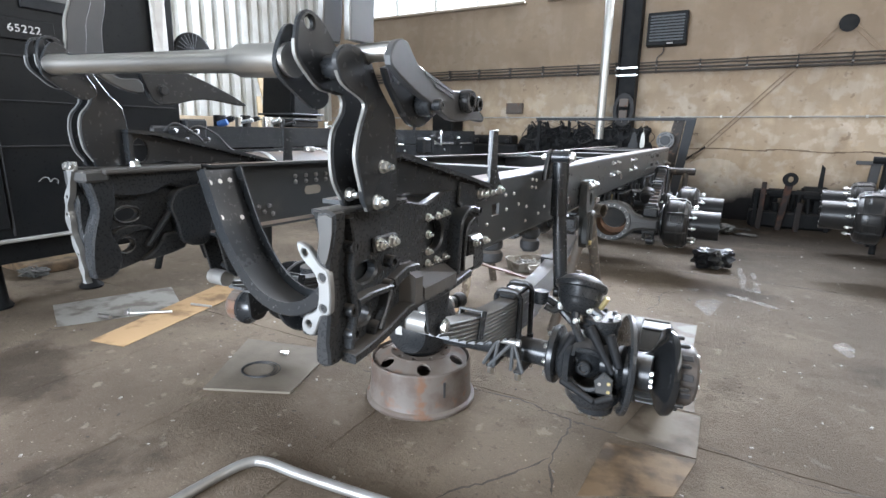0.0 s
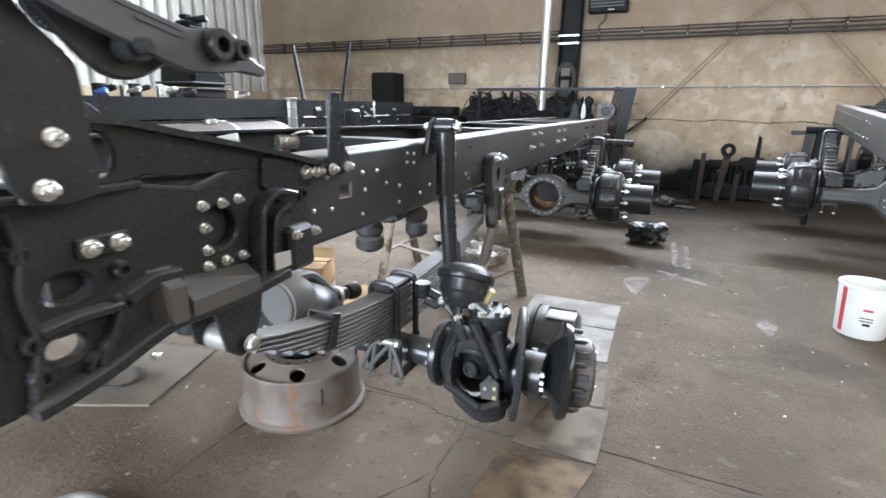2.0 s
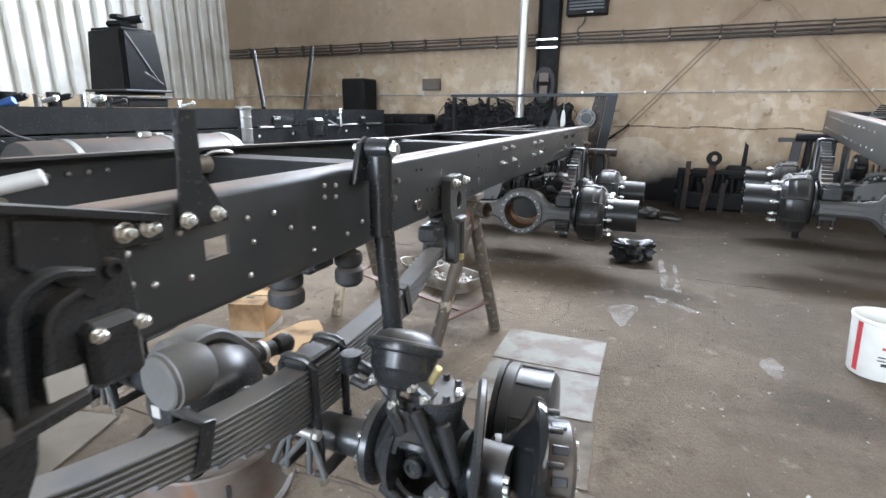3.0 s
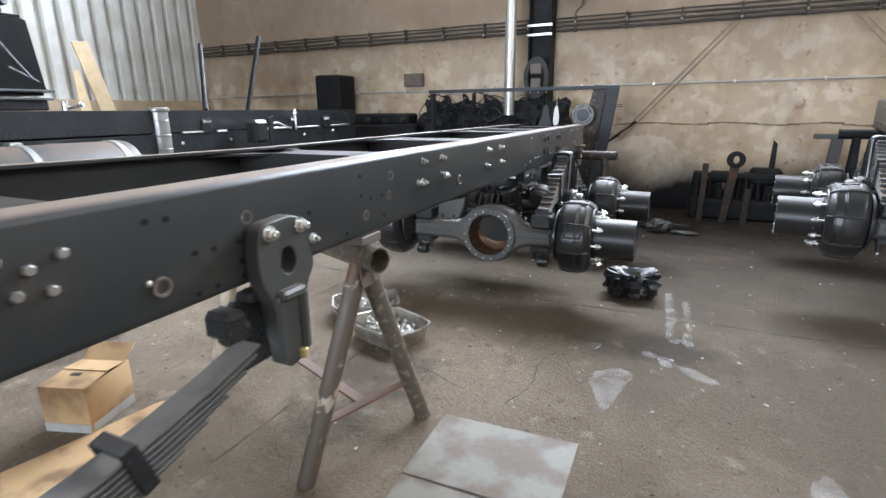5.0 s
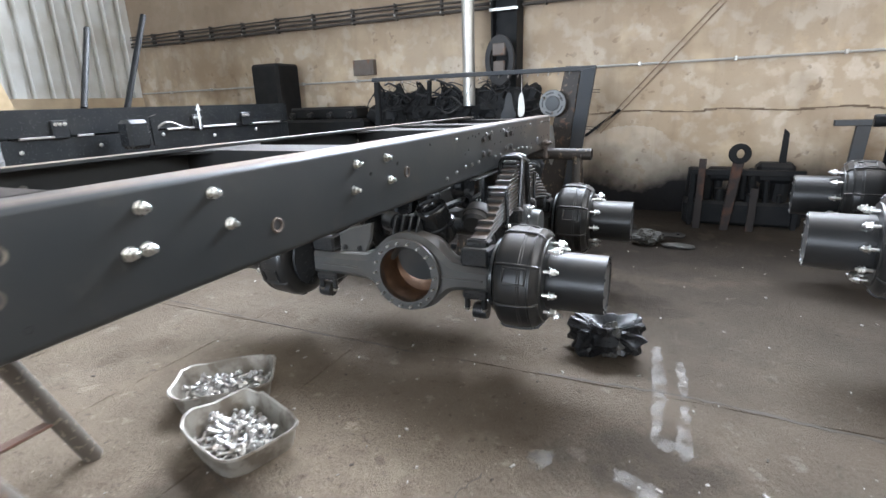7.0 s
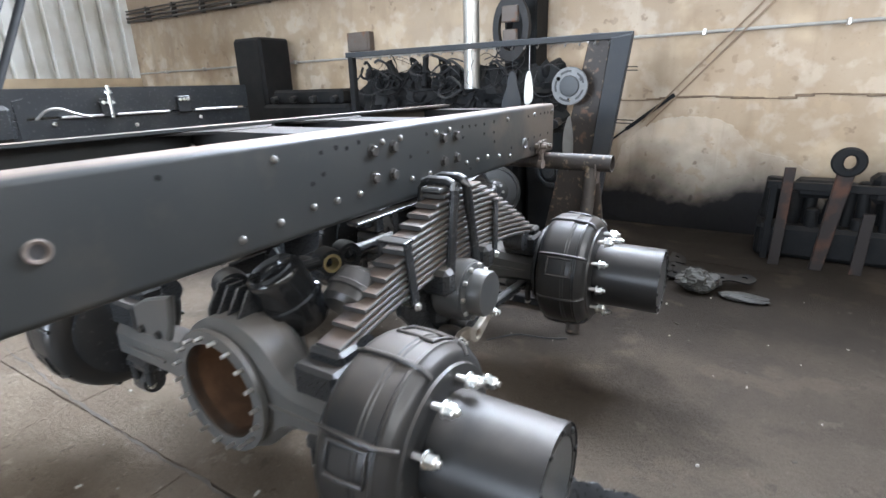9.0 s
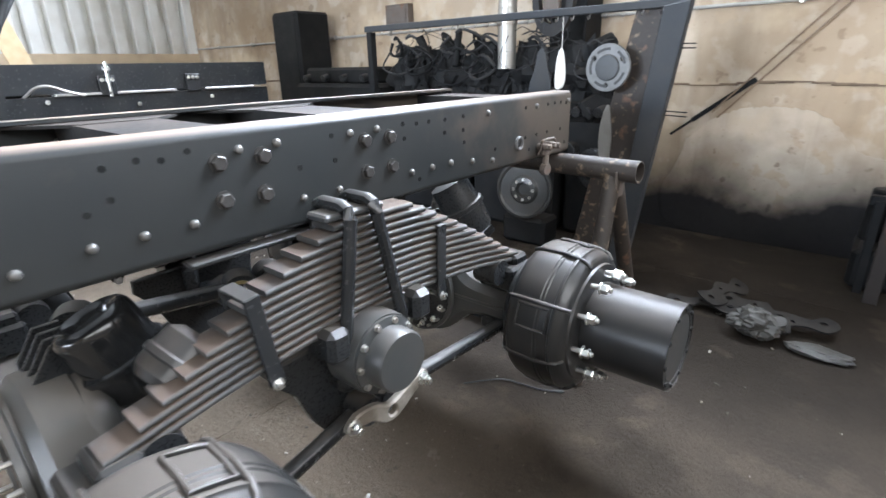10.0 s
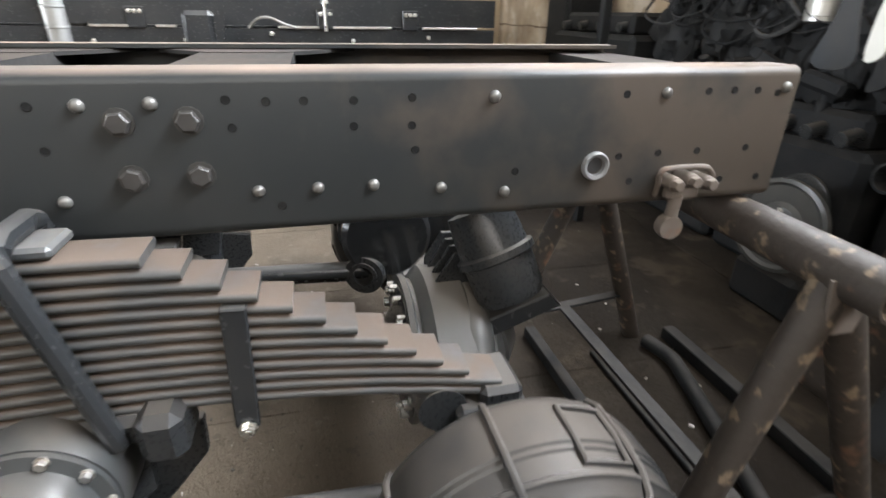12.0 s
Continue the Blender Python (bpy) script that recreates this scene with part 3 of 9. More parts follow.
def smooth_loop(pts, n=4):
    """A closed Catmull-Rom curve through a few points."""
    out, k = [], len(pts)
    for i in range(k):
        a, b, c, d = (Vector(pts[(i + j - 1) % k]) for j in range(4))
        for s in range(n):
            t = s / n
            p = 0.5 * ((2 * b) + (c - a) * t + (2 * a - 5 * b + 4 * c - d) * t * t + (3 * b - a - 3 * c + d) * t ** 3)
            out.append(tuple(p))
    return out


def smooth_line(pts, n=6):
    pts = [Vector(p) for p in pts]
    q = [pts[0] * 2 - pts[1]] + pts + [pts[-1] * 2 - pts[-2]]
    out = []
    for i in range(1, len(q) - 2):
        a, b, c, d = q[i - 1:i + 3]
        for s in range(n):
            t = s / n
            out.append(0.5 * ((2 * b) + (c - a) * t + (2 * a - 5 * b + 4 * c - d) * t * t + (3 * b - a - 3 * c + d) * t ** 3))
    return out + [pts[-1]]

# ---- the hall ----
X0, X1, Y0, Y1, H = -8.4, 6.6, -5.6, 10.78, 6.2
WIN_Z0, WIN_Z1 = 4.05, 5.45

floor = thing("floor", "worn brown-grey concrete workshop floor with oil stains and joints", "floor", kind="structure")
Shape().box(((X0 + X1) / 2, (Y0 + Y1) / 2, -0.13), (X1 - X0 + 0.6, Y1 - Y0 + 0.6, 0.22), 0).ob("subfloor", CRACK, floor)


def slab_mesh(w, d, seed):
    """A cast slab with slightly broken edges."""
    rnd = random.Random(seed)
    out = []
    for (ax, ay), (bx, by), k in (((0, 0), (w, 0), int(w * 14)), ((w, 0), (w, d), 40), ((w, d), (0, d), int(w * 14)), ((0, d), (0, 0), 40)):
        for i in range(k):
            t = i / k
            j = 0.004 if i else 0.0
            out.append((ax + (bx - ax) * t + rnd.uniform(-j, j), ay + (by - ay) * t + rnd.uniform(-j, j)))
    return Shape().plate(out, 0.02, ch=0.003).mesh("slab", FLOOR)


slabs = {}
xs = [-8.85, -2.48, -1.57, -0.66, 6.95]
ys = [2.74 + 3.5 * i for i in range(-3, 3)] + [Y1 + 0.2]
for i in range(len(xs) - 1):
    for j in range(len(ys) - 1):
        d = ys[j + 1] - ys[j]
        w = xs[i + 1] - xs[i]
        key = (round(d, 2), round(w, 2), j % 2)
        if key not in slabs:
            slabs[key] = slab_mesh(w - 0.003, d - 0.005, len(slabs))
        s = new("slab", slabs[key])
        s.location, s.parent = (xs[i], ys[j], -0.02), floor


def wall_with_openings(name, label, m, w, h, openings, mat, thick=0.3):
    """A wall w wide and h high whose openings (x, z, width, height) go through it."""
    e = thing(name, label, "wall", kind="structure")
    xs_, zs_ = {0, w}, {0, h}
    for x, z, a, b in openings:
        xs_ |= {x, x + a}
        zs_ |= {z, z + b}
    xs_, zs_ = sorted(xs_), sorted(zs_)
    sh = Shape()
    for zi in range(len(zs_) - 1):
        run = None
        for xi in range(len(xs_) - 1):
            cx, cz = (xs_[xi] + xs_[xi + 1]) / 2, (zs_[zi] + zs_[zi + 1]) / 2
            open_here = any(x < cx < x + a and z < cz < z + b for x, z, a, b in openings)
            if not open_here and run is None:
                run = xs_[xi]
            if run is not None and (open_here or xi == len(xs_) - 2):
                end = xs_[xi] if open_here else xs_[xi + 1]
                sh.box(((run + end) / 2, thick / 2, (zs_[zi] + zs_[zi + 1]) / 2), (end - run, thick, zs_[zi + 1] - zs_[zi]), 0, m)
                run = None
    sh.ob("wall_face", mat, e)
    return e


def window_unit(name, m, w, h, panes, label="steel-framed workshop window with bright daylight behind; right-wall ones are added"):
    """Frame, mullions, sill and panes of one window; m poses its lower left corner, y outwards."""
    e = thing(name, label, "window", kind="structure")
    fr = Shape()
    for x in (0.03, w - 0.03):
        fr.box((x, 0.1, h / 2), (0.06, 0.07, h), 0.004, m)
    for z in (0.03, h - 0.03):
        fr.box((w / 2, 0.1, z), (w - 0.12, 0.07, 0.06), 0.004, m)
    fr.ob("window_frame", WHITE, e)
    pw = (w - 0.12) / panes
    for i in range(1, panes):
        Shape().box((0.06 + pw * i, 0.1, h / 2), (0.05, 0.06, h - 0.12), 0.004, m).ob("mullion", WHITE, e)
    for i in range(panes):
        p = Shape().box((0.06 + pw * (i + 0.5), 0.11, h / 2), (pw - 0.05, 0.006, h - 0.12), 0, m).ob("pane", GLASS, e)
        p.visible_shadow = False
    Shape().box((w / 2, -0.05, -0.02), (w + 0.1, 0.2, 0.04), 0.008, m).ob("window_sill", CONCRETE, e)
    return e


# far wall, seen all along the walk
far = Matrix.Translation((X0 - 0.3, Y1, 0))
FAR_WINS = [(1.15, 4.3), (6.0, 4.3), (10.7, 3.9)]
wall_with_openings("wall_far", "stained ochre plaster wall, near-black along its foot", far, X1 - X0 + 0.6, H, [(x, WIN_Z0, w, WIN_Z1 - WIN_Z0) for x, w in FAR_WINS], PLASTER)
for i, (x, w) in enumerate(FAR_WINS):
    window_unit("window_%d" % (i + 1), far @ pose(x, 0, WIN_Z0), w, WIN_Z1 - WIN_Z0, 4)
backdrop = Shape().box(((X0 + X1) / 2, Y1 + 2.2, 4.8), (X1 - X0 + 6, 0.05, 5.0), 0).ob("backdrop", SKYPANEL)
tagged(backdrop, "pale overcast sky beyond the windows", "sky", kind="structure")
# left wall: corrugated sheet over a plinth
plinth = thing("wall_left", "white corrugated sheet wall on a yellowish plinth", "wall", kind="structure")
Shape().box((X0 - 0.2, (Y0 + Y1) / 2, 0.85), (0.34, Y1 - Y0, 1.7), 0.01).ob("plinth", BRICK, plinth)
corr = Shape()
pitch, prof = 0.285, []
y = Y0
while y < Y1:
    prof += [(y, 0), (y + 0.15, 0), (y + 0.178, 0.1), (y + 0.257, 0.1)]
    y += pitch
verts = [(X0 - 0.06 - d, yy, z) for z in (1.68, H) for yy, d in prof]
k = len(prof)
corr.add(verts, [(i, i + 1, i + 1 + k, i + k) for i in range(k - 1)])
corr.ob("corrugated_sheet", CORR, plinth, angle=20)
Shape().box((X0 - 0.3, (Y0 + Y1) / 2, 3.9), (0.1, Y1 - Y0, 4.6), 0).ob("outer_sheet", CORR, plinth)
# unseen right and near walls with their openings, added to close the hall
right_m = Matrix.Translation((X1, Y1, 0)) @ pose(0, 0, 0, 0, 0, -90)
wall_with_openings("wall_right", "plain ochre plaster wall, unseen, with added high windows", right_m, Y1 - Y0, H, [(1.8, 3.4, 5.6, 2.0), (8.2, 3.4, 5.6, 2.0)], PLASTER)
for i, x in enumerate((1.8, 8.2)):
    window_unit("window_%d" % (i + 4), right_m @ pose(x, 0, 3.4), 5.6, 2.0, 5)
near_m = Matrix.Translation((X1 + 0.3, Y0, 0)) @ pose(0, 0, 0, 0, 0, 180)
wall_with_openings("wall_near", "plain ochre plaster wall, unseen, with an added open gateway", near_m, X1 - X0 + 0.6, H, [(6.3, 0, 5.2, 4.0)], PLASTER)
# unseen ceiling and outside yard, added to complete the closed hall
tagged(Shape().box(((X0 + X1) / 2, (Y0 + Y1) / 2, H + 0.1), (X1 - X0 + 0.6, Y1 - Y0 + 0.6, 0.2), 0).ob("ceiling", ROOF), "grey roof underside, unseen, added to close the hall", "ceiling", kind="structure")
apron = Shape().box((0, -25, -0.14), (80, 38.6, 0.2), 0).ob("ground", CONCRETE)
tagged(apron, "plain concrete yard, unseen, outside the added gateway", "ground", kind="structure")

# steel column against the far wall with its flanges
column = thing("column", "dark steel column standing against the plaster wall", "column", kind="structure")
for dx in (-0.16, 0.16):
    Shape().box((-1.07 + dx, Y1 - 0.17, H / 2), (0.022, 0.3, H), 0.003).ob("flange", DARK, column)
Shape().box((-1.07, Y1 - 0.17, H / 2), (0.3, 0.02, H), 0.002).ob("web", DARK, column)
for z in (2.53, 2.66):
    Shape().box((-1.07, Y1 - 0.335, z), (0.38, 0.02, 0.035), 0.004).ob("clamp", ZINC, column)

# horizontal ledge moulding and lath along the plaster
ledge = Shape()
rnd = random.Random(4)
pts = [(X0 + i * 0.12, 1.24 + 0.015 * math.sin(i * 0.7) + rnd.uniform(-0.01, 0.01)) for i in range(125)]
for (xa, za), (xb, zb) in zip(pts, pts[1:]):
    ledge.box(((xa + xb) / 2, Y1 - 0.004, (za + zb) / 2), (xb - xa + 0.02, 0.014, rnd.uniform(0.008, 0.026)), 0.004)
tagged(ledge.ob("trim", SEAM), "dark crumbling plaster seam along the wall", "trim", kind="structure")
rnd = random.Random(17)
edge = [(-0.12, 0.05), (-0.1, 0.7), (0.03, 0.9), (0.166, 0.996), (0.347, 1.06), (0.59, 1.07), (0.8, 1.035), (0.92, 0.95), (1.01, 0.85), (1.1, 0.768), (1.26, 0.735), (1.38, 0.69), (1.465, 0.637), (1.55, 0.55), (1.6, 0.05)]
edge = [(x + rnd.uniform(-0.009, 0.009), z + rnd.uniform(-0.009, 0.009)) for x, z in smooth_loop(edge, 7)]
patch = Shape().plate(edge, 0.01, front_plane(Y1 - 0.001), ch=0.003)
tagged(patch.ob("patch", CEMENT), "grey cement patch over broken ochre plaster", "wall patch", kind="structure")

# pipes, cables and conduits on the far wall
pipes = thing("pipe_run", "bundle of dark pipes clamped along the plaster wall", "pipes")
for i, z in enumerate((2.6, 2.66, 2.72, 2.77)):
    sag = random.Random(i)
    Shape().tube([(X0 + 0.36 * k_, Y1 - 0.07, z + sag.uniform(-0.006, 0.006)) for k_ in range(42)], 0.021 - 0.003 * i, 8).ob("pipe", PIPEDARK, pipes)
x = -7.8
while x < X1:
    Shape().box((x, Y1 - 0.05, 2.685), (0.022, 0.09, 0.22), 0.004).ob("bracket", PIPEDARK, pipes)
    Shape().box((x, Y1 - 0.098, 2.66 + 0.05 * math.sin(x * 7)), (0.024, 0.008, 0.03), 0.002).ob("clip", PIPE, pipes)
    x += 0.72
conduit = thing("conduit", "thin pale conduit pipe clipped along the wall", "conduit")
Shape().cyl((X0, Y1 - 0.03, 1.77), (X1, Y1 - 0.03, 1.82), 0.014, seg=10).ob("pipe", SILVER, conduit)
for i in range(14):
    Shape().box((-7.6 + i * 1.02, Y1 - 0.03, 1.773 + 0.0034 * i), (0.03, 0.06, 0.05), 0.004).ob("clip", STEEL, conduit)
for n_, a, b in (("brace", (0.12, 1.0), (2.1, 3.22)), ("brace", (2.2, 3.22), (4.4, 0.9))):
    br = Shape()
    d = Vector((b[0] - a[0], 0, b[1] - a[1]))
    nrm = Vector((-d.z, 0, d.x)).normalized() * 0.03
    for s in (-1, 1):
        br.cyl((a[0] + nrm.x * s, Y1 - 0.05, a[1] + nrm.z * s), (b[0] + nrm.x * s, Y1 - 0.05, b[1] + nrm.z * s), 0.007, seg=8)
    tagged(br.ob("brace", material("brown_rod", (0.25, 0.18, 0.12), 0.7)), "thin brown diagonal tie rods across the wall", "brace", "wall braces", "structure")
tagged(Shape().lathe([(0.05, 0), (0.13, 0.01), (0.13, 0.035), (0.05, 0.05)], front_plane(Y1 - 0.02) @ Matrix.Translation((2.15, 3.22, 0)), 20).ob("rosette", DARK), "round dark boss where the wall ties cross", "wall tie", kind="structure")

# louvred heater on the wall
louvre = thing("wall_heater", "dark louvred heater box mounted high on the plaster wall", "heater")
Shape().box((-0.47, Y1 - 0.11, 3.31), (0.66, 0.22, 0.56), 0.012).ob("case", DARK, louvre)
for i in range(9):
    Shape().box((-0.47, Y1 - 0.232, 3.12 + i * 0.05), (0.56, 0.012, 0.028), 0.002, Matrix.Translation((0, 0, 0))).ob("slat", BLUEGREY, louvre)
Shape().box((-0.4, Y1 - 0.225, 3.062), (0.1, 0.008, 0.018), 0.002).ob("badge", SILVER, louvre)
hc = smooth_line([(-0.5, Y1 - 0.1, 3.03), (-0.52, Y1 - 0.08, 2.92), (-0.6, Y1 - 0.06, 2.85), (-0.62, Y1 - 0.05, 2.76)])
Shape().tube(hc, 0.008, 8).ob("cable", CABLE, louvre)

# extraction duct hanging before the wall
duct = thing("exhaust_duct", "spiral galvanised exhaust duct hanging from the roof", "duct")
dx, dy = -1.36, 9.97
body = [(0.075, 1.38)]
z = 1.4
while z < H:
    body += [(0.075, z), (0.0775, z + 0.003), (0.075, z + 0.006)]
    z += 0.11
Shape().lathe(body + [(0.075, H)], pose(dx, dy, 0), 24).ob("duct", GALV, duct)
Shape().lathe([(0.077, 0), (0.085, 0.004), (0.085, 0.05), (0.077, 0.054)], pose(dx, dy, 1.72), 24).ob("collar", STEEL, duct)

# small dark boxes on the wall
for x, z, w, h, nm, lb in ((-3.34, 1.97, 0.36, 0.22, "junction_box", "small brown metal box screwed to the wall"),):
    tb = thing(nm, lb, "wall box")
    Shape().box((x, Y1 - 0.05, z), (w, 0.1, h), 0.008).ob("case", RUSTY, tb)
    Shape().box((x, Y1 - 0.105, z), (w - 0.06, 0.01, h - 0.06), 0.003).ob("door", RUSTY, tb)
cabinet = thing("metal_cabinet", "dark metal cabinet standing near the far wall", "cabinet")
Shape().box((-4.78, 10.4, 1.04), (0.52, 0.5, 2.08), 0.03).ob("body", DARK, cabinet)
Shape().box((-4.78, 10.144, 1.04), (0.46, 0.012, 2.0), 0.004).ob("door", DARK, cabinet)

# cracks that wander from the slab joints
def crack(pts, seed, wide=0.006):
    rnd = random.Random(seed)
    line = smooth_line([(x, y, 0) for x, y in pts], 8)
    up, down = [], []
    for i, q in enumerate(line):
        w = wide * (0.25 + rnd.random()) * (1 if 0 < i < len(line) - 1 else 0.1)
        d = (line[min(i + 1, len(line) - 1)] - line[max(i - 1, 0)]).normalized()
        jx, jy = rnd.uniform(-0.008, 0.008), rnd.uniform(-0.008, 0.008)
        up.append((q.x - d.y * w + jx, q.y + d.x * w + jy))
        down.append((q.x + d.y * w + jx, q.y - d.x * w + jy))
    tagged(Shape().plate(up + down[::-1], 0.001, Matrix.Translation((0, 0, 0.0003))).ob("crack", CRACK), "thin ragged crack in the concrete floor", "crack", "floor cracks", "structure")


crack([(-1.03, 2.55), (-0.8, 2.6), (-0.1, 2.72), (0.13, 2.68), (0.27, 2.65), (0.28, 2.51), (0.28, 2.3), (0.36, 2.05)], 1)
crack([(0.27, 2.65), (0.37, 2.66), (0.46, 2.65), (0.7, 2.7)], 2)
crack([(0.9, 2.78), (1.3, 2.68), (1.7, 2.76), (2.3, 2.7), (2.9, 2.78)], 3, 0.004)
crack([(0.28, 2.3), (0.1, 2.0), (-0.05, 1.8), (-0.1, 1.4), (-0.3, 1.0)], 4, 0.005)
crack([(-0.66, 5.0), (-0.3, 4.9), (0.1, 4.75)], 5, 0.003)
crack([(0.45, 6.25), (0.8, 6.258), (1.06, 6.275), (1.39, 6.262), (1.83, 6.22), (2.13, 6.19), (2.8, 6.2), (3.6, 6.22)], 6, 0.011)
crack([(-2.6, 6.32), (-2.1, 6.29), (-1.74, 6.262), (-1.3, 6.24), (-0.87, 6.226), (-0.5, 6.23), (-0.23, 6.22)], 7, 0.008)
crack([(0.35, 4.7), (0.42, 4.95), (0.4, 5.2), (0.46, 5.4)], 8, 0.004)

# patches of spilled paint on the floor
def spill(pts, seed=0, label="pale worn paint patch on the concrete floor"):
    """A thin scuffed patch of old paint with a ragged outline."""
    rnd = random.Random(seed)
    pts = smooth_loop(pts, 10)
    pts = [(x + rnd.uniform(-0.012, 0.012), y + rnd.uniform(-0.012, 0.012)) for x, y in pts]
    tagged(Shape().plate(pts, 0.0012, Matrix.Translation((0, 0, 0.0004))).ob("paint_spill", SCUFF), label, "paint patch", "floor paint patches", "structure")


spill([(0.7, 5.18), (0.8, 5.32), (0.91, 5.3), (0.88, 5.1), (0.82, 4.84), (0.76, 4.95)], 1)
spill([(1.03, 6.75), (1.08, 6.73), (1.11, 6.3), (1.1, 5.95), (1.06, 5.92), (1.06, 6.3)], 2)
spill([(1.16, 6.6), (1.2, 6.58), (1.22, 6.1), (1.22, 5.8), (1.17, 5.78), (1.18, 6.2)], 3)
spill([(1.0, 5.62), (1.3, 5.42), (1.36, 5.36), (1.25, 5.36), (0.95, 5.55)], 4)
spill([(1.64, 4.62), (1.72, 4.72), (1.76, 4.6), (1.72, 4.42), (1.67, 4.48)], 5)
spill([(1.08, 5.9), (1.2, 5.86), (1.24, 5.8), (1.1, 5.82)], 6)
spill([(0.6, 5.6), (0.7, 5.62), (0.68, 5.52), (0.62, 5.5)], 7)

# ---- the bare truck chassis in the middle ----
ZT, ZB = 1.296, 1.01
FACE = [(1.2, 0.035), (3.2, 0.03), (4.2, 0.0), (8.468, 0.0)]
LEFT = [(1.54, -1.03), (2.7, -1.01), (4.3, -0.84), (8.468, -0.82)]


def lerp(path, y):
    for (ya, xa), (yb, xb) in zip(path, path[1:]):
        if y <= yb:
            return xa + (xb - xa) * max(0, (y - ya)) / (yb - ya)
    return path[-1][1]


def channel(side, flange=0.088, t=0.011, r=0.022):
    """Section of a pressed rail, outer face at x = 0, open towards side."""
    out = [(flange * side, ZT), (r * side, ZT)]
    for i in range(1, 5):
        a = math.pi / 2 * i / 4
        out.append((side * (r - r * math.sin(a)), ZT - r + r * math.cos(a)))
    for i in range(0, 5):
        a = math.pi / 2 * i / 4
        out.append((side * (r - r * math.cos(a)), ZB + r - r * math.sin(a)))
    out += [(flange * side, ZB), (flange * side, ZB + t), (t * side, ZB + t), (t * side, ZT - t), (flange * side, ZT - t)]
    return out


def rail_path(path, n=26, lift=0.0):
    y0, y1 = path[0][0], path[-1][0]
    return [Matrix.Translation((lerp(path, y0 + (y1 - y0) * i / n), y0 + (y1 - y0) * i / n, lift * max(0, 1 - i / n * 2.4))) for i in range(n + 1)]


chassis = thing("truck_chassis", "bare black ladder frame of a heavy truck on steel trestles", "truck chassis")
sec_r = channel(-1)
cut_hi = [(x, max(z, 1.188)) for x, z in sec_r[:6]] + [(0, 1.188), (-0.011, 1.188)] + sec_r[-2:]
cut_lo = [(0, 1.14)] + [(x, min(z, 1.14)) for x, z in sec_r[6:13]] + [(-0.011, 1.14)]


def part_path(y0, y1, n):
    return [Matrix.Translation((lerp(FACE, y0 + (y1 - y0) * i / n), y0 + (y1 - y0) * i / n, 0)) for i in range(n + 1)]


# an open access hole in the web near the front
rail_r = Shape().sweep(sec_r, part_path(1.2, 2.07, 6)).sweep(cut_hi, part_path(2.07, 2.142, 1)).sweep(cut_lo, part_path(2.07, 2.142, 1)).sweep(sec_r, part_path(2.142, 8.468, 22)).ob("side_rail", RAIL, chassis, "dusty black pressed steel side rail with bolts")
rail_l = Shape().sweep(channel(1), rail_path(LEFT, lift=0.03)).ob("side_rail", RAIL, chassis, "dusty black pressed steel side rail with bolts")

# bolts, rivets and holes of the near rail: (y, z)
bolt_big, bolt_mid, rivet_m, hole_m, ring_m = (Shape().hexbolt((0, 0, 0), (1, 0, 0), 0.019, 0.013).mesh("bolt", STEELDULL), Shape().hexbolt((0, 0, 0), (1, 0, 0), 0.014, 0.012, shank=0.012).mesh("bolt", ZINC),
    Shape().rivet((0, 0, 0), (1, 0, 0), 0.0115).mesh("rivet", RIVET), Shape().lathe([(0.0078, 0), (0.0078, 0.0008), (0.0066, 0.0012), (0.006, 0.0004)], axis_matrix((0, 0, 0), (1, 0, 0)), 12).mesh("hole", DARK),
    Shape().lathe([(0.015, 0.0005), (0.024, 0.0005), (0.024, 0.005), (0.021, 0.007), (0.016, 0.005), (0.015, 0.0005)], axis_matrix((0, 0, 0), (1, 0, 0)), 24, close=False).mesh("bushing", RUSTY))
bore_m = Shape().lathe([(0.015, 0), (0.015, 0.0008), (0.002, 0.0008)], axis_matrix((0, 0, 0), (1, 0, 0)), 16).mesh("bore", CABLE)


def dots(name, me, places, rail, path, out=0.0):
    for y, z in places:
        o = new(name, me)
        o.location, o.parent = (lerp(path, y) + out, y, z), rail
        o.rotation_euler = (random.uniform(0, 1), 0, 0)


dots("bolt", bolt_big, [(7.158, 1.217), (7.261, 1.217), (7.16, 1.124), (7.265, 1.125), (6.706, 1.219), (6.822, 1.22), (6.708, 1.129), (6.815, 1.125)], rail_r, FACE)
dots("bolt", bolt_mid, [(4.51, 1.241), (4.705, 1.24), (4.748, 1.152), (4.465, 1.148), (4.508, 1.148), (5.352, 1.234), (5.566, 1.234), (5.33, 1.142), (5.592, 1.142), (3.713, 1.075)], rail_r, FACE)
dots("rivet", rivet_m, [(y, 1.09) for y in (6.419, 6.519, 6.627, 6.927, 7.05, 7.354, 7.457, 7.558)] + [(7.688, 1.077), (7.819, 1.061), (6.291, 1.075), (6.163, 1.06), (7.788, 1.246), (8.151, 1.246), (8.439, 1.253), (6.296, 1.246), (7.105, 1.244), (7.209, 1.245), (6.761, 1.243), (6.865, 1.246)], rail_r, FACE)
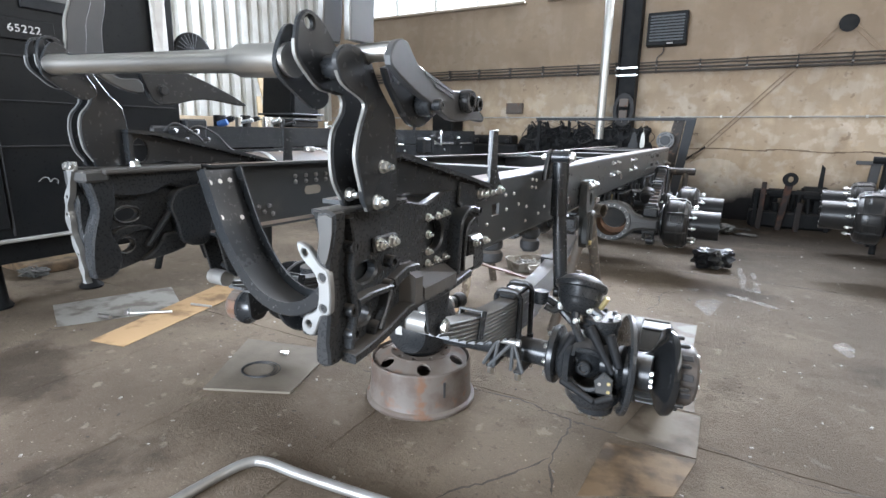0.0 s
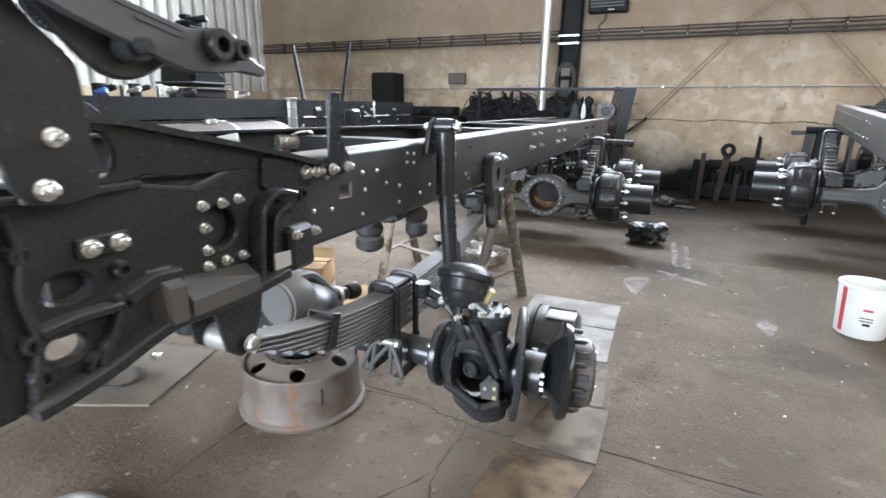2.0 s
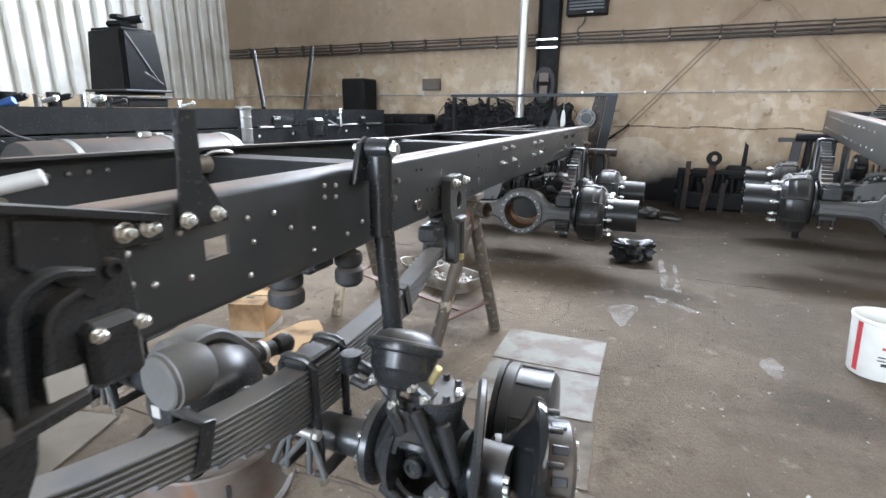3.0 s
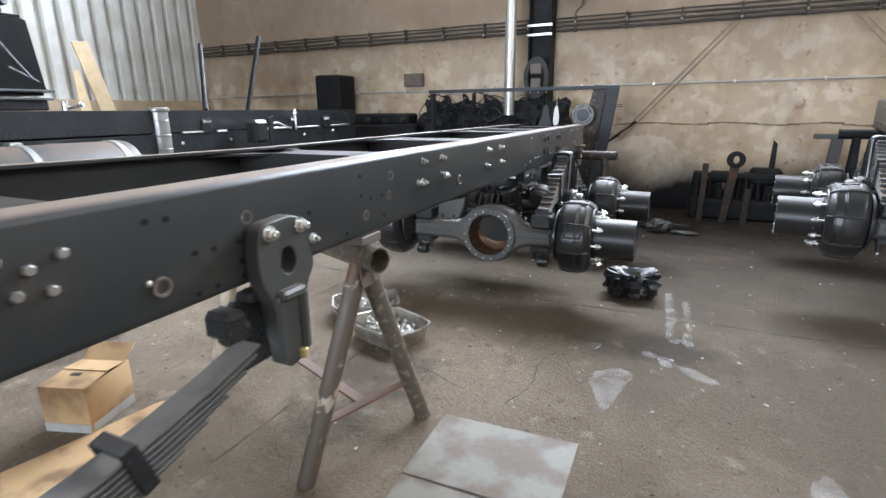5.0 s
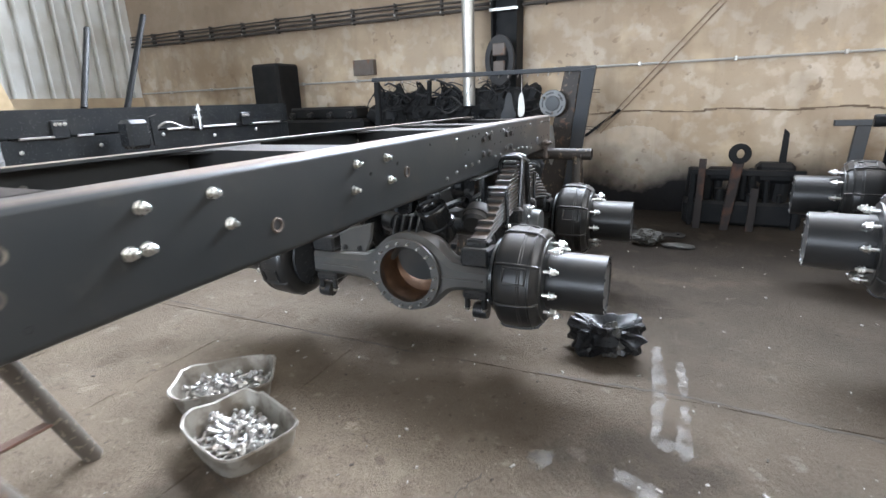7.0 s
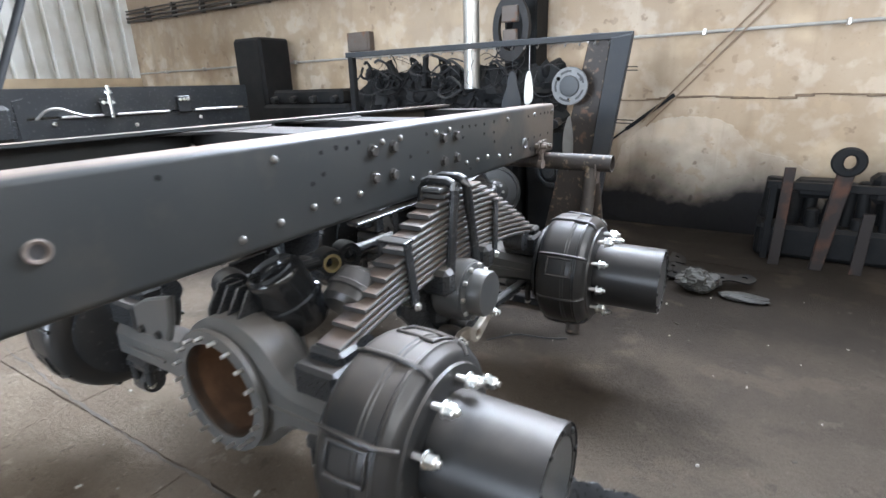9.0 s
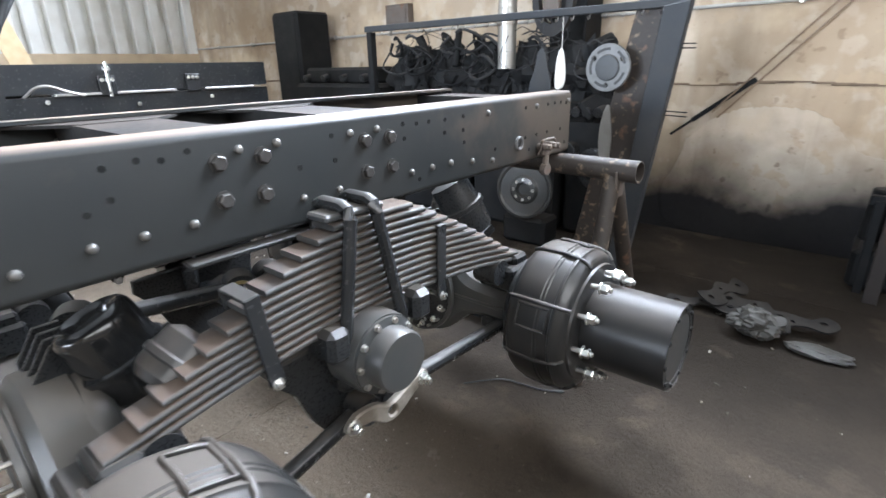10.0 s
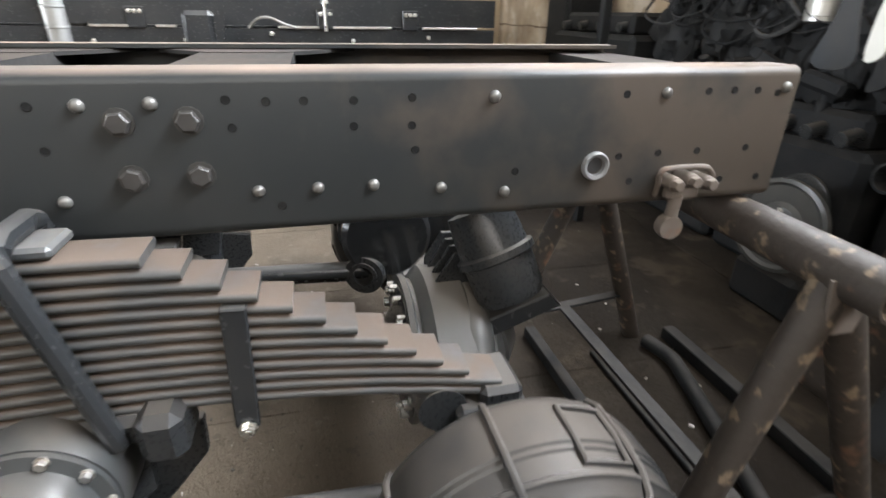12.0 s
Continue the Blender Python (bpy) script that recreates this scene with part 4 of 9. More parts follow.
dots("hole", hole_m, [(7.038, 1.244), (6.926, 1.173), (7.322, 1.249), (7.385, 1.245), (7.446, 1.245), (7.53, 1.244), (7.528, 1.2), (7.633, 1.247), (7.632, 1.198), (7.638, 1.153), (7.391, 1.06), (6.47, 1.243), (6.535, 1.25), (6.583, 1.243), (6.641, 1.255), (6.472, 1.179), (6.425, 1.158), (5.449, 1.186), (5.66, 1.2), (4.005, 1.234), (4.008, 1.164), (4.073, 1.144), (3.906, 1.045), (4.167, 1.061), (4.157, 1.144), (4.25, 1.063), (3.707, 1.156), (3.412, 1.135), (3.413, 1.084), (3.417, 1.041), (3.275, 1.14), (3.331, 1.136), (3.213, 1.234), (3.164, 1.237), (5.98, 1.249)] + [(8.062, 1.245), (8.249, 1.248), (8.311, 1.249), (8.369, 1.248), (8.421, 1.242), (8.157, 1.124), (8.252, 1.125), (8.375, 1.127), (8.424, 1.059), (8.327, 1.058), (8.099, 1.066), (8.065, 1.121), (7.839, 1.101), (7.326, 1.203), (7.044, 1.175), (3.489, 1.151), (3.418, 1.079), (3.271, 1.039), (3.329, 1.041)], rail_r, FACE)
dots("bushing", ring_m, [(5.735, 1.155), (4.918, 1.108), (3.178, 1.087)], rail_r, FACE)
wide_ring = Shape().lathe([(0.018, 0.0005), (0.03, 0.0005), (0.03, 0.008), (0.026, 0.011), (0.02, 0.008), (0.018, 0.0005)], axis_matrix((0, 0, 0), (1, 0, 0)), 24, close=False).mesh("bushing", CLUTCH)
dots("bushing", wide_ring, [(8.012, 1.104)], rail_r, FACE)
dots("bore", bore_m, [(8.012, 1.104), (5.735, 1.155), (4.918, 1.108), (3.178, 1.087)], rail_r, FACE, 0.0005)
bare_hole = Shape().lathe([(0.013, 0.0004), (0.02, 0.0004), (0.0195, 0.0016), (0.0135, 0.0016), (0.013, 0.0004)], axis_matrix((0, 0, 0), (1, 0, 0)), 18, close=False).mesh("bushing", STAND)
dots("bushing", bare_hole, [(4.231, 1.211), (4.211, 1.135), (4.035, 1.086), (3.449, 1.193)], rail_r, FACE)
dots("bore", bore_m, [(4.212, 1.134), (4.037, 1.085)], rail_r, FACE, 0.0005)
slot_l = Shape().plate([(2.13 + 0.022 * math.cos(a) if math.cos(a) < 0 else 2.2 + 0.022 * math.cos(a), 1.17 + 0.022 * math.sin(a)) for a in (math.pi * (i / 12 + 0.5) for i in range(24))], 0.002, side_plane(lerp(LEFT, 2.16) + 0.0115))
slot_l.ob("slot", PAPER, rail_l, "long slot through the web")
small_bolt = Shape().rivet((0, 0, 0), (1, 0, 0), 0.008).mesh("rivet", STEEL)
dots("rivet", small_bolt, [(1.926, 1.22), (2.009, 1.219), (1.88, 1.259), (1.887, 1.202), (1.936, 1.124), (2.024, 1.114), (2.528, 1.254), (2.586, 1.247), (2.526, 1.218), (2.584, 1.211), (2.205, 1.213), (2.3, 1.21), (2.363, 1.157), (2.464, 1.134), (2.46, 1.068), (2.731, 1.103), (3.15, 1.103), (2.199, 1.067), (1.887, 1.139), (2.22, 1.15), (2.64, 1.08)], rail_r, FACE)
bolt_dull = Shape().hexbolt((0, 0, 0), (1, 0, 0), 0.0115, 0.011, washer=False).mesh("bolt", PIPE)
dots("bolt", bolt_dull, [(2.994, 1.214), (2.936, 1.197), (2.966, 1.15), (2.91, 1.156), (2.888, 1.222)], rail_r, FACE)
dots("rivet", rivet_m, [(2.05 + 0.07 * (i % 4) + (0.3 if i > 7 else 0), 1.245 - 0.028 * (i // 4 % 2)) for i in range(12)] + [(1.85, 1.094), (1.82, 1.12), (1.88, 1.12), (1.9, 1.08), (1.75, 1.1)], rail_l, [(y, x + 0.013) for y, x in LEFT])
for y in (4.6, 5.4, 6.6, 7.2):
    dots("rivet", rivet_m, [(y, 1.22), (y + 0.1, 1.22), (y, 1.1), (y + 0.1, 1.1)], rail_l, [(a, x + 0.013) for a, x in LEFT])

# crossmembers: pressed hats between the rails
def crossmember(y, w, z, depth=0.16, mat=CROSS):
    x0, x1 = lerp(LEFT, y) + 0.014, lerp(FACE, y) - 0.014
    sec = [(-w / 2, -depth), (-w / 2 + 0.012, -depth), (-w / 2 + 0.012, -0.012), (w / 2 - 0.012, -0.012), (w / 2 - 0.012, -depth), (w / 2, -depth), (w / 2, 0), (-w / 2, 0)]
    turn = pose(0, 0, 0, 0, 0, 90)
    Shape().sweep(sec, [Matrix.Translation((x1, y, z)) @ turn, Matrix.Translation((x0, y, z)) @ turn]).ob("crossmember", mat, chassis)


for y, w, z, d in ((3.05, 0.16, 1.27, 0.2), (4.35, 0.2, 1.282, 0.2), (5.45, 0.26, 1.283, 0.2), (6.72, 0.24, 1.28, 0.2), (7.3, 0.24, 1.28, 0.2), (8.36, 0.2, 1.27, 0.22)):
    crossmember(y, w, z, d)
for y in (4.35, 5.45, 6.72, 7.3):
    for x0, s in ((lerp(FACE, y) - 0.012, -1), (lerp(LEFT, y) + 0.012, 1)):
        Shape().plate([(x0, y - 0.3), (x0 + s * 0.2, y - 0.1), (x0 + s * 0.2, y + 0.1), (x0, y + 0.3)], 0.01, Matrix.Translation((0, 0, 1.272))).ob("gusset", CROSS, chassis)

# rear clamp block and hook on the rail end
clampb = Shape().tube(smooth_line([(0.012, 8.16, 1.035), (0.03, 8.15, 1.07), (0.034, 8.15, 1.095), (0.034, 8.18, 1.1), (0.034, 8.24, 1.1), (0.034, 8.265, 1.093), (0.03, 8.28, 1.07), (0.02, 8.27, 1.045)], 4), 0.006, 8)
for y, z in ((8.175, 1.07), (8.215, 1.075), (8.255, 1.068)):
    clampb.cyl((0.0, y, z), (0.055, y, z), 0.015).hexbolt((0.055, y, z), (1, 0, 0), 0.013, 0.014, washer=False)
clampb.box((0.022, 8.215, 1.045), (0.03, 0.08, 0.04), 0.012).cyl((0.03, 8.2, 1.04), (0.03, 8.197, 0.985), 0.014).lathe([(0.011, -0.014), (0.026, -0.014), (0.028, 0), (0.026, 0.014), (0.011, 0.014)], axis_matrix((0.03, 8.196, 0.967), (1, 8.1, 0.967)), 16)
clampb.ob("rope_clamp", RUSTY, chassis, "small dusty clamp with two bolts")
# upright bracket on the rail flange
up = Shape()
up.plate([(2.0, 1.225), (2.135, 1.225), (2.11, 1.28), (2.075, 1.34), (2.075, 1.475), (2.03, 1.475)], 0.008, side_plane(0.04), ch=0.002)
up.plate([(0.026, 1.3), (0.04, 1.3), (0.04, 1.475), (0.03, 1.475)], 0.008, front_plane(2.036))
up.ob("upright_bracket", BLACK, chassis, "narrow upright angle bracket bolted to the rail")
for y in (2.02, 2.1):
    Shape().hexbolt((0.048, y, 1.245), (1, 0, 0), 0.015, 0.012, shank=0.008).ob("bolt", ZINC, chassis)
Shape().plate([(1.995, 1.2), (2.05, 1.2), (2.055, 1.46), (2.005, 1.47)], 0.008, side_plane(-1.03)).ob("upright_bracket", BLACK, chassis)

# ---- front ends: cast bracket, wavy plates, levers, torsion tube ----
def mirror_x(x, left):
    return -0.995 - x if left else x


def front_end(left):
    """Cab mounting at the front of one rail; left mirrors it to the other rail."""
    def X(x):
        return mirror_x(x, left)

    def plane(x, t):
        return side_plane(X(x) if not left else X(x) - t)

    def at(x, y, z):
        return (X(x), y, z)

    out = (1, 0, 0) if not left else (-1, 0, 0)
    before = set(chassis.children)
    bracket = Shape()
    outline = [(1.06, 1.29), (1.1, 1.16), (1.06, 1.05), (1.07, 0.945), (1.1, 0.92), (1.17, 0.925), (1.255, 0.942), (1.385, 0.978), (1.538, 0.972), (1.739, 0.99), (1.846, 1.015), (1.87, 1.1), (1.86, 1.24), (1.76, 1.285), (1.62, 1.29), (1.5, 1.26), (1.34, 1.29)]
    bracket.plate(outline, 0.035, plane(0.04, 0.035), holes=[(1.21, 1.12, 0.043, 0.026), (1.19, 1.011, 0.034, 0.026), (1.552, 1.16, 0.05)], ch=0.006)
    b = bracket.ob("front_bracket", CAST, chassis, "heavy black cast bracket with ribs and round openings")

    def wall(name, pts, wide=0.05, thick=0.014, x0=0.072):
        """A cast rib that follows a line over the bracket's face."""
        line = [Vector(at(x0 + wide / 2, y, z)) for y, z in pts]
        mats = []
        for i, q in enumerate(line):
            d = (line[min(i + 1, len(line) - 1)] - line[max(i - 1, 0)]).normalized()
            n_ = Vector((1, 0, 0)).cross(d)
            mats.append(Matrix(((1, d.x, n_.x, q.x), (0, d.y, n_.y, q.y), (0, d.z, n_.z, q.z), (0, 0, 0, 1))))
        w, h = wide / 2, thick / 2
        c = 0.004
        Shape().sweep([(-w, -h), (w - c, -h), (w, -h + c), (w, h - c), (w - c, h), (-w, h)], mats).ob(name, CAST, b)

    def run(pts, n=4):
        return [(q.y, q.z) for q in smooth_line([(0, y, z) for y, z in pts], n)]

    wall("rib", run([(1.11, 0.93), (1.17, 0.937), (1.255, 0.955), (1.385, 0.99), (1.538, 0.984), (1.73, 1.0)]), 0.045, 0.026)
    wall("rib", run([(1.13, 1.27), (1.14, 1.2), (1.13, 1.13), (1.14, 1.05), (1.12, 0.95)]), 0.03)
    wall("rib", [(1.145, 1.062), (1.2, 1.068), (1.285, 1.064)], 0.035, 0.018)
    wall("rib", [(1.285, 1.064), (1.26, 1.01), (1.23, 0.965)], 0.035, 0.018)
    wall("rib", [(1.3, 1.07), (1.36, 1.09), (1.42, 1.085)], 0.03, 0.03)
    wall("rib", run([(1.63, 1.02), (1.64, 1.12), (1.655, 1.19), (1.71, 1.222), (1.77, 1.21)]), 0.05, 0.016)
    wall("rib", run([(1.675, 1.02), (1.685, 1.1), (1.7, 1.16), (1.75, 1.185)]), 0.045, 0.014)
    for y, z, r in ((1.135, 0.983, 0.02), (1.229, 0.962, 0.026), (1.29, 1.062, 0.022), (1.133, 1.044, 0.018), (1.14, 1.2, 0.018), (1.82, 1.2, 0.02), (1.7, 1.13, 0.012), (1.3, 1.13, 0.018)):
        Shape().lathe([(0.003, 0.012), (r * 0.5, 0.012), (r * 0.54, 0.026), (r * 0.86, 0.026), (r * 0.92, 0.022), (r, 0)], axis_matrix(at(0.074, y, z), (X(0.074) + out[0], y, z)), 18, close=False).ob("boss", CAST, b)
    # sloping faces below the bolts
    for ya, za, yb, zb, yc, zc, yd, zd in ((1.418, 1.075, 1.617, 1.055, 1.615, 1.03, 1.421, 1.027), (1.353, 1.11, 1.412, 1.108, 1.41, 1.067, 1.372, 1.07)):
        Shape().add([at(0.074, ya, za), at(0.074, yb, zb), at(0.12, yc, zc), at(0.12, yd, zd), at(0.07, ya, 0.99), at(0.07, yb, 0.99), at(0.118, yc, 0.99), at(0.118, yd, 0.99)], [(0, 3, 2, 1), (4, 5, 6, 7), (0, 1, 5, 4), (1, 2, 6, 5), (2, 3, 7, 6), (3, 0, 4, 7)]).ob("ledge", DUSTY, b, "sloping dusty ledge under the bolts, light on its slope put in")
    for y, z in ((1.505, 1.218), (1.56, 1.216), (1.608, 1.219), (1.505, 1.167), (1.505, 1.115), (1.503, 1.078), (1.555, 1.079), (1.608, 1.078)):
        Shape().hexbolt(at(0.076, y, z), out, 0.0105, 0.01, shank=0.006).ob("bolt", ZINC, b)
    Shape().box(at(0.08, 1.28, 1.184), (0.012, 0.1, 0.04), 0.006).ob("pad", CAST, b)
    for y, z in ((1.253, 1.184), (1.306, 1.184)):
        Shape().hexbolt(at(0.086, y, z), out, 0.0145, 0.013, shank=0.006).ob("bolt", ZINC, b)
    Shape().box(at(0.078, 1.8, 1.055), (0.06, 0.1, 0.125), 0.014).ob("lug", CAST, b)
    for y, z in ((1.765, 1.098), (1.845, 1.094)):
        Shape().hexbolt(at(0.108, y, z), out, 0.012, 0.011, shank=0.006).ob("bolt", ZINC, b)
    Shape().plate([(1.667, 1.026), (1.725, 1.026), (1.725, 1.066), (1.667, 1.07)], 0.004, plane(0.12, 0.004)).ob("label_plate", SILVER, b)
    if left:
        # relief on the inner face: shelf, column, stepped blocks, rimmed openings, diagonal webs
        def block(c, size, name="rib", mat=CAST, turn=0.0):
            Shape().box((0, 0, 0), size, 0.008, Matrix.Translation(c) @ pose(0, 0, 0, turn, 0, 0)).ob(name, mat, b)

        def mass(pts, depth, mat=CAST):
            Shape().plate(smooth_loop(pts, 3), depth, side_plane(-1.036), ch=0.009).ob("rib", mat, b)

        block((-0.995, 1.29, 1.282), (0.085, 0.36, 0.02), "shelf", DUSTY)
        block((-1.0, 1.09, 1.268), (0.075, 0.08, 0.04), "lug", GREYCAST)
        mass([(1.055, 0.925), (1.13, 0.93), (1.15, 1.0), (1.125, 1.08), (1.15, 1.18), (1.14, 1.27), (1.07, 1.275), (1.09, 1.16), (1.06, 1.05)], 0.055)
        mass([(1.14, 1.2), (1.27, 1.185), (1.36, 1.215), (1.46, 1.19), (1.47, 1.275), (1.13, 1.278)], 0.042)
        mass([(1.39, 0.99), (1.5, 0.98), (1.52, 1.19), (1.4, 1.2), (1.35, 1.14), (1.37, 1.07)], 0.05)
        mass([(1.235, 0.945), (1.4, 0.965), (1.4, 1.02), (1.33, 1.035), (1.29, 0.985)], 0.032)
        mass([(1.14, 1.035), (1.19, 1.05), (1.25, 1.06), (1.29, 1.05), (1.25, 1.078), (1.16, 1.075)], 0.025)
        block((-1.012, 1.31, 1.06), (0.03, 0.17, 0.016), turn=48)
        for yc, zc, ry, rz in ((1.21, 1.12, 0.047, 0.03), (1.19, 1.011, 0.038, 0.03)):
            Shape().tube([(-1.035, yc + ry * math.cos(a), zc + rz * math.sin(a)) for a in (2 * math.pi * i / 24 for i in range(25))], 0.006, 8).ob("rim", CAST, b)
        for yc, zc in ((1.25, 1.225), (1.3, 1.225), (1.14, 1.235)):
            Shape().cyl((-1.036, yc, zc), (-1.0, yc, zc), 0.017).ob("boss", CAST, b)
        Shape().hexbolt((-1.0, 1.24, 1.292), (0, 0, 1), 0.015, 0.016).ob("bolt", ZINC, b)
        # long machined rim down the front edge
        mid = [(-1.022, 1.315), (-1.035, 1.25), (-1.068, 1.19), (-1.08, 1.13), (-1.068, 1.06), (-1.045, 1.0), (-1.036, 0.95), (-1.03, 0.905)]
        mid = [(q.x, q.z) for q in smooth_line([(x, 0, z) for x, z in mid], 5)]
        wid = [0.0115 + 0.005 * math.sin(i * 0.9) for i in range(len(mid))]
        rim_out = [(x - w, z) for (x, z), w in zip(mid, wid)] + [(x + w, z) for (x, z), w in reversed(list(zip(mid, wid)))]
        Shape().plate(rim_out, 0.02, front_plane(1.06), holes=[(-1.062, 1.2, 0.006), (-1.08, 1.14, 0.006), (-1.071, 1.07, 0.006), (-1.046, 1.005, 0.006)], ch=0.003).ob("machined_rim", TANK, b, "pale scalloped machined rim with bolt holes")
        for x, z in ((-1.035, 1.3), (-1.005, 1.3)):
            Shape().hexbolt((x, 1.045, z), (0, -1, 0.2), 0.013, 0.012).ob("bolt", ZINC, b)
    # pale machined arm on the front face
    arm = smooth_loop([(-0.005, 1.215), (0.03, 1.205), (0.062, 1.17), (0.088, 1.15), (0.088, 1.06), (0.06, 1.045), (0.035, 0.995), (0.0, 1.0), (0.005, 1.035), (0.045, 1.06), (0.055, 1.105), (0.045, 1.145), (0.005, 1.18)], 3)
    arm = [(X(x), z) for x, z in arm]
    if not left:
        Shape().plate(arm, 0.018, front_plane(1.075), holes=[(X(0.018), 1.192, 0.009), (X(0.068), 1.14, 0.01), (X(0.068), 1.066, 0.01), (X(0.02), 1.02, 0.009)], ch=0.003).ob("machined_arm", TANK, b, "pale machined steel arm with bolt holes")
    # front lip of the bracket
    lip = smooth_loop([(0.055, 1.29), (0.108, 1.288), (0.1, 1.22), (0.085, 1.17), (0.085, 1.06), (0.075, 0.98), (0.08, 0.925), (0.035, 0.925), (0.04, 1.0), (0.055, 1.1), (0.045, 1.18), (0.06, 1.24)], 2)
    Shape().plate([(X(x), z) for x, z in lip], 0.04, front_plane(1.1), ch=0.006).ob("front_lip", CAST, b)
    # thin grey plate that stands in for light reflected by the lip's front
    Shape().plate(smooth_loop([(X(0.062), 1.28), (X(0.104), 1.28), (X(0.094), 1.21), (X(0.078), 1.17), (X(0.06), 1.19), (X(0.064), 1.24)], 2), 0.003, front_plane(1.06), ch=0.001).ob("worn_face", GREYCAST, b, "grey front face, its reflected light put into the colour")
    Shape().plate([(1.07, 1.28), (1.36, 1.28), (1.36, 1.293), (1.07, 1.293)], 0.07, plane(0.03, 0.07), ch=0.003).ob("top_flange", CAST, b)
    # pair of wavy plates, the inner one ending in the ear that carries the tube
    outer = [(1.147, 1.285), (1.124, 1.346), (1.11, 1.396), (1.111, 1.432), (1.128, 1.48), (1.145, 1.516), (1.13, 1.533), (1.075, 1.557), (1.057, 1.583), (1.052, 1.61), (1.075, 1.634), (1.11, 1.638), (1.14, 1.628), (1.168, 1.608), (1.18, 1.585), (1.202, 1.555), (1.23, 1.526), (1.25, 1.506), (1.257, 1.469), (1.258, 1.376), (1.255, 1.285)]
    inner = [(1.151, 1.285), (1.132, 1.315), (1.109, 1.355), (1.103, 1.418), (1.114, 1.467), (1.144, 1.504), (1.142, 1.54), (1.079, 1.548), (1.039, 1.578), (1.013, 1.607), (1.01, 1.64), (1.021, 1.682), (1.045, 1.7), (1.073, 1.697), (1.097, 1.679), (1.128, 1.645), (1.17, 1.595), (1.21, 1.535), (1.25, 1.49), (1.26, 1.4), (1.258, 1.285)]
    for x, wave, holes in ((0.12, inner if left else outer, [(1.05, 1.676, 0.012)] if left else ()), (0.055, inner, [(1.05, 1.676, 0.012)])):
        wp = Shape().plate(smooth_loop(wave, 2), 0.016, plane(x, 0.016), holes=holes, ch=0.005).ob("wavy_plate", BLACK, chassis, "tall wavy steel plate with worn bright edges")
        edge_line = run(wave[:11 if wave is inner else 9], 3)
        Shape().plate([(y - 0.0025, z) for y, z in edge_line] + [(y + 0.004, z) for y, z in reversed(edge_line)], 0.008, plane(x + 0.004, 0.008)).ob("worn_edge", TANK if left else WORN, wp, "bare worn edge")
    for y, z, r in ((1.1, 1.595, 0.026), (1.2, 1.36, 0.02)):
        Shape().cyl(at(0.068, y, z), at(0.122, y, z), r).ob("spacer", BLACK, chassis)
    for x, y, z, r in ((0.07, 1.155, 1.32, 0.0135), (0.136, 1.175, 1.305, 0.0145), (0.136, 1.2, 1.385, 0.013)):
        Shape().hexbolt(at(x, y, z), out, r, 0.014, shank=0.012).ob("bolt", ZINC, chassis)
    ear = smooth_loop([(1.0, 1.58), (1.005, 1.63), (1.035, 1.675), (1.07, 1.665), (1.1, 1.62), (1.15, 1.54), (1.11, 1.51), (1.05, 1.54)], 4)
    Shape().plate(ear, 0.014, plane(0.012, 0.014), ch=0.004).ob("ear", BLACK, chassis)
    if left:
        # bent strap and lever behind the tube
        Shape().plate(smooth_loop([(1.1, 1.62), (1.135, 1.585), (1.2, 1.55), (1.27, 1.542), (1.262, 1.585), (1.2, 1.585), (1.16, 1.605), (1.13, 1.635)], 3), 0.02, side_plane(-0.97), ch=0.004).ob("strap", GREYCAST, chassis)
        lv = Shape().plate(smooth_loop([(1.27, 1.64), (1.35, 1.635), (1.45, 1.625), (1.6, 1.575), (1.7, 1.53), (1.69, 1.52), (1.56, 1.535), (1.47, 1.53), (1.38, 1.51), (1.31, 1.52)], 3), 0.03, side_plane(-0.99), holes=[(1.345, 1.555, 0.012)], ch=0.006)
        lvo = lv.ob("lever", BLACK, chassis, "dark grey cast cab lever with a bolt hole")
        Shape().hexbolt((-0.96, 1.345, 1.555), (1, 0, 0), 0.018, 0.012).ob("bolt", BLACK, lvo)
    else:
        lever = smooth_loop([(1.142, 1.6), (1.146, 1.633), (1.167, 1.653), (1.205, 1.654), (1.247, 1.612), (1.33, 1.59), (1.414, 1.569), (1.483, 1.574), (1.527, 1.568), (1.554, 1.534), (1.596, 1.512), (1.592, 1.494), (1.53, 1.5), (1.472, 1.494), (1.4, 1.496), (1.31, 1.528), (1.22, 1.56)], 2)
        lvo = Shape().plate(lever, 0.02, plane(0.185, 0.02), holes=[(1.5, 1.545, 0.018)], ch=0.004).ob("lever", LEVER, chassis, "grey pressed cab lever with bushing eye and illegible stencil")
        for y, z, r in ((1.47, 1.545, 0.03), (1.52, 1.54, 0.02)):
            Shape().lathe([(r * 0.5, 0.0), (r * 0.5, 0.03), (r * 0.9, 0.03), (r, 0.024), (r, 0.0)], axis_matrix(at(0.2, y, z), at(1.2, y, z)), 20, close=False).ob("bushing_eye", CAST, lvo)
        for i in range(2):
            Shape().box((0, 0, 0), (0.0015, 0.14 - 0.05 * i, 0.008), 0, Matrix.Translation((0.207, 1.34 + 0.02 * i, 1.58 - 0.017 * i)) @ pose(0, 0, 0, -14.5, 0, 0)).ob("stencil", CABLE, lvo, "illegible dark stencilled line")
        Shape().plate(smooth_loop([(1.18, 1.6), (1.254, 1.61), (1.33, 1.585), (1.43, 1.535), (1.38, 1.495), (1.33, 1.476), (1.28, 1.484), (1.23, 1.53)], 2), 0.02, plane(0.14, 0.02), ch=0.005).ob("web", BLACK, lvo)
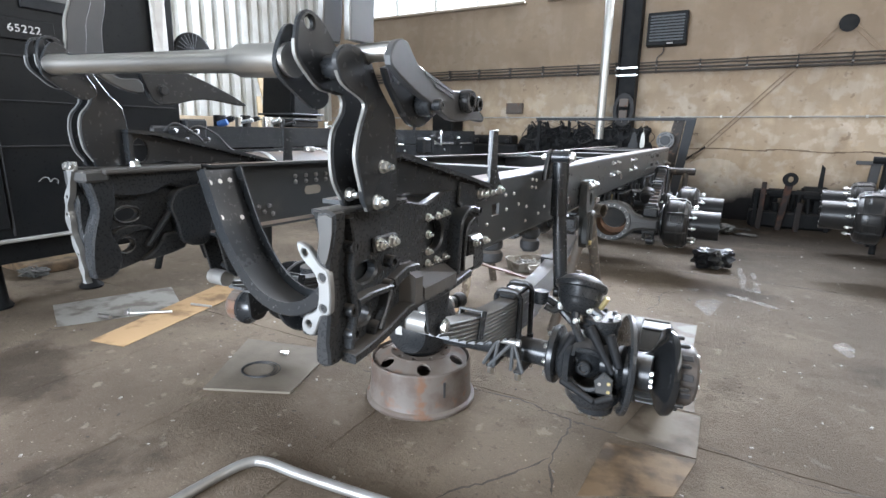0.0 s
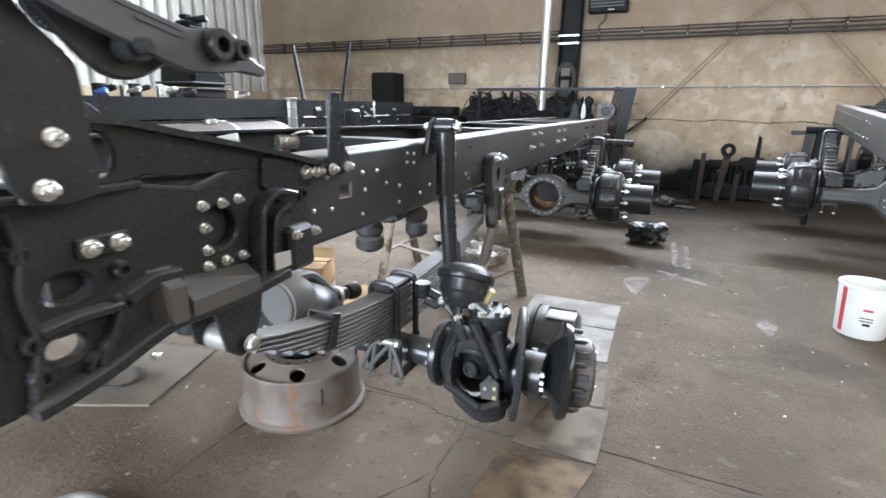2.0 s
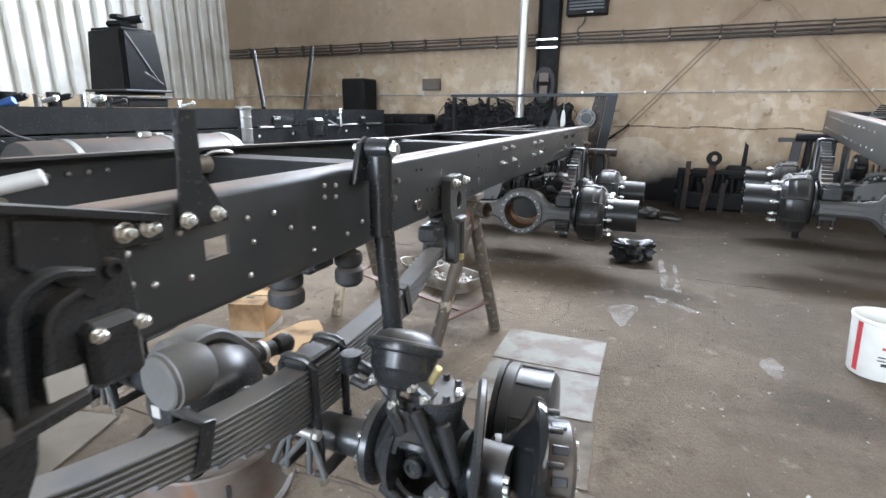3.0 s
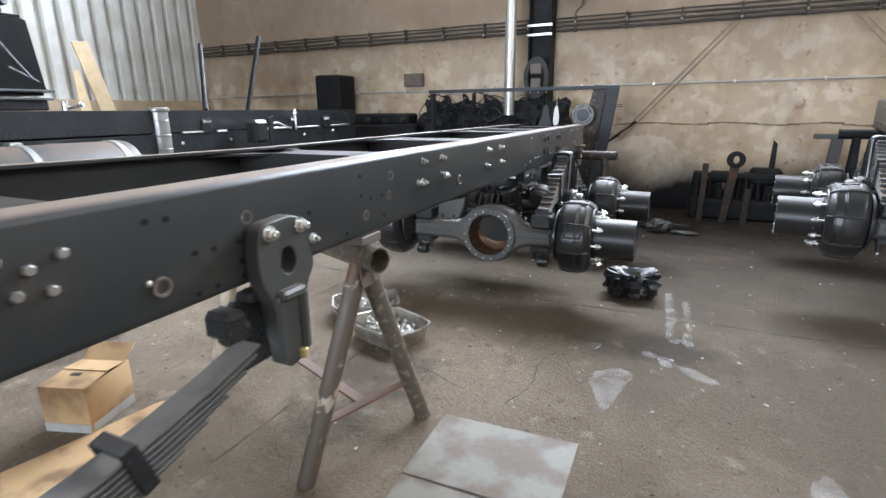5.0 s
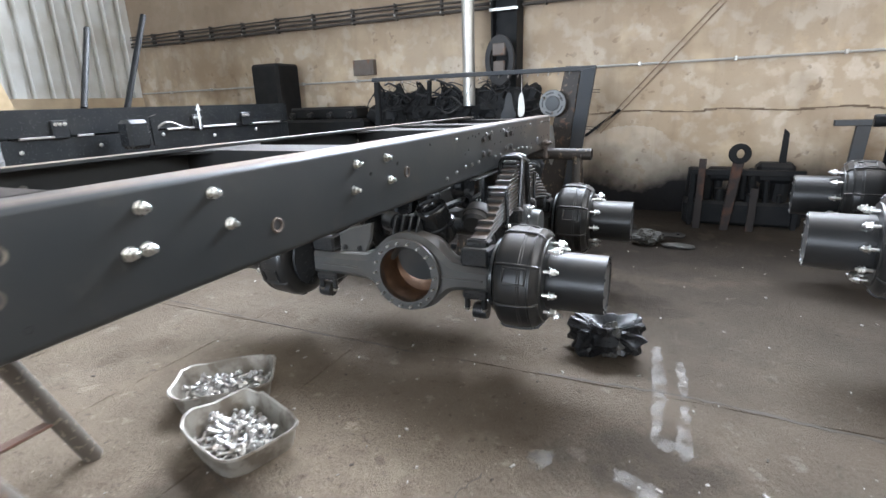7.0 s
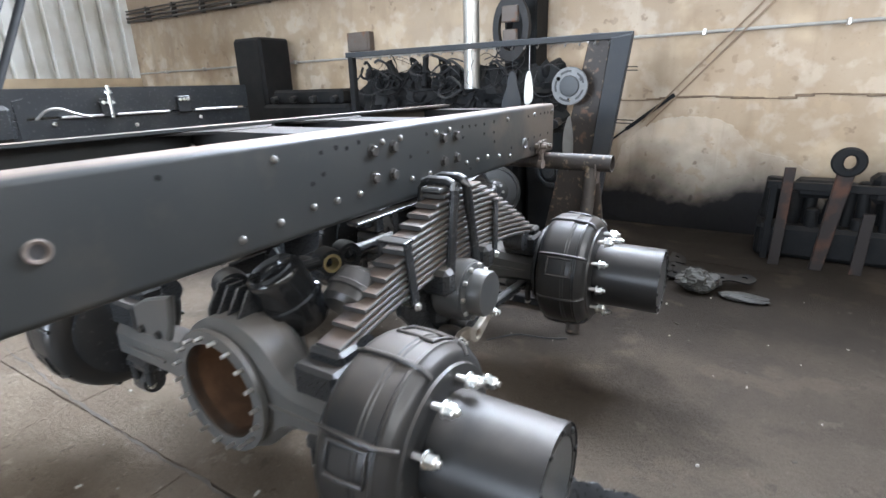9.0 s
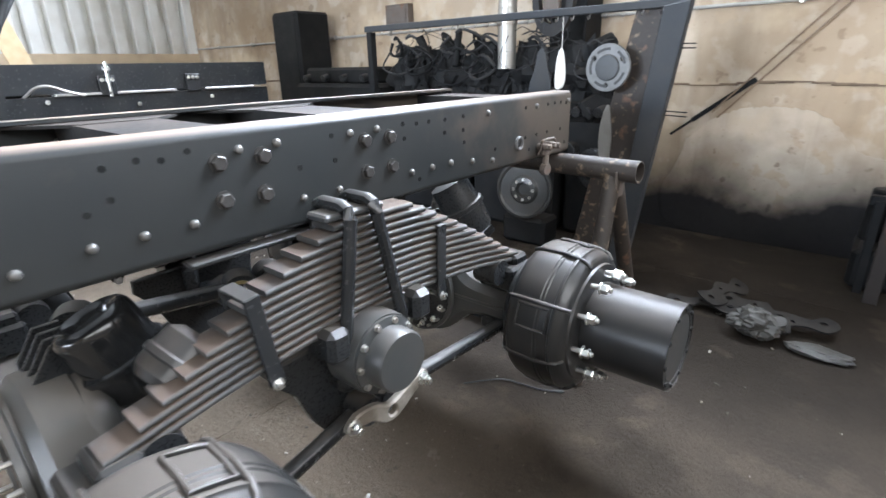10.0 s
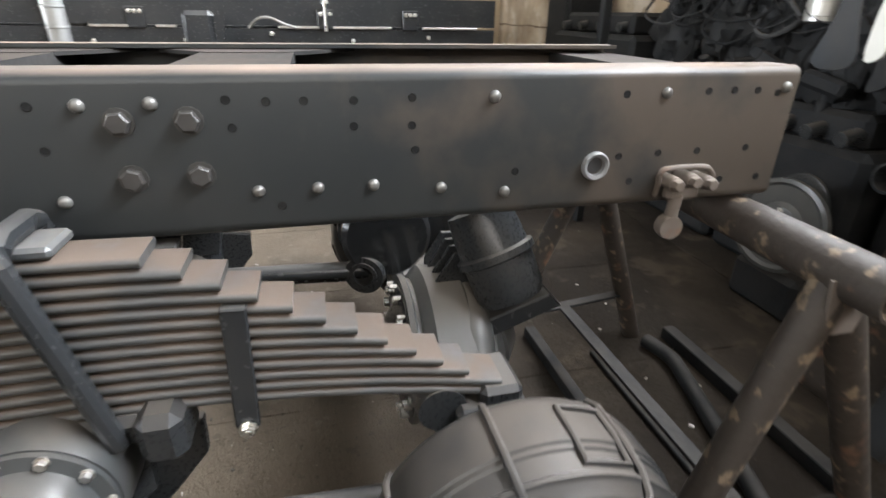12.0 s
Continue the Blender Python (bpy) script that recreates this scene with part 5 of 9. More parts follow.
        Shape().cyl(at(0.16, 1.321, 1.528), at(0.2, 1.321, 1.528), 0.026).cyl(at(0.2, 1.321, 1.528), at(0.225, 1.321, 1.528), 0.014).ob("pivot_pin", CAST, lvo)
        Shape().cyl(at(0.06, 1.15, 1.625), at(0.19, 1.17, 1.632), 0.02).ob("bushing_tube", TUBE, lvo)
    # plates that rise over the tube
    for x, pts, edge in ((0.05, [(1.09, 1.65), (1.1, 1.71), (1.105, 1.76), (1.13, 1.84), (1.125, 1.95), (1.14, 2.1)], 0.06), (0.085, [(1.14, 1.655), (1.145, 1.75), (1.165, 1.83), (1.17, 1.95), (1.18, 2.1)], 0.085)):
        front = run(pts, 4)
        rp = Shape().plate(front + [(y + edge, z) for y, z in reversed(front)], 0.014, plane(x, 0.014), ch=0.003).ob("riser_plate", LEVER, chassis)
        # bare cut edge
        Shape().plate([(y - 0.004, z) for y, z in front] + [(y + 0.0, z) for y, z in reversed(front)], 0.014, plane(x, 0.014)).ob("cut_edge", WORN, rp, "bare bright cut edge")
    # sloping cab support arm along the rail top
    arm2 = [(1.235, 1.292), (1.235, 1.42), (1.34, 1.41), (1.72, 1.326), (1.94, 1.27), (1.94, 1.225), (1.84, 1.225), (1.66, 1.285), (1.46, 1.288), (1.39, 1.3), (1.33, 1.29)]
    sa = Shape().plate(arm2, 0.014, plane(0.062, 0.014), holes=[(1.3, 1.345, 0.028, 0.042)], ch=0.004)
    sa.plate([(1.235, 1.42), (1.34, 1.412), (1.72, 1.328), (1.94, 1.276), (1.93, 1.264), (1.72, 1.316), (1.34, 1.398), (1.235, 1.408)], 0.09, plane(0.015, 0.09))
    sa.plate([(X(0.02), 1.29), (X(0.1), 1.29), (X(0.1), 1.405), (X(0.02), 1.405)], 0.014, front_plane(1.25))
    so = sa.ob("support_arm", BLACK, chassis, "sloping pressed steel support arm")
    Shape().plate([(1.689, 1.31), (1.68, 1.24), (1.782, 1.152), (1.815, 1.18), (1.8, 1.29)], 0.012, plane(0.076, 0.012), ch=0.003).ob("gusset", BLACK, so)
    for y in (1.86, 1.91):
        Shape().hexbolt(at(0.076, y, 1.255), out, 0.016, 0.014, shank=0.01).ob("bolt", ZINC, so)
    # lower spring hanger
    hg = Shape()
    for x in (0.055, -0.055):
        Shape().plate([(1.5, 1.02), (1.68, 1.02), (1.66, 0.9), (1.62, 0.82), (1.58, 0.81), (1.54, 0.84)], 0.014, plane(x, 0.014), ch=0.003).ob("hanger_plate", CAST, chassis)
    hg.cyl(at(-0.07, 1.6, 0.845), at(0.085, 1.6, 0.845), 0.016)
    ho = hg.ob("spring_pin", CAST, chassis)
    Shape().hexbolt(at(0.085, 1.6, 0.845), out, 0.02, 0.012).ob("bolt", ZINC, ho)
    if left:
        for o in set(chassis.children) - before:
            o.location = (0, 0.04, 0.038)


front_end(False)
front_end(True)
# finned drum carried beside the far rail
fd = Shape().lathe([(0.02, 0.0), (0.07, 0.002), (0.083, 0.01), (0.086, 0.03), (0.086, 0.075), (0.08, 0.08)], axis_matrix((-1.31, 1.9, 0.585), (0, 1.9, 0.57)), 36).ob("finned_drum", RIM, chassis, "small bronze-brown finned drum with a black flange")
for i in range(12):
    Shape().box((0.085, 0, 0.045), (0.01, 0.009, 0.06), 0.003, axis_matrix((-1.31, 1.9, 0.585), (0, 1.9, 0.57)) @ pose(0, 0, 0, 0, 0, 30 * i)).ob("fin", RIM, fd)
Shape().lathe([(0.02, 0.075), (0.08, 0.078), (0.092, 0.085), (0.092, 0.1), (0.07, 0.12), (0.06, 0.16), (0.02, 0.165)], axis_matrix((-1.31, 1.9, 0.585), (0, 1.9, 0.57)), 36).ob("flange", BLACK, fd)
Shape().plate([(1.83, 0.56), (1.97, 0.56), (2.0, 1.02), (1.8, 1.02)], 0.016, side_plane(-1.145), ch=0.003).box((-1.1, 1.9, 1.02), (0.11, 0.2, 0.016), 0.003).ob("hanger", BLACK, fd)
# torsion tube between the two mountings
tb = Shape().lathe([(0.03, 0), (0.03, 0.1), (0.026, 0.115), (0.026, 0.87), (0.03, 0.885), (0.035, 0.9), (0.035, 1.06)], axis_matrix((-1.02, 1.07, 1.648), (0, 1.035, 1.606)), 24)
tb.ob("torsion_tube", TUBE, chassis, "bright satin steel torsion tube across the front")
# U-shaped front crossmember
half = [(-0.908, 1.305), (-0.893, 1.262), (-0.855, 1.165), (-0.812, 1.066), (-0.73, 0.94), (-0.645, 0.86), (-0.56, 0.824)]
u = smooth_line([(x, 1.535, z) for x, z in half + [(-0.4975, 0.817)] + [(-0.995 - x, z) for x, z in reversed(half)]], 4)
pm = []
for i, q in enumerate(u):
    d = (u[min(len(u) - 1, i + 1)] - u[max(0, i - 1)]).normalized()
    nn = Vector((0, 1, 0)).cross(d)
    pm.append(Matrix(((0, d.x, nn.x, q.x), (1, d.y, nn.y, q.y), (0, d.z, nn.z, q.z), (0, 0, 0, 1))))
sec = [(-0.085, -0.004), (-0.08, 0.001), (-0.074, 0.002), (-0.068, -0.004), (0.068, -0.004), (0.074, 0.002), (0.08, 0.001), (0.085, -0.004), (0.085, -0.05), (0.077, -0.05), (0.077, -0.014), (-0.077, -0.014), (-0.077, -0.05), (-0.085, -0.05)]
ux = Shape().sweep(sec, pm).ob("front_crossmember", BLACK, chassis, "black U-shaped pressed front crossmember")
for y, z in ((1.485, 1.26), (1.53, 1.262), (1.575, 1.264), (1.485, 1.13), (1.575, 1.12)):
    x = -0.893 + (1.262 - z) * 0.39
    Shape().hexbolt((x + 0.004, y, z), (0.93, 0, 0.36), 0.011, 0.009).ob("bolt", STEEL, ux)
# lightening holes pressed through the web, and small holes along the flange
for sgn in (1, -1):
    Shape().lathe([(0.0, 0.0), (0.024, 0.0), (0.026, 0.004), (0.031, 0.004), (0.033, 0.0)], axis_matrix((-0.4975 - sgn * 0.243, 1.54, 0.958), (-0.4975 - sgn * 0.243 + sgn * 0.83, 1.54, 0.958 + 0.56)), 20).ob("web_hole", PAPER, ux, "pressed round hole in the web")

# rear hanger of the front spring, on the rail
hang = Shape()
hang.plate(smooth_loop([(3.43, 1.16), (3.5, 1.18), (3.58, 1.175), (3.615, 1.1), (3.635, 1.02), (3.6, 0.96), (3.595, 0.8), (3.56, 0.755), (3.48, 0.76), (3.455, 0.95), (3.42, 1.03)], 3), 0.05, side_plane(0.03), holes=[(3.53, 1.06, 0.03, 0.04)], ch=0.014)
ho = hang.ob("spring_hanger", HANGER, chassis, "dusty dark cast rear hanger of the front spring")
for c, w in (((0.07, 3.47, 0.87), (0.05, 0.03, 0.2)), ((0.07, 3.57, 0.87), (0.05, 0.034, 0.19)), ((0.085, 3.515, 0.97), (0.05, 0.095, 0.03))):
    Shape().box(c, w, 0.012).ob("rib", HANGER, ho)
Shape().box((-0.05, 3.52, 0.84), (0.04, 0.2, 0.22), 0.012).ob("inner_cheek", CAST, ho)
Shape().box((0.0, 3.52, 0.97), (0.06, 0.2, 0.03), 0.01).ob("bridge", CAST, ho)
for y in (3.46, 3.583):
    Shape().hexbolt((0.082, y, 1.15), (1, 0, 0), 0.018, 0.016, shank=0.01).ob("bolt", ZINC, ho)
Shape().cyl((0.02, 3.4, 0.9), (0.02, 3.33, 0.9), 0.03).box((0.0, 3.36, 0.92), (0.1, 0.07, 0.08), 0.015).ob("shackle_boss", CAST, ho)
Shape().cyl((0.085, 3.55, 0.785), (0.085, 3.55, 0.755), 0.014).ob("pin", BRASS, ho)

# brake valves or bump stops under the rails
for x, y, r in ((-0.19, 2.58, 1.1), (-0.04, 2.745, 0.9)):
    st = Shape().lathe([(0.02, 0), (0.03, -0.02), (0.052 * r, -0.03), (0.057 * r, -0.045), (0.055 * r, -0.068), (0.042 * r, -0.08), (0.055 * r, -0.092), (0.058 * r, -0.11), (0.055 * r, -0.135), (0.035, -0.15), (0.02, -0.15)], pose(x, y, ZB - (0.05 if x < -0.1 else 0.0)), 24)
    st.ob("rubber_stop", RUBBER, chassis, "black ribbed rubber buffer under the rail")
Shape().box((-0.14, 2.58, ZB - 0.044), (0.2, 0.11, 0.016), 0.004).box((-0.06, 2.58, ZB - 0.018), (0.08, 0.1, 0.044), 0.004).ob("stop_bracket", BLACK, chassis)
# telescopic damper on the outside of the rail
damper = thing("shock_absorber", "black telescopic shock absorber standing beside the rail", "shock absorber")
Shape().cyl((0.14, 2.745, 0.69), (0.107, 2.748, 1.08), 0.036, 0.036, 24).ob("body", BLACK, damper)
Shape().cyl((0.106, 2.74, 1.06), (0.1, 2.748, 1.33), 0.041, 0.041, 24).ob("dust_sleeve", BLACK, damper)
Shape().lathe([(0.016, -0.04), (0.034, -0.04), (0.036, 0), (0.034, 0.04), (0.016, 0.04)], axis_matrix((0.1, 2.75, 1.352), (1.1, 2.75, 1.352)), 20).ob("upper_eye", BLACK, damper)
Shape().cyl((0.0, 2.75, 1.352), (0.16, 2.75, 1.352), 0.015).hexbolt((0.15, 2.75, 1.352), (1, 0, 0), 0.02, 0.014).ob("pin", ZINC, damper)
Shape().plate([(2.66, 1.24), (2.8, 1.24), (2.79, 1.36), (2.75, 1.39), (2.71, 1.37)], 0.02, side_plane(0.032), ch=0.004).ob("bracket", BLACK, damper)
Shape().lathe([(0.016, -0.03), (0.032, -0.03), (0.032, 0.03), (0.016, 0.03)], axis_matrix((0.142, 2.745, 0.66), (1.1, 2.745, 0.66)), 18).ob("lower_eye", BLACK, damper)

# ---- leaf springs ----
def leaf_pack(name, label, x, yc, halves, z_mid, drop, width, thick, inverted, group, mat=SPRING):
    """A pack of leaves. halves: half-lengths from the longest; drop: fall of the longest leaf's ends; inverted: short leaves on top."""
    e = thing(name, label, "leaf spring", group)
    L = halves[0]
    for i, hl in enumerate(halves):
        z0 = z_mid + (i if inverted else -i) * thick
        pm = []
        for j in range(13):
            s = -1 + 2 * j / 12
            y = hl * s
            z = z0 - drop * (y / L) ** 2
            ang = math.degrees(math.atan(-2 * drop * y / L ** 2))
            pm.append(Matrix.Translation((x, yc + y, z)) @ pose(0, 0, 0, ang, 0, 0))
        t, w = thick * 0.76, width / 2
        side_ = [(w - t * 0.5 + t * 0.5 * math.cos(a), t / 2 + t / 2 * math.sin(a)) for a in (math.pi / 2 * (k - 3) / 3 for k in range(7))]
        sec = side_ + [(-x_, z_) for x_, z_ in reversed(side_)]
        Shape().sweep(sec, pm).ob("leaf", mat, e)
    return e


def spring_clip(parent, x, y, z0, z1, width, nut=True, tilt=0.0):
    """A strap clip round the leaves with a bolt underneath."""
    w = width / 2 + 0.006
    m = Matrix.Translation((x, y, 0)) @ Matrix.Translation((0, 0, z0)) @ pose(0, 0, 0, tilt, 0, 0) @ Matrix.Translation((0, 0, -z0))
    c = Shape()
    for s in (-1, 1):
        c.box((s * w, 0, (z0 + z1) / 2), (0.01, 0.042, z1 - z0 + 0.02), 0.003, m)
    c.box((0, 0, z1 + 0.006), (2 * w + 0.01, 0.042, 0.01), 0.003, m)
    o = c.ob("clip", BLACK, parent)
    if nut:
        Shape().cyl((x - w, y, z0 - 0.008), (x + w + 0.02, y, z0 - 0.008), 0.008, seg=8).hexbolt((x + w + 0.006, y, z0 - 0.008), (1, 0, 0), 0.013, 0.01).ob("bolt", ZINC, o)


def u_bolt(parent, x, y0, y1, z0, z1, width, mat=BLACK, r=0.014):
    """A heavy U-bolt that straddles the pack, from (y0, z0) below to (y1, z1) on top."""
    w = width / 2 + r + 0.003
    pts = [(x - w, y0, z0), (x - w, y1, z1 - 0.03), (x - w + 0.012, y1, z1 - 0.008), (x - w + 0.03, y1, z1), (x + w - 0.03, y1, z1), (x + w - 0.012, y1, z1 - 0.008), (x + w, y1, z1 - 0.03), (x + w, y0, z0)]
    return Shape().tube(pts, r, 10).ob("u_bolt", mat, parent)


def rear_spring(x):
    e = leaf_pack("leaf_spring", "thick stacked black leaf spring with dusty steps", x, 7.045, [0.74, 0.735] + [0.665 - 0.052 * i for i in range(11)], 0.762, 0.085, 0.095, 0.0225, True, "rear springs", REARLEAF)
    top = 0.762 + 13 * 0.0225
    for y, ya in ((6.935, 6.885), (7.025, 7.1)):
        u_bolt(e, x, ya, y, 0.72, top + 0.034, 0.095, r=0.0185)
    Shape().box((x, 6.98, top + 0.008), (0.085, 0.2, 0.02), 0.008).ob("top_pad", SPRING, e)
    spring_clip(e, x, 6.68, 0.71, 0.935, 0.095, tilt=8)
    spring_clip(e, x, 7.3, 0.715, 0.94, 0.095, tilt=-2)
    return e


rear_spring(0.11)
rear_spring(-0.93)
front_spring = leaf_pack("leaf_spring", "black front leaf spring clamped on the axle", -0.01, 2.52, [0.92, 0.905, 0.86, 0.79, 0.72, 0.65, 0.57, 0.49, 0.4, 0.31, 0.22], 0.683, -0.14, 0.088, 0.0168, False, "front springs")
for y in (2.4, 2.56):
    u_bolt(front_spring, -0.01, y, y, 0.42, 0.735, 0.088)
Shape().box((-0.01, 2.48, 0.714), (0.085, 0.2, 0.03), 0.008).ob("top_pad", BLACK, front_spring)
spring_clip(front_spring, -0.01, 1.985, 0.655, 0.755, 0.088, False, -17)
spring_clip(front_spring, -0.01, 3.07, 0.65, 0.765, 0.088, False, 17)
Shape().lathe([(0.016, -0.045), (0.034, -0.045), (0.034, 0.045), (0.016, 0.045)], axis_matrix((-0.01, 1.59, 0.845), (1, 1.59, 0.845)), 18).ob("spring_eye", PIPE, front_spring)
fs2 = copy_thing(front_spring, Matrix.Translation((-1.0, 0, 0)))
fs2["label"] = "black front leaf spring on the far side of the axle"


# ---- rear axles ----
def drum_hub(parent, side, xc, y, z):
    """Ribbed brake drum, studs with nuts and the long hub barrel; side +1 looks to +x."""
    def m(x):
        return axis_matrix((xc + side * (x + 0.39), y, z), (xc + side * (x + 1.39), y, z))
    d = Shape().lathe([(0.1, 0.26), (0.2, 0.26), (0.235, 0.27), (0.258, 0.285), (0.268, 0.3), (0.272, 0.32), (0.274, 0.4), (0.27, 0.404), (0.27, 0.412), (0.266, 0.416), (0.264, 0.45), (0.268, 0.454), (0.268, 0.463), (0.26, 0.468), (0.252, 0.484), (0.236, 0.496), (0.222, 0.5), (0.218, 0.508), (0.2, 0.512), (0.12, 0.514)], m(0), 56)
    dr = d.ob("brake_drum", GLOSS, parent, "gloss black ribbed brake drum")
    for i in range(8):
        a = 2 * math.pi * i / 8 + 0.25
        f = m(0) @ pose(0, 0, 0, 0, 0, math.degrees(a))
        # a long rib that bends over the shoulder, and a raised rectangular frame on every other field
        Shape().tube([f @ Vector(q) for q in ((0.262, 0, 0.285), (0.273, 0, 0.31), (0.275, 0, 0.4), (0.269, 0, 0.45), (0.258, 0, 0.48), (0.235, 0, 0.5))], 0.0075, 8).ob("rib", GLOSS, dr)
        if i % 2:
            fr = [(0.275 if z < 0.41 else 0.268, a_, z) for a_, z in ((0.06, 0.33), (0.06, 0.385), (0.06, 0.44), (0.16, 0.44), (0.26, 0.44), (0.36, 0.44), (0.36, 0.385), (0.36, 0.33), (0.26, 0.33), (0.16, 0.33), (0.06, 0.33))]
            Shape().tube([f @ Vector((r_ * math.cos(a_), r_ * math.sin(a_), z)) for r_, a_, z in fr], 0.006, 8).ob("rib", GLOSS, dr)
    h = Shape().lathe([(0.1, 0.5), (0.15, 0.505), (0.155, 0.52), (0.152, 0.56), (0.15, 0.8), (0.147, 0.793), (0.144, 0.797), (0.122, 0.797), (0.118, 0.79)], m(0), 48, close=False)
    ho = h.ob("hub_barrel", BARREL, parent, "smooth black hub barrel, dust on its top tinted for light")
    Shape().lathe([(0.117, 0.796), (0.115, 0.784), (0.095, 0.782), (0.092, 0.772), (0.07, 0.77), (0.066, 0.776), (0.06, 0.774), (0.056, 0.7), (0.0, 0.7)], m(0), 40).ob("end_plate", GREYCAST, ho, "stepped grey end plate with a dark bore")
    for i in range(6):
        Shape().box((0.106, 0, 0.784), (0.018, 0.012, 0.004), 0.001, m(0) @ pose(0, 0, 0, 0, 0, 60 * i + 20)).ob("notch", CABLE, ho)
    for i in range(10):
        a = 2 * math.pi * i / 10 + 0.1
        f = m(0) @ pose(0, 0, 0, 0, 0, math.degrees(a))
        Shape().lathe([(0.009, 0.5), (0.009, 0.585), (0.007, 0.587)], f @ Matrix.Translation((0.19, 0, 0)), 8).ob("stud", STEEL, ho)
        n_ = Shape()
        n_.lathe([(0.022, 0.546), (0.022, 0.551)], f @ Matrix.Translation((0.19, 0, 0)), 14)
        n_.lathe([(0.0175, 0.551), (0.0175, 0.572), (0.014, 0.576)], f @ Matrix.Translation((0.19, 0, 0)), 6)
        n_.ob("wheel_nut", ZINC, ho)
        Shape().lathe([(0.009, 0.79), (0.009, 0.8), (0.006, 0.803)], f @ Matrix.Translation((0.135, 0, 0)), 8).ob("bolt", ZINC if side < 0 else BLACK, ho)


def rear_axle(y, z, with_cover):
    e = thing("rear_axle", "black driven rear axle with open housing ring", "axle", "rear axles")
    xc = -0.39
    # banjo: one casting whose arms widen into the ring round the opening
    ringc = (-0.3, y, z - 0.03)
    half = [(-0.69, 0.058), (-0.36, 0.06), (-0.27, 0.075), (-0.215, 0.12), (-0.15, 0.178), (-0.075, 0.212), (0.0, 0.222), (0.075, 0.212), (0.15, 0.178), (0.215, 0.12), (0.27, 0.075), (0.36, 0.06), (0.51, 0.058)]
    up_ = smooth_line([(ringc[0] + dx, 0, z - 0.02 + dz) for dx, dz in half], 3)
    down_ = smooth_line([(ringc[0] + dx, 0, z - 0.04 - dz) for dx, dz in half], 3)
    outline = [(q.x, q.z) for q in up_] + [(q.x, q.z) for q in reversed(down_)]
    h = Shape().plate(outline, 0.15, front_plane(y + 0.075), holes=[(ringc[0] + 0.0, ringc[2], 0.172)], ch=0.028)
    ax_y = axis_matrix(ringc, (ringc[0], ringc[1] + 1, ringc[2]))
    h.lathe([(0.168, -0.108), (0.214, -0.108), (0.216, -0.092), (0.205, -0.086), (0.2, -0.06), (0.168, -0.06), (0.168, -0.108)], ax_y, 40, close=False)
    h.lathe([(0.205, 0.03), (0.212, 0.07), (0.195, 0.12), (0.14, 0.16), (0.05, 0.18)], ax_y, 40, close=False)
    for s in (-1, 1):
        h.box((xc + s * 0.4, y - 0.078, z - 0.03), (0.3, 0.012, 0.012), 0.003)
        # swelling behind the ring that runs out into the arm
        h.tube(smooth_line([(ringc[0] + s * 0.03, y + 0.06, ringc[2] + 0.17), (ringc[0] + s * 0.13, y + 0.06, ringc[2] + 0.14), (ringc[0] + s * 0.21, y + 0.05, ringc[2] + 0.06), (ringc[0] + s * 0.33, y + 0.03, ringc[2] + 0.02)], 5), 0.055, 12)
    ho = h.ob("axle_housing", HOUSING, e, "dusty grey cast banjo housing")
    Shape().lathe([(0.168, -0.098), (0.168, 0.1), (0.13, 0.13), (0.03, 0.14)], axis_matrix(ringc, (ringc[0], ringc[1] + 1, ringc[2])), 40, close=False).ob("housing_bore", INNER, ho, "bare brown inside of the housing")
    if with_cover:
        dc = Shape().lathe([(0.02, -0.31), (0.055, -0.3), (0.06, -0.24), (0.085, -0.23), (0.095, -0.15), (0.13, -0.125), (0.185, -0.12), (0.2, -0.112), (0.2, -0.1), (0.16, -0.1)], axis_matrix(ringc, (ringc[0], ringc[1] + 1, ringc[2])), 36).ob("differential_carrier", CAST, ho, "black bolted differential carrier")
        for i in range(14):
            a = 2 * math.pi * i / 14 + 0.1
            Shape().hexbolt((ringc[0] + 0.175 * math.cos(a), y - 0.122, ringc[2] + 0.175 * math.sin(a)), (0, -1, 0), 0.012, 0.012).ob("bolt", ZINC, dc)
        Shape().lathe([(0.03, 0.0), (0.12, 0.0), (0.135, 0.02), (0.135, 0.08), (0.142, 0.085), (0.142, 0.1), (0.12, 0.12), (0.03, 0.13)], axis_matrix((-0.46, y - 0.12, z + 0.25), (-1.4, y - 0.12, z + 0.25)), 32).ob("brake_chamber", ENAMEL, e)
    for i in range(18):
        a = 2 * math.pi * i / 18
        p = (ringc[0] + 0.19 * math.cos(a), y - 0.1, ringc[2] + 0.19 * math.sin(a))
        Shape().cyl(p, (p[0], p[1] - 0.035, p[2]), 0.007, seg=8, ch=0.001).ob("stud", STEEL, ho)
    for s in (-1, 1):
        drum_hub(e, s, xc, y, z)
        sx = xc + s * 0.5
        seat = Shape().box((sx, y, z + 0.1), (0.16, 0.15, 0.1), 0.012).box((sx, y + 0.02, z + 0.16), (0.13, 0.09, 0.05), 0.012)
        Shape().box((sx, y, z - 0.12), (0.15, 0.14, 0.05), 0.012).ob("lower_clamp", CAST, e)
        for dx in (-0.05, 0.05):
            Shape().cyl((sx + dx, y - 0.05, z - 0.13), (sx + dx, y - 0.05, z - 0.2), 0.016).ob("clamp_bolt", CAST, e)
        seat.lathe([(0.02, -0.05), (0.05, -0.05), (0.055, 0), (0.05, 0.05), (0.02, 0.05)], axis_matrix((sx, y + (0.1 if y < 7 else -0.1), z + 0.14), (sx + 1, y + (0.1 if y < 7 else -0.1), z + 0.14)), 22)
        so = seat.ob("spring_seat", CAST, e)
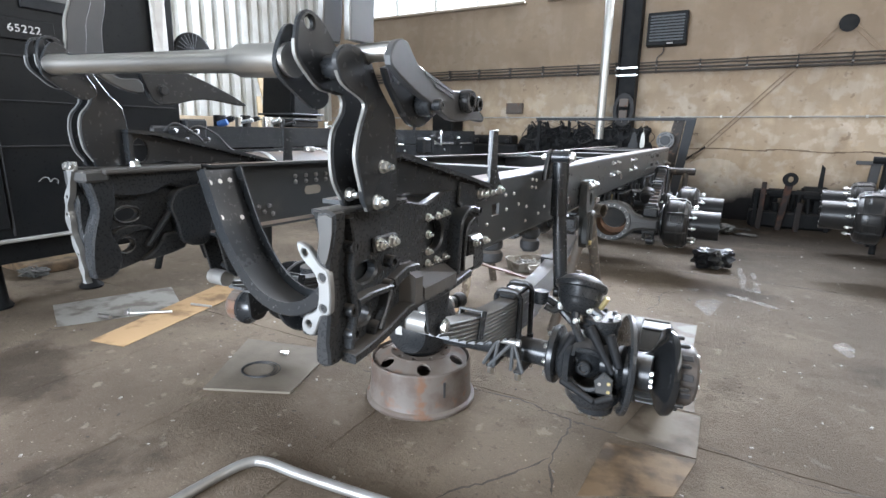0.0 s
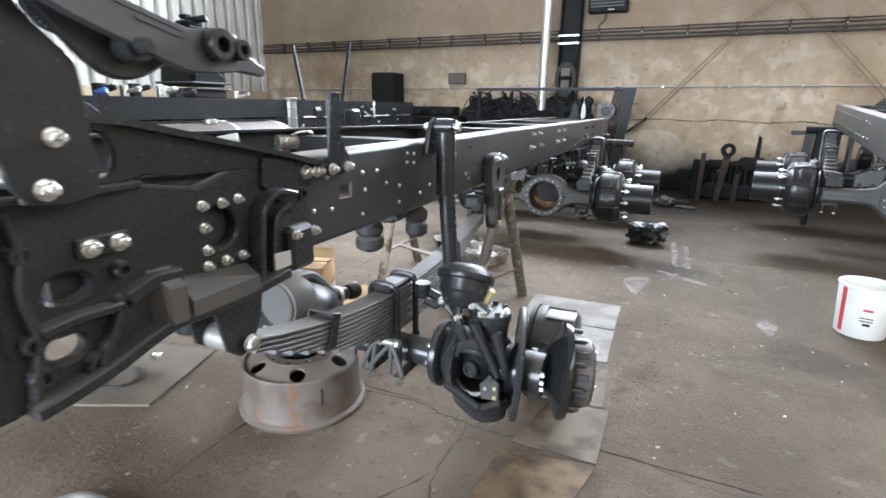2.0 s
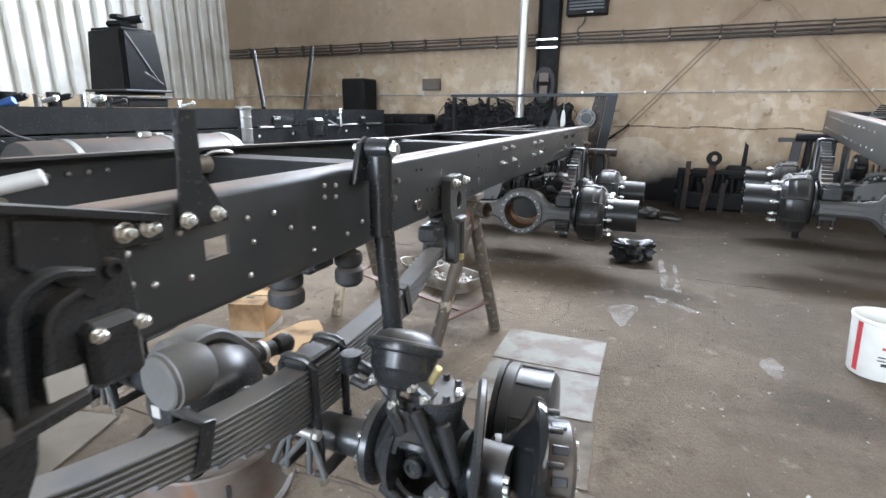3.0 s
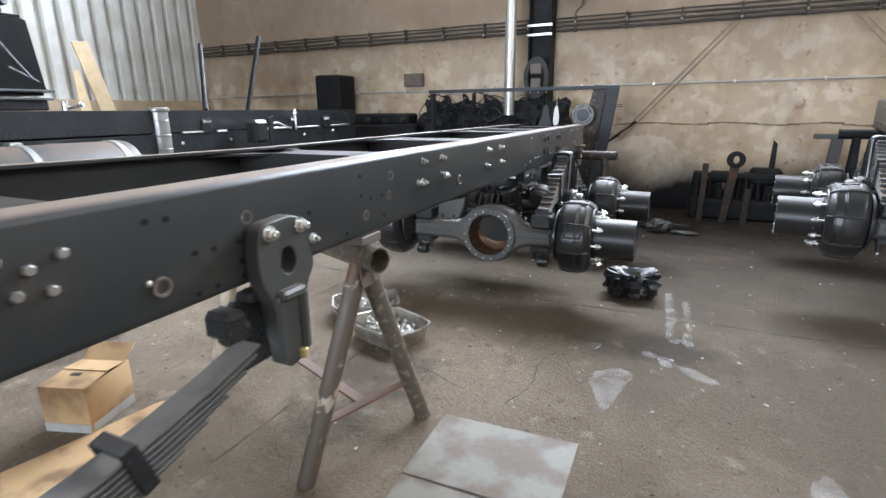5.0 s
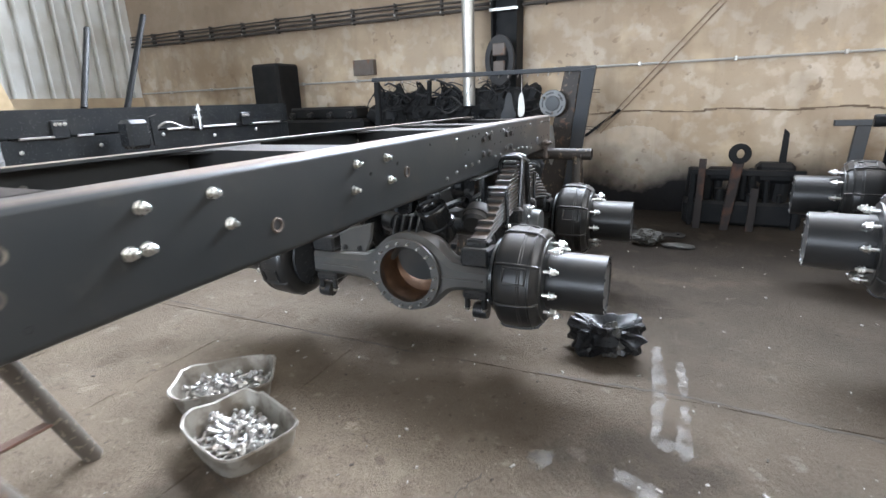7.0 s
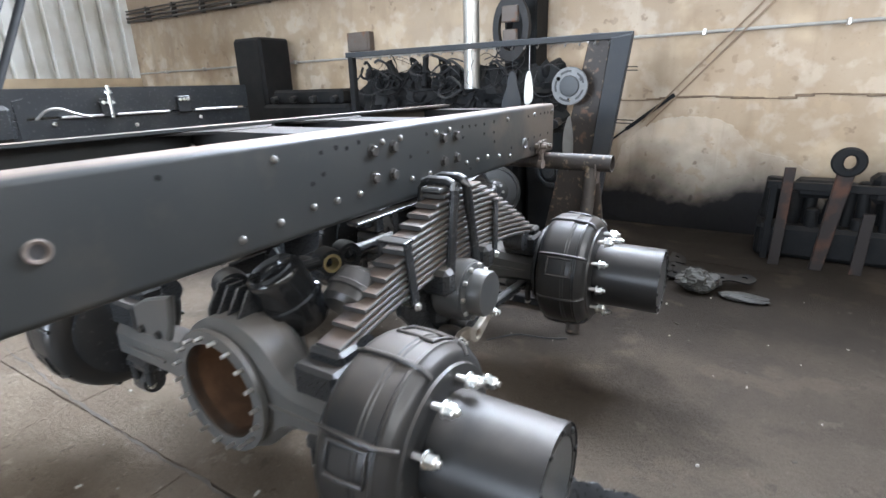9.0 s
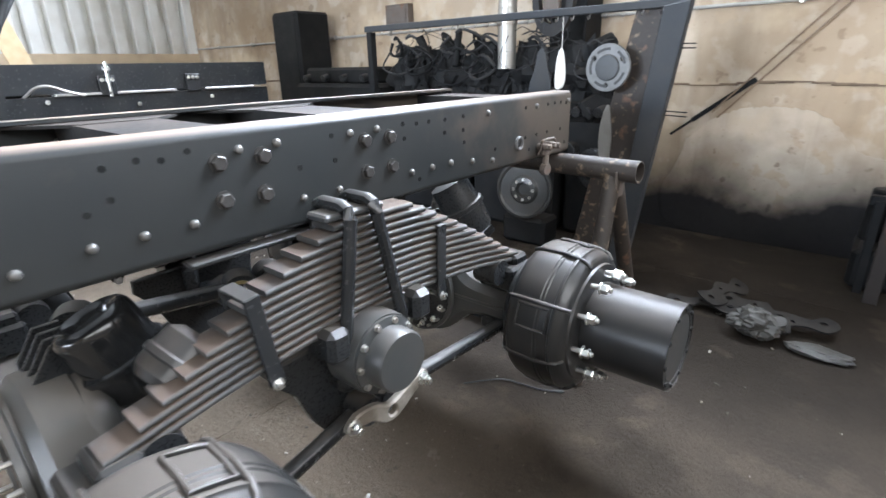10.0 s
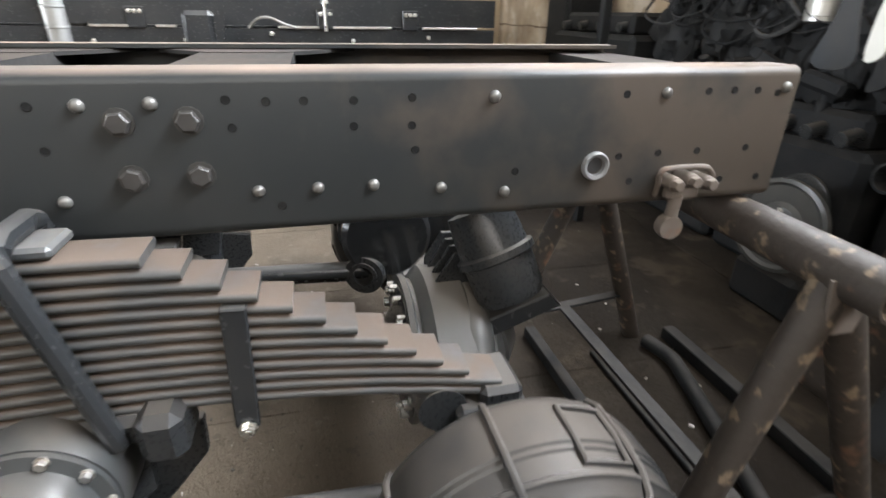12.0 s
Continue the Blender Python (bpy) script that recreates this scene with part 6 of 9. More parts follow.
        for dx, dy in ((-0.05, -0.05), (0.05, -0.05)):
            Shape().hexbolt((sx + dx, y + dy, z - 0.2), (0, 0, -1), 0.014, 0.012).ob("bolt", ZINC, so)
        Shape().lathe([(0.1, 0.2), (0.2, 0.235), (0.2, 0.25), (0.1, 0.262)], axis_matrix((xc + s * 0.39, y, z), (xc + s * 1.39, y, z)), 36).ob("brake_shield", BLACK, e)
        # brake chamber behind the shield
        ch = Shape().lathe([(0.02, 0), (0.07, 0.0), (0.085, 0.02), (0.085, 0.05), (0.092, 0.055), (0.092, 0.07), (0.085, 0.075), (0.08, 0.12), (0.05, 0.14)], axis_matrix((xc + s * 0.42, y + 0.16, z + 0.22), (xc + s * 0.42, y + 0.3, z + 0.32)), 28)
        if s > 0 and y < 7:
            ch.ob("brake_chamber", GLOSS, e)
    # upper housing with fins and reaction rod bracket
    Shape().lathe([(0.02, 0), (0.13, 0), (0.15, 0.03), (0.13, 0.11), (0.08, 0.15), (0.02, 0.16)], axis_matrix((-0.3, y + 0.06, z), (-0.3, y + 1, z + 0.25)), 32).ob("gear_case", GREYCAST, e)
    rb = Shape().plate([(-0.74, z + 0.07), (-0.56, z + 0.08), (-0.52, z + 0.16), (-0.5, z + 0.26), (-0.66, z + 0.22), (-0.74, z + 0.18)], 0.03, front_plane(y - 0.07), ch=0.008).ob("rod_bracket", HOUSING, e, "grey cast bracket bolted on the housing")
    for x_, z_ in ((-0.6, z + 0.1), (-0.7, z + 0.1)):
        Shape().hexbolt((x_, y - 0.1, z_), (0, -1, 0), 0.014, 0.012).ob("bolt", CAST, rb)
    for i in range(4):
        Shape().plate([(y - 0.02, z + 0.15), (y + 0.09, z + 0.15), (y + 0.09, z + 0.28), (y + 0.03, z + 0.28), (y - 0.02, z + 0.2)], 0.012, side_plane(-0.42 + i * 0.05), ch=0.003).ob("fin", CAST, rb)
    return e


AX1, AX2, AZ = 6.31, 7.76, 0.525
rear_axle(AX1, AZ, False)
rear_axle(AX2, AZ, True)

# balance beam: trunnion ends, saddle and reaction rods between the axles
trunnion = thing("bogie_trunnion", "black trunnion with a bolted round cap under the leaf spring", "trunnion")
for sx, s in ((0.0, 1), (-0.82, -1)):
    Shape().lathe([(0.02, -0.06), (0.122, -0.06), (0.122, 0.03), (0.118, 0.05), (0.114, 0.05), (0.114, 0.06), (0.092, 0.066), (0.09, 0.115), (0.084, 0.124), (0.02, 0.126)], axis_matrix((sx + s * 0.17, 6.985, 0.658), (sx + s * 1.17, 6.985, 0.658)), 40).ob("cap", GREYCAST, trunnion)
    for i in range(10):
        a = 2 * math.pi * i / 10
        Shape().hexbolt((sx + s * 0.23, 6.985 + 0.103 * math.cos(a), 0.658 + 0.103 * math.sin(a)), (s, 0, 0), 0.0095, 0.009).ob("bolt", STEEL, trunnion)
    Shape().box((sx + s * 0.11, 7.03, 0.735), (0.13, 0.34, 0.06), 0.014).ob("saddle", CAST, trunnion)
    for y in (6.85, 7.17):
        Shape().box((sx + s * 0.15, y, 0.735), (0.12, 0.075, 0.1), 0.018).ob("saddle_ear", CAST, trunnion)
    Shape().box((sx + s * 0.06, 7.0, 0.6), (0.14, 0.2, 0.2), 0.03).ob("trunnion_body", CAST, trunnion)
    Shape().plate(smooth_loop([(6.72, 0.68), (7.2, 0.66), (7.12, 0.48), (7.02, 0.4), (6.9, 0.37), (6.83, 0.44), (6.78, 0.56)], 2), 0.03, side_plane(sx + s * 0.06 - 0.015), ch=0.005).ob("web_plate", CAST, trunnion)
    Shape().plate([(6.92, 1.02), (7.2, 1.02), (7.12, 0.65), (6.9, 0.65)], 0.03, side_plane(sx - s * 0.08 - 0.015), ch=0.005).ob("web_plate", CAST, trunnion)
Shape().cyl((-0.8, 6.99, 0.6), (0.0, 6.99, 0.6), 0.06).ob("cross_tube", CAST, trunnion)
for x in (0.13, -0.93):
    for ya, za, yb, zb in ((6.96, 0.45, 6.3, 0.3), (7.05, 0.45, 7.78, 0.41)):
        rod = thing("reaction_rod", "black reaction rod under the leaf spring", "reaction rod", "reaction rods")
        Shape().cyl((x, ya, za), (x, yb, zb), 0.026).ob("rod", BLACK, rod)
        for y, z in ((ya, za), (yb, zb)):
            Shape().lathe([(0.02, -0.04), (0.045, -0.04), (0.048, 0), (0.045, 0.04), (0.02, 0.04)], axis_matrix((x, y, z), (x + 1, y, z)), 20).ob("eye", CAST, rod)
yk = Shape().plate(smooth_loop([(6.81, 0.505), (6.85, 0.54), (6.92, 0.535), (6.96, 0.512), (7.0, 0.515), (7.05, 0.535), (7.11, 0.55), (7.135, 0.525), (7.07, 0.49), (7.0, 0.452), (6.95, 0.455), (6.9, 0.49), (6.85, 0.495)], 3), 0.026, side_plane(0.222), holes=[(6.978, 0.483, 0.017)], ch=0.005).ob("clevis", ALU, trunnion, "bright forged steel clevis with bolts")
for y, z in ((6.83, 0.517), (7.105, 0.527)):
    Shape().hexbolt((0.248, y, z), (1, 0, 0), 0.017, 0.016, shank=0.012).ob("bolt", ZINC, yk)
for xa, ya, za, xb, yb, zb in ((-0.5, 6.95, 0.68, -0.5, 6.45, 0.74), (-0.5, 7.07, 0.68, -0.5, 7.58, 0.66)):
    rod = thing("reaction_rod", "black upper reaction rod between frame and axle", "reaction rod", "upper reaction rods")
    Shape().cyl((xa, ya, za), (xb, yb, zb), 0.028).ob("rod", BLACK, rod)
    for p in ((xa, ya, za), (xb, yb, zb)):
        Shape().lathe([(0.042, -0.045), (0.06, -0.045), (0.064, 0), (0.06, 0.045), (0.042, 0.045), (0.042, -0.045)], axis_matrix(p, (p[0] + 1, p[1] - 0.4, p[2])), 22, close=False).ob("eye", CAST, rod)
        Shape().lathe([(0.031, -0.05), (0.043, -0.05), (0.043, 0.05), (0.031, 0.05), (0.031, -0.05)], axis_matrix(p, (p[0] + 1, p[1] - 0.4, p[2])), 18, close=False).ob("bushing", BRASS if p[1] == 6.95 else CAST, rod)
# large black air canister over the first axle and grey one behind
can = thing("air_canister", "shiny black brake accumulator beside the axle", "brake accumulator")
Shape().lathe([(0.03, 0.0), (0.09, 0.01), (0.1, 0.03), (0.1, 0.1), (0.108, 0.105), (0.108, 0.125), (0.1, 0.13), (0.1, 0.215), (0.098, 0.232), (0.09, 0.246), (0.078, 0.252), (0.067, 0.247), (0.06, 0.236), (0.055, 0.226), (0.01, 0.224)], axis_matrix((-0.2, 6.52, 0.63), (-0.25, 6.4, 0.92)), 32).ob("body", ENAMEL, can)
Shape().lathe([(0.102, 0.105), (0.112, 0.108), (0.112, 0.122), (0.102, 0.125)], axis_matrix((-0.2, 6.52, 0.63), (-0.25, 6.4, 0.92)), 32, close=False).ob("clamp_ring", ENAMEL, can)
can2 = thing("air_canister", "matt black brake accumulator behind the second axle", "brake accumulator")
Shape().lathe([(0.03, 0.0), (0.08, 0.01), (0.09, 0.03), (0.092, 0.12), (0.1, 0.125), (0.1, 0.145), (0.092, 0.15), (0.085, 0.26), (0.02, 0.27)], axis_matrix((-0.16, 7.93, 0.7), (-0.28, 7.83, 0.98)), 32).ob("body", CAST, can2)
Shape().lathe([(0.093, 0.122), (0.104, 0.126), (0.104, 0.144), (0.093, 0.148)], axis_matrix((-0.16, 7.93, 0.7), (-0.28, 7.83, 0.98)), 32, close=False).ob("clamp_ring", CAST, can2)
Shape().plate([(7.85, 0.6), (8.06, 0.68), (8.02, 0.72), (7.85, 0.66)], 0.1, side_plane(-0.24), ch=0.004).ob("bracket", BLACK, can2)
rp = Shape().box((-0.02, 6.9, 0.99), (0.05, 0.6, 0.012), 0.003).box((-0.02, 7.17, 0.93), (0.05, 0.012, 0.12), 0.003)
rp.ob("rebound_stop", BLACK, chassis, "narrow black strap under the rail")

# ---- front axle ----
fax = thing("front_axle", "black steered front axle resting on a wheel rim", "axle")
FY, FZ = 2.58, 0.405
Shape().lathe([(0.06, -0.5), (0.062, -0.2), (0.062, 0.0), (0.064, 0.24), (0.078, 0.25), (0.115, 0.27), (0.13, 0.3)], axis_matrix((0, FY - 0.06, FZ), (1, FY - 0.06, FZ)), 28).ob("axle_tube", CAST, fax)
Shape().lathe([(0.05, -0.2), (0.12, -0.17), (0.17, -0.08), (0.185, 0.0), (0.17, 0.08), (0.12, 0.17), (0.05, 0.2)], axis_matrix((-0.56, FY - 0.06, FZ + 0.02), (-0.56, FY - 1, FZ + 0.02)), 36).cyl((-0.56, FY - 0.06, FZ), (-0.02, FY - 0.06, FZ), 0.08, 0.05).cyl((-1.1, FY - 0.06, FZ), (-0.56, FY - 0.06, FZ), 0.05, 0.08).ob("differential", CAST, fax)
Shape().box((-0.585, FY - 0.262, FZ + 0.035), (0.042, 0.004, 0.048), 0.001).ob("tag", SILVER, fax, "small white maker's tag")
cg = Shape().lathe([(0.02, 0.0), (0.088, 0.0), (0.095, 0.006), (0.097, 0.02), (0.104, 0.024), (0.106, 0.07), (0.1, 0.13), (0.08, 0.17), (0.04, 0.19)], axis_matrix((-0.47, 2.258, 0.605), (-0.42, 2.8, 0.6)), 40)
cgo = cg.ob("gear_case", CASE, fax, "dusty grey gear case with a flat round cover")
strap_mid = smooth_line([(-0.6, 2.42, 0.6), (-0.6, 2.47, 0.63), (-0.6, 2.545, 0.638), (-0.6, 2.63, 0.61), (-0.6, 2.75, 0.49), (-0.6, 2.86, 0.335)], 5)
mats = []
for i, q in enumerate(strap_mid):
    d = (strap_mid[min(i + 1, len(strap_mid) - 1)] - strap_mid[max(i - 1, 0)]).normalized()
    n_ = Vector((1, 0, 0)).cross(d)
    mats.append(Matrix(((1, d.x, n_.x, q.x), (0, d.y, n_.y, q.y), (0, d.z, n_.z, q.z), (0, 0, 0, 1))))
Shape().lathe([(0.03, 0.0), (0.12, 0.01), (0.135, 0.03), (0.135, 0.07), (0.1, 0.1)], axis_matrix((-0.57, 2.36, 0.55), (-0.5, 2.9, 0.54)), 40).ob("case_flange", CASE, cgo)
Shape().sweep([(-0.06, -0.022), (0.05, -0.022), (0.06, -0.012), (0.06, 0.012), (0.05, 0.022), (-0.06, 0.022)], mats).ob("strap", CASE, cgo, "dusty curved cast strap")
Shape().cyl((-0.6, 2.72, 0.44), (-0.58, 2.84, 0.435), 0.05).cyl((-0.58, 2.84, 0.435), (-0.57, 2.9, 0.43), 0.038).lathe([(0.02, -0.05), (0.042, -0.035), (0.052, 0.0), (0.046, 0.03), (0.03, 0.048), (0.01, 0.05)], axis_matrix((-0.56, 2.95, 0.43), (-0.5, 3.4, 0.41)), 24).ob("drive_joint", CAST, cgo)
Shape().cyl((-0.583, 2.82, 0.436), (-0.58, 2.845, 0.435), 0.054).ob("seal_ring", STEEL, cgo)
KX = 0.4


def open_shell(c, prof, seg=40, wall=0.016, window=(0.0, 0.105, 0.092)):
    """A round casting about the x axis through c with a window on the side towards the camera's path."""
    x0, wx, wz = window
    sh = Shape()
    for grow, flip in ((0.0, False), (-wall, True)):
        verts, faces = [], []
        for r, x in prof:
            for i in range(seg):
                a = 2 * math.pi * i / seg
                verts.append((c[0] + x, c[1] + (r + grow) * math.cos(a), c[2] + (r + grow) * math.sin(a)))
        for j_ in range(len(prof) - 1):
            for i in range(seg):
                q = [j_ * seg + i, j_ * seg + (i + 1) % seg, (j_ + 1) * seg + (i + 1) % seg, (j_ + 1) * seg + i]
                m_ = sum((Vector(verts[k]) for k in q), Vector()) / 4 - Vector(c)
                if m_.y < 0 and ((m_.x - x0) / wx) ** 2 + (m_.z / wz) ** 2 < 1:
                    continue
                faces.append(tuple(q))
        sh.add(verts, faces)
    return sh


KC = (KX - 0.03, FY - 0.03, FZ)
prof = [(0.1, -0.16)] + [(0.148 * math.sin(a) ** 0.7 + 0.005, -(0.17 if math.cos(a) > 0 else 0.13) * math.cos(a)) for a in (math.pi * (0.16 + 0.68 * i / 14) for i in range(15))] + [(0.095, 0.13)]
kno = open_shell(KC, prof).ob("steering_knuckle", CAST, fax, "black cast steering knuckle with an open window")
Shape().lathe([(0.07, -0.192), (0.138, -0.188), (0.144, -0.18), (0.144, -0.158), (0.13, -0.15), (0.07, -0.15)], axis_matrix(KC, (KC[0] + 1, KC[1], KC[2])), 36).ob("flange", CAST, kno)
rimw = Shape().tube([(KC[0] + 0.108 * math.cos(a), KC[1] - 0.142 + 0.075 * abs(math.cos(a)) ** 2 + 0.03 * abs(math.sin(a)) ** 2, KC[2] + 0.096 * math.sin(a)) for a in (2 * math.pi * i / 28 for i in range(29))], 0.014, 6)
rimw.ob("window_rim", CAST, kno)
for s in (-1, 1):
    Shape().cyl((KX, FY - 0.03, FZ + s * 0.12), (KX, FY - 0.03, FZ + s * 0.2), 0.075, 0.082).cyl((KX, FY - 0.03, FZ + s * 0.2), (KX, FY - 0.03, FZ + s * 0.235), 0.088).ob("kingpin_boss", CAST, kno)
Shape().lathe([(0.05, 0.0), (0.1, 0.01), (0.105, 0.03), (0.085, 0.05), (0.085, 0.16), (0.05, 0.16)], axis_matrix((KX + 0.08, FY - 0.03, FZ), (KX + 1, FY - 0.03, FZ)), 32).ob("spindle_base", CAST, kno)
fork = Shape().cyl((KC[0] - 0.12, KC[1], KC[2]), (KC[0] + 0.12, KC[1], KC[2]), 0.04).lathe([(0.02, -0.05), (0.07, -0.045), (0.078, -0.02), (0.078, 0.02), (0.06, 0.05), (0.02, 0.05)], axis_matrix((KC[0] - 0.02, KC[1], KC[2]), (KC[0] - 0.4, KC[1] - 0.9, KC[2])), 28)
fork.ob("joint_fork", CAST, kno)
Shape().lathe([(0.012, 0), (0.026, 0), (0.034, 0.006), (0.034, 0.03), (0.028, 0.036), (0.02, 0.036), (0.016, 0.026), (0.012, 0.026)], axis_matrix((KC[0] - 0.012, KC[1] - 0.06, KC[2] - 0.005), (KC[0] - 0.1, KC[1] - 1, KC[2])), 24).ob("joint_cross", CAST, kno)
for a0, a1, r0, r1 in (((KX - 0.03, FY - 0.13, FZ + 0.21), (KX + 0.1, FY - 0.19, FZ + 0.03), 0.03, 0.016), ((KX - 0.1, FY - 0.11, FZ + 0.15), (KX - 0.16, FY - 0.13, FZ + 0.02), 0.028, 0.02), ((KX + 0.06, FY - 0.13, FZ + 0.19), (KX + 0.12, FY - 0.16, FZ + 0.05), 0.03, 0.022), ((KX - 0.14, FY - 0.15, FZ - 0.07), (KX + 0.03, FY - 0.185, FZ - 0.125), 0.024, 0.02), ((KX + 0.03, FY - 0.185, FZ - 0.125), (KX + 0.11, FY - 0.17, FZ - 0.08), 0.02, 0.022)):
    Shape().cyl(a0, a1, r0 * 0.8, r1 * 0.8, 14, 0.006).ob("web", DARK, kno)
Shape().plate([(KX + 0.03, FZ - 0.08), (KX + 0.1, FZ - 0.075), (KX + 0.1, FZ + 0.0), (KX + 0.06, FZ + 0.03), (KX + 0.02, FZ - 0.02)], 0.02, front_plane(FY - 0.165), ch=0.005).ob("stop_plate", GREYCAST, kno)
Shape().lathe([(0.05, -0.14), (0.1, -0.13), (0.125, -0.1), (0.13, -0.06), (0.118, -0.058), (0.11, -0.09), (0.05, -0.115)], Matrix.Translation((KX - 0.01, FY - 0.05, FZ - 0.06)), 36, close=False).ob("lower_bowl", CAST, kno)
Shape().tube([(KX - 0.01 + 0.122 * math.cos(a), FY - 0.05 + 0.122 * math.sin(a), FZ - 0.117) for a in (math.pi * (1.1 + 0.8 * i / 14) for i in range(15))], 0.006, 8).ob("bright_lip", STEEL, kno, "bare bright lip")
for dx, dz, mt in ((0.06, 0.01, STEELDULL), (0.085, -0.02, BRASS), (0.045, -0.03, STEEL), (0.085, -0.06, BRASS)):
    Shape().hexbolt((KX + dx, FY - 0.178, FZ + dz), (0, -1, 0), 0.009, 0.008).ob("bolt", mt, kno)
for i in range(10):
    a = 2 * math.pi * i / 10
    Shape().hexbolt((KX - 0.22, FY - 0.03 + 0.118 * math.cos(a), FZ + 0.118 * math.sin(a)), (-1, 0, 0), 0.012, 0.014).ob("bolt", ZINC, kno)
for i in range(8):
    a = 2 * math.pi * i / 8
    for s in (-1, 1):
        Shape().hexbolt((KX + 0.07 * math.cos(a), FY - 0.03 + 0.07 * math.sin(a), FZ + s * 0.235), (0, 0, s), 0.011, 0.014).ob("bolt", ZINC if s < 0 or i % 3 == 0 else CAST, kno)
Shape().lathe([(0.085, 0.105), (0.19, 0.108), (0.232, 0.1), (0.24, 0.11), (0.238, 0.125), (0.228, 0.13), (0.19, 0.124), (0.085, 0.125)], axis_matrix((KX, FY, FZ), (KX + 1, FY + 0.3, FZ - 0.07)), 44).ob("brake_shield", BLACK, fax)
Shape().lathe([(0.05, 0.16), (0.072, 0.17), (0.072, 0.29), (0.09, 0.3)], axis_matrix((KX, FY, FZ), (KX + 1, FY + 0.3, FZ - 0.07)), 30).ob("spindle", BLACK, fax)
Shape().lathe([(0.073, 0.19), (0.08, 0.215), (0.1, 0.24), (0.14, 0.262), (0.175, 0.276), (0.196, 0.284), (0.204, 0.292), (0.205, 0.305), (0.2, 0.318), (0.12, 0.325), (0.1, 0.33), (0.03, 0.335)], axis_matrix((KX, FY, FZ), (KX + 1, FY + 0.3, FZ - 0.07)), 44).ob("hub_flange", ENAMEL, fax, "glossy black flared wheel hub flange")
hubm = axis_matrix((KX, FY, FZ), (KX + 1, FY + 0.3, FZ - 0.07))
Shape().lathe([(0.03, 0.318), (0.14, 0.318), (0.143, 0.326), (0.14, 0.4), (0.13, 0.413), (0.1, 0.414), (0.09, 0.405), (0.03, 0.405)], hubm, 40).ob("hub_end", RIMDARK, fax, "brownish black hub end with oval slots")
for i in range(10):
    f = hubm @ pose(0, 0, 0, 0, 0, 36 * i)
    Shape().lathe([(0.01, 0.3), (0.01, 0.365), (0.008, 0.368)], f @ Matrix.Translation((0.165, 0, 0)), 8).ob("stud", CAST, fax)
    Shape().box((0.14, 0.0, 0.362), (0.012, 0.03, 0.05), 0.005, f @ pose(0, 0, 0, 0, 0, 18)).ob("slot", CABLE, fax)
    Shape().hexbolt((0, 0, 0), (0, 0, 1), 0.009, 0.008).ob("bolt", ZINC, fax).matrix_local = f @ Matrix.Translation((0.115, 0, 0.412))
for dz, dy in ((0.03, -0.09), (0.0, -0.095), (-0.03, -0.09)):
    Shape().cyl((KX + 0.19, FY + dy, FZ + dz), (KX + 0.25, FY + dy, FZ + dz), 0.009).hexbolt((KX + 0.24, FY + dy, FZ + dz), (1, 0, 0), 0.011, 0.012).ob("bolt", ZINC, fax)
# brake chamber standing on the knuckle
bc = Shape().lathe([(0.03, -0.06), (0.055, -0.056), (0.075, -0.04), (0.088, -0.012), (0.093, 0.0), (0.097, 0.004), (0.1, 0.035), (0.103, 0.05), (0.116, 0.055), (0.119, 0.062), (0.119, 0.078), (0.113, 0.086), (0.1, 0.088), (0.088, 0.105), (0.06, 0.118), (0.02, 0.122)], axis_matrix((0.3, 2.5, 0.71), (0.28, 2.98, 1.6)), 40)
bco = bc.ob("brake_chamber", CAST, fax, "domed black brake chamber with clamp ring")
Shape().tube([(0.3, 2.46, 0.69), (0.31, 2.42, 0.62), (0.34, 2.42, 0.55)], 0.02).tube([(0.26, 2.48, 0.7), (0.2, 2.45, 0.66), (0.16, 2.44, 0.68)], 0.018).tube([(0.36, 2.48, 0.69), (0.42, 2.47, 0.66)], 0.022).ob("bracket", CAST, bco)
for x, y, z in ((0.23, 2.46, 0.685), (0.36, 2.46, 0.69), (0.4, 2.46, 0.66), (0.31, 2.43, 0.64)):
    Shape().hexbolt((x, y, z), (0, -1, 0), 0.015, 0.014, shank=0.01).ob("bolt", ZINC, bco)
Shape().cyl((0.4, 2.5, 0.69), (0.43, 2.49, 0.75), 0.012).ob("fitting", BRASS, bco)
arm = Shape().tube([(0.13, 2.5, 0.7), (0.2, 2.52, 0.66), (0.28, 2.5, 0.6), (0.36, 2.48, 0.6)], 0.02)
arm.lathe([(0.012, -0.03), (0.034, -0.03), (0.036, 0), (0.034, 0.03), (0.012, 0.03)], axis_matrix((0.12, 2.5, 0.7), (0.12, 2.5, 1.7)), 18)
arm.ob("steering_arm", CAST, fax)
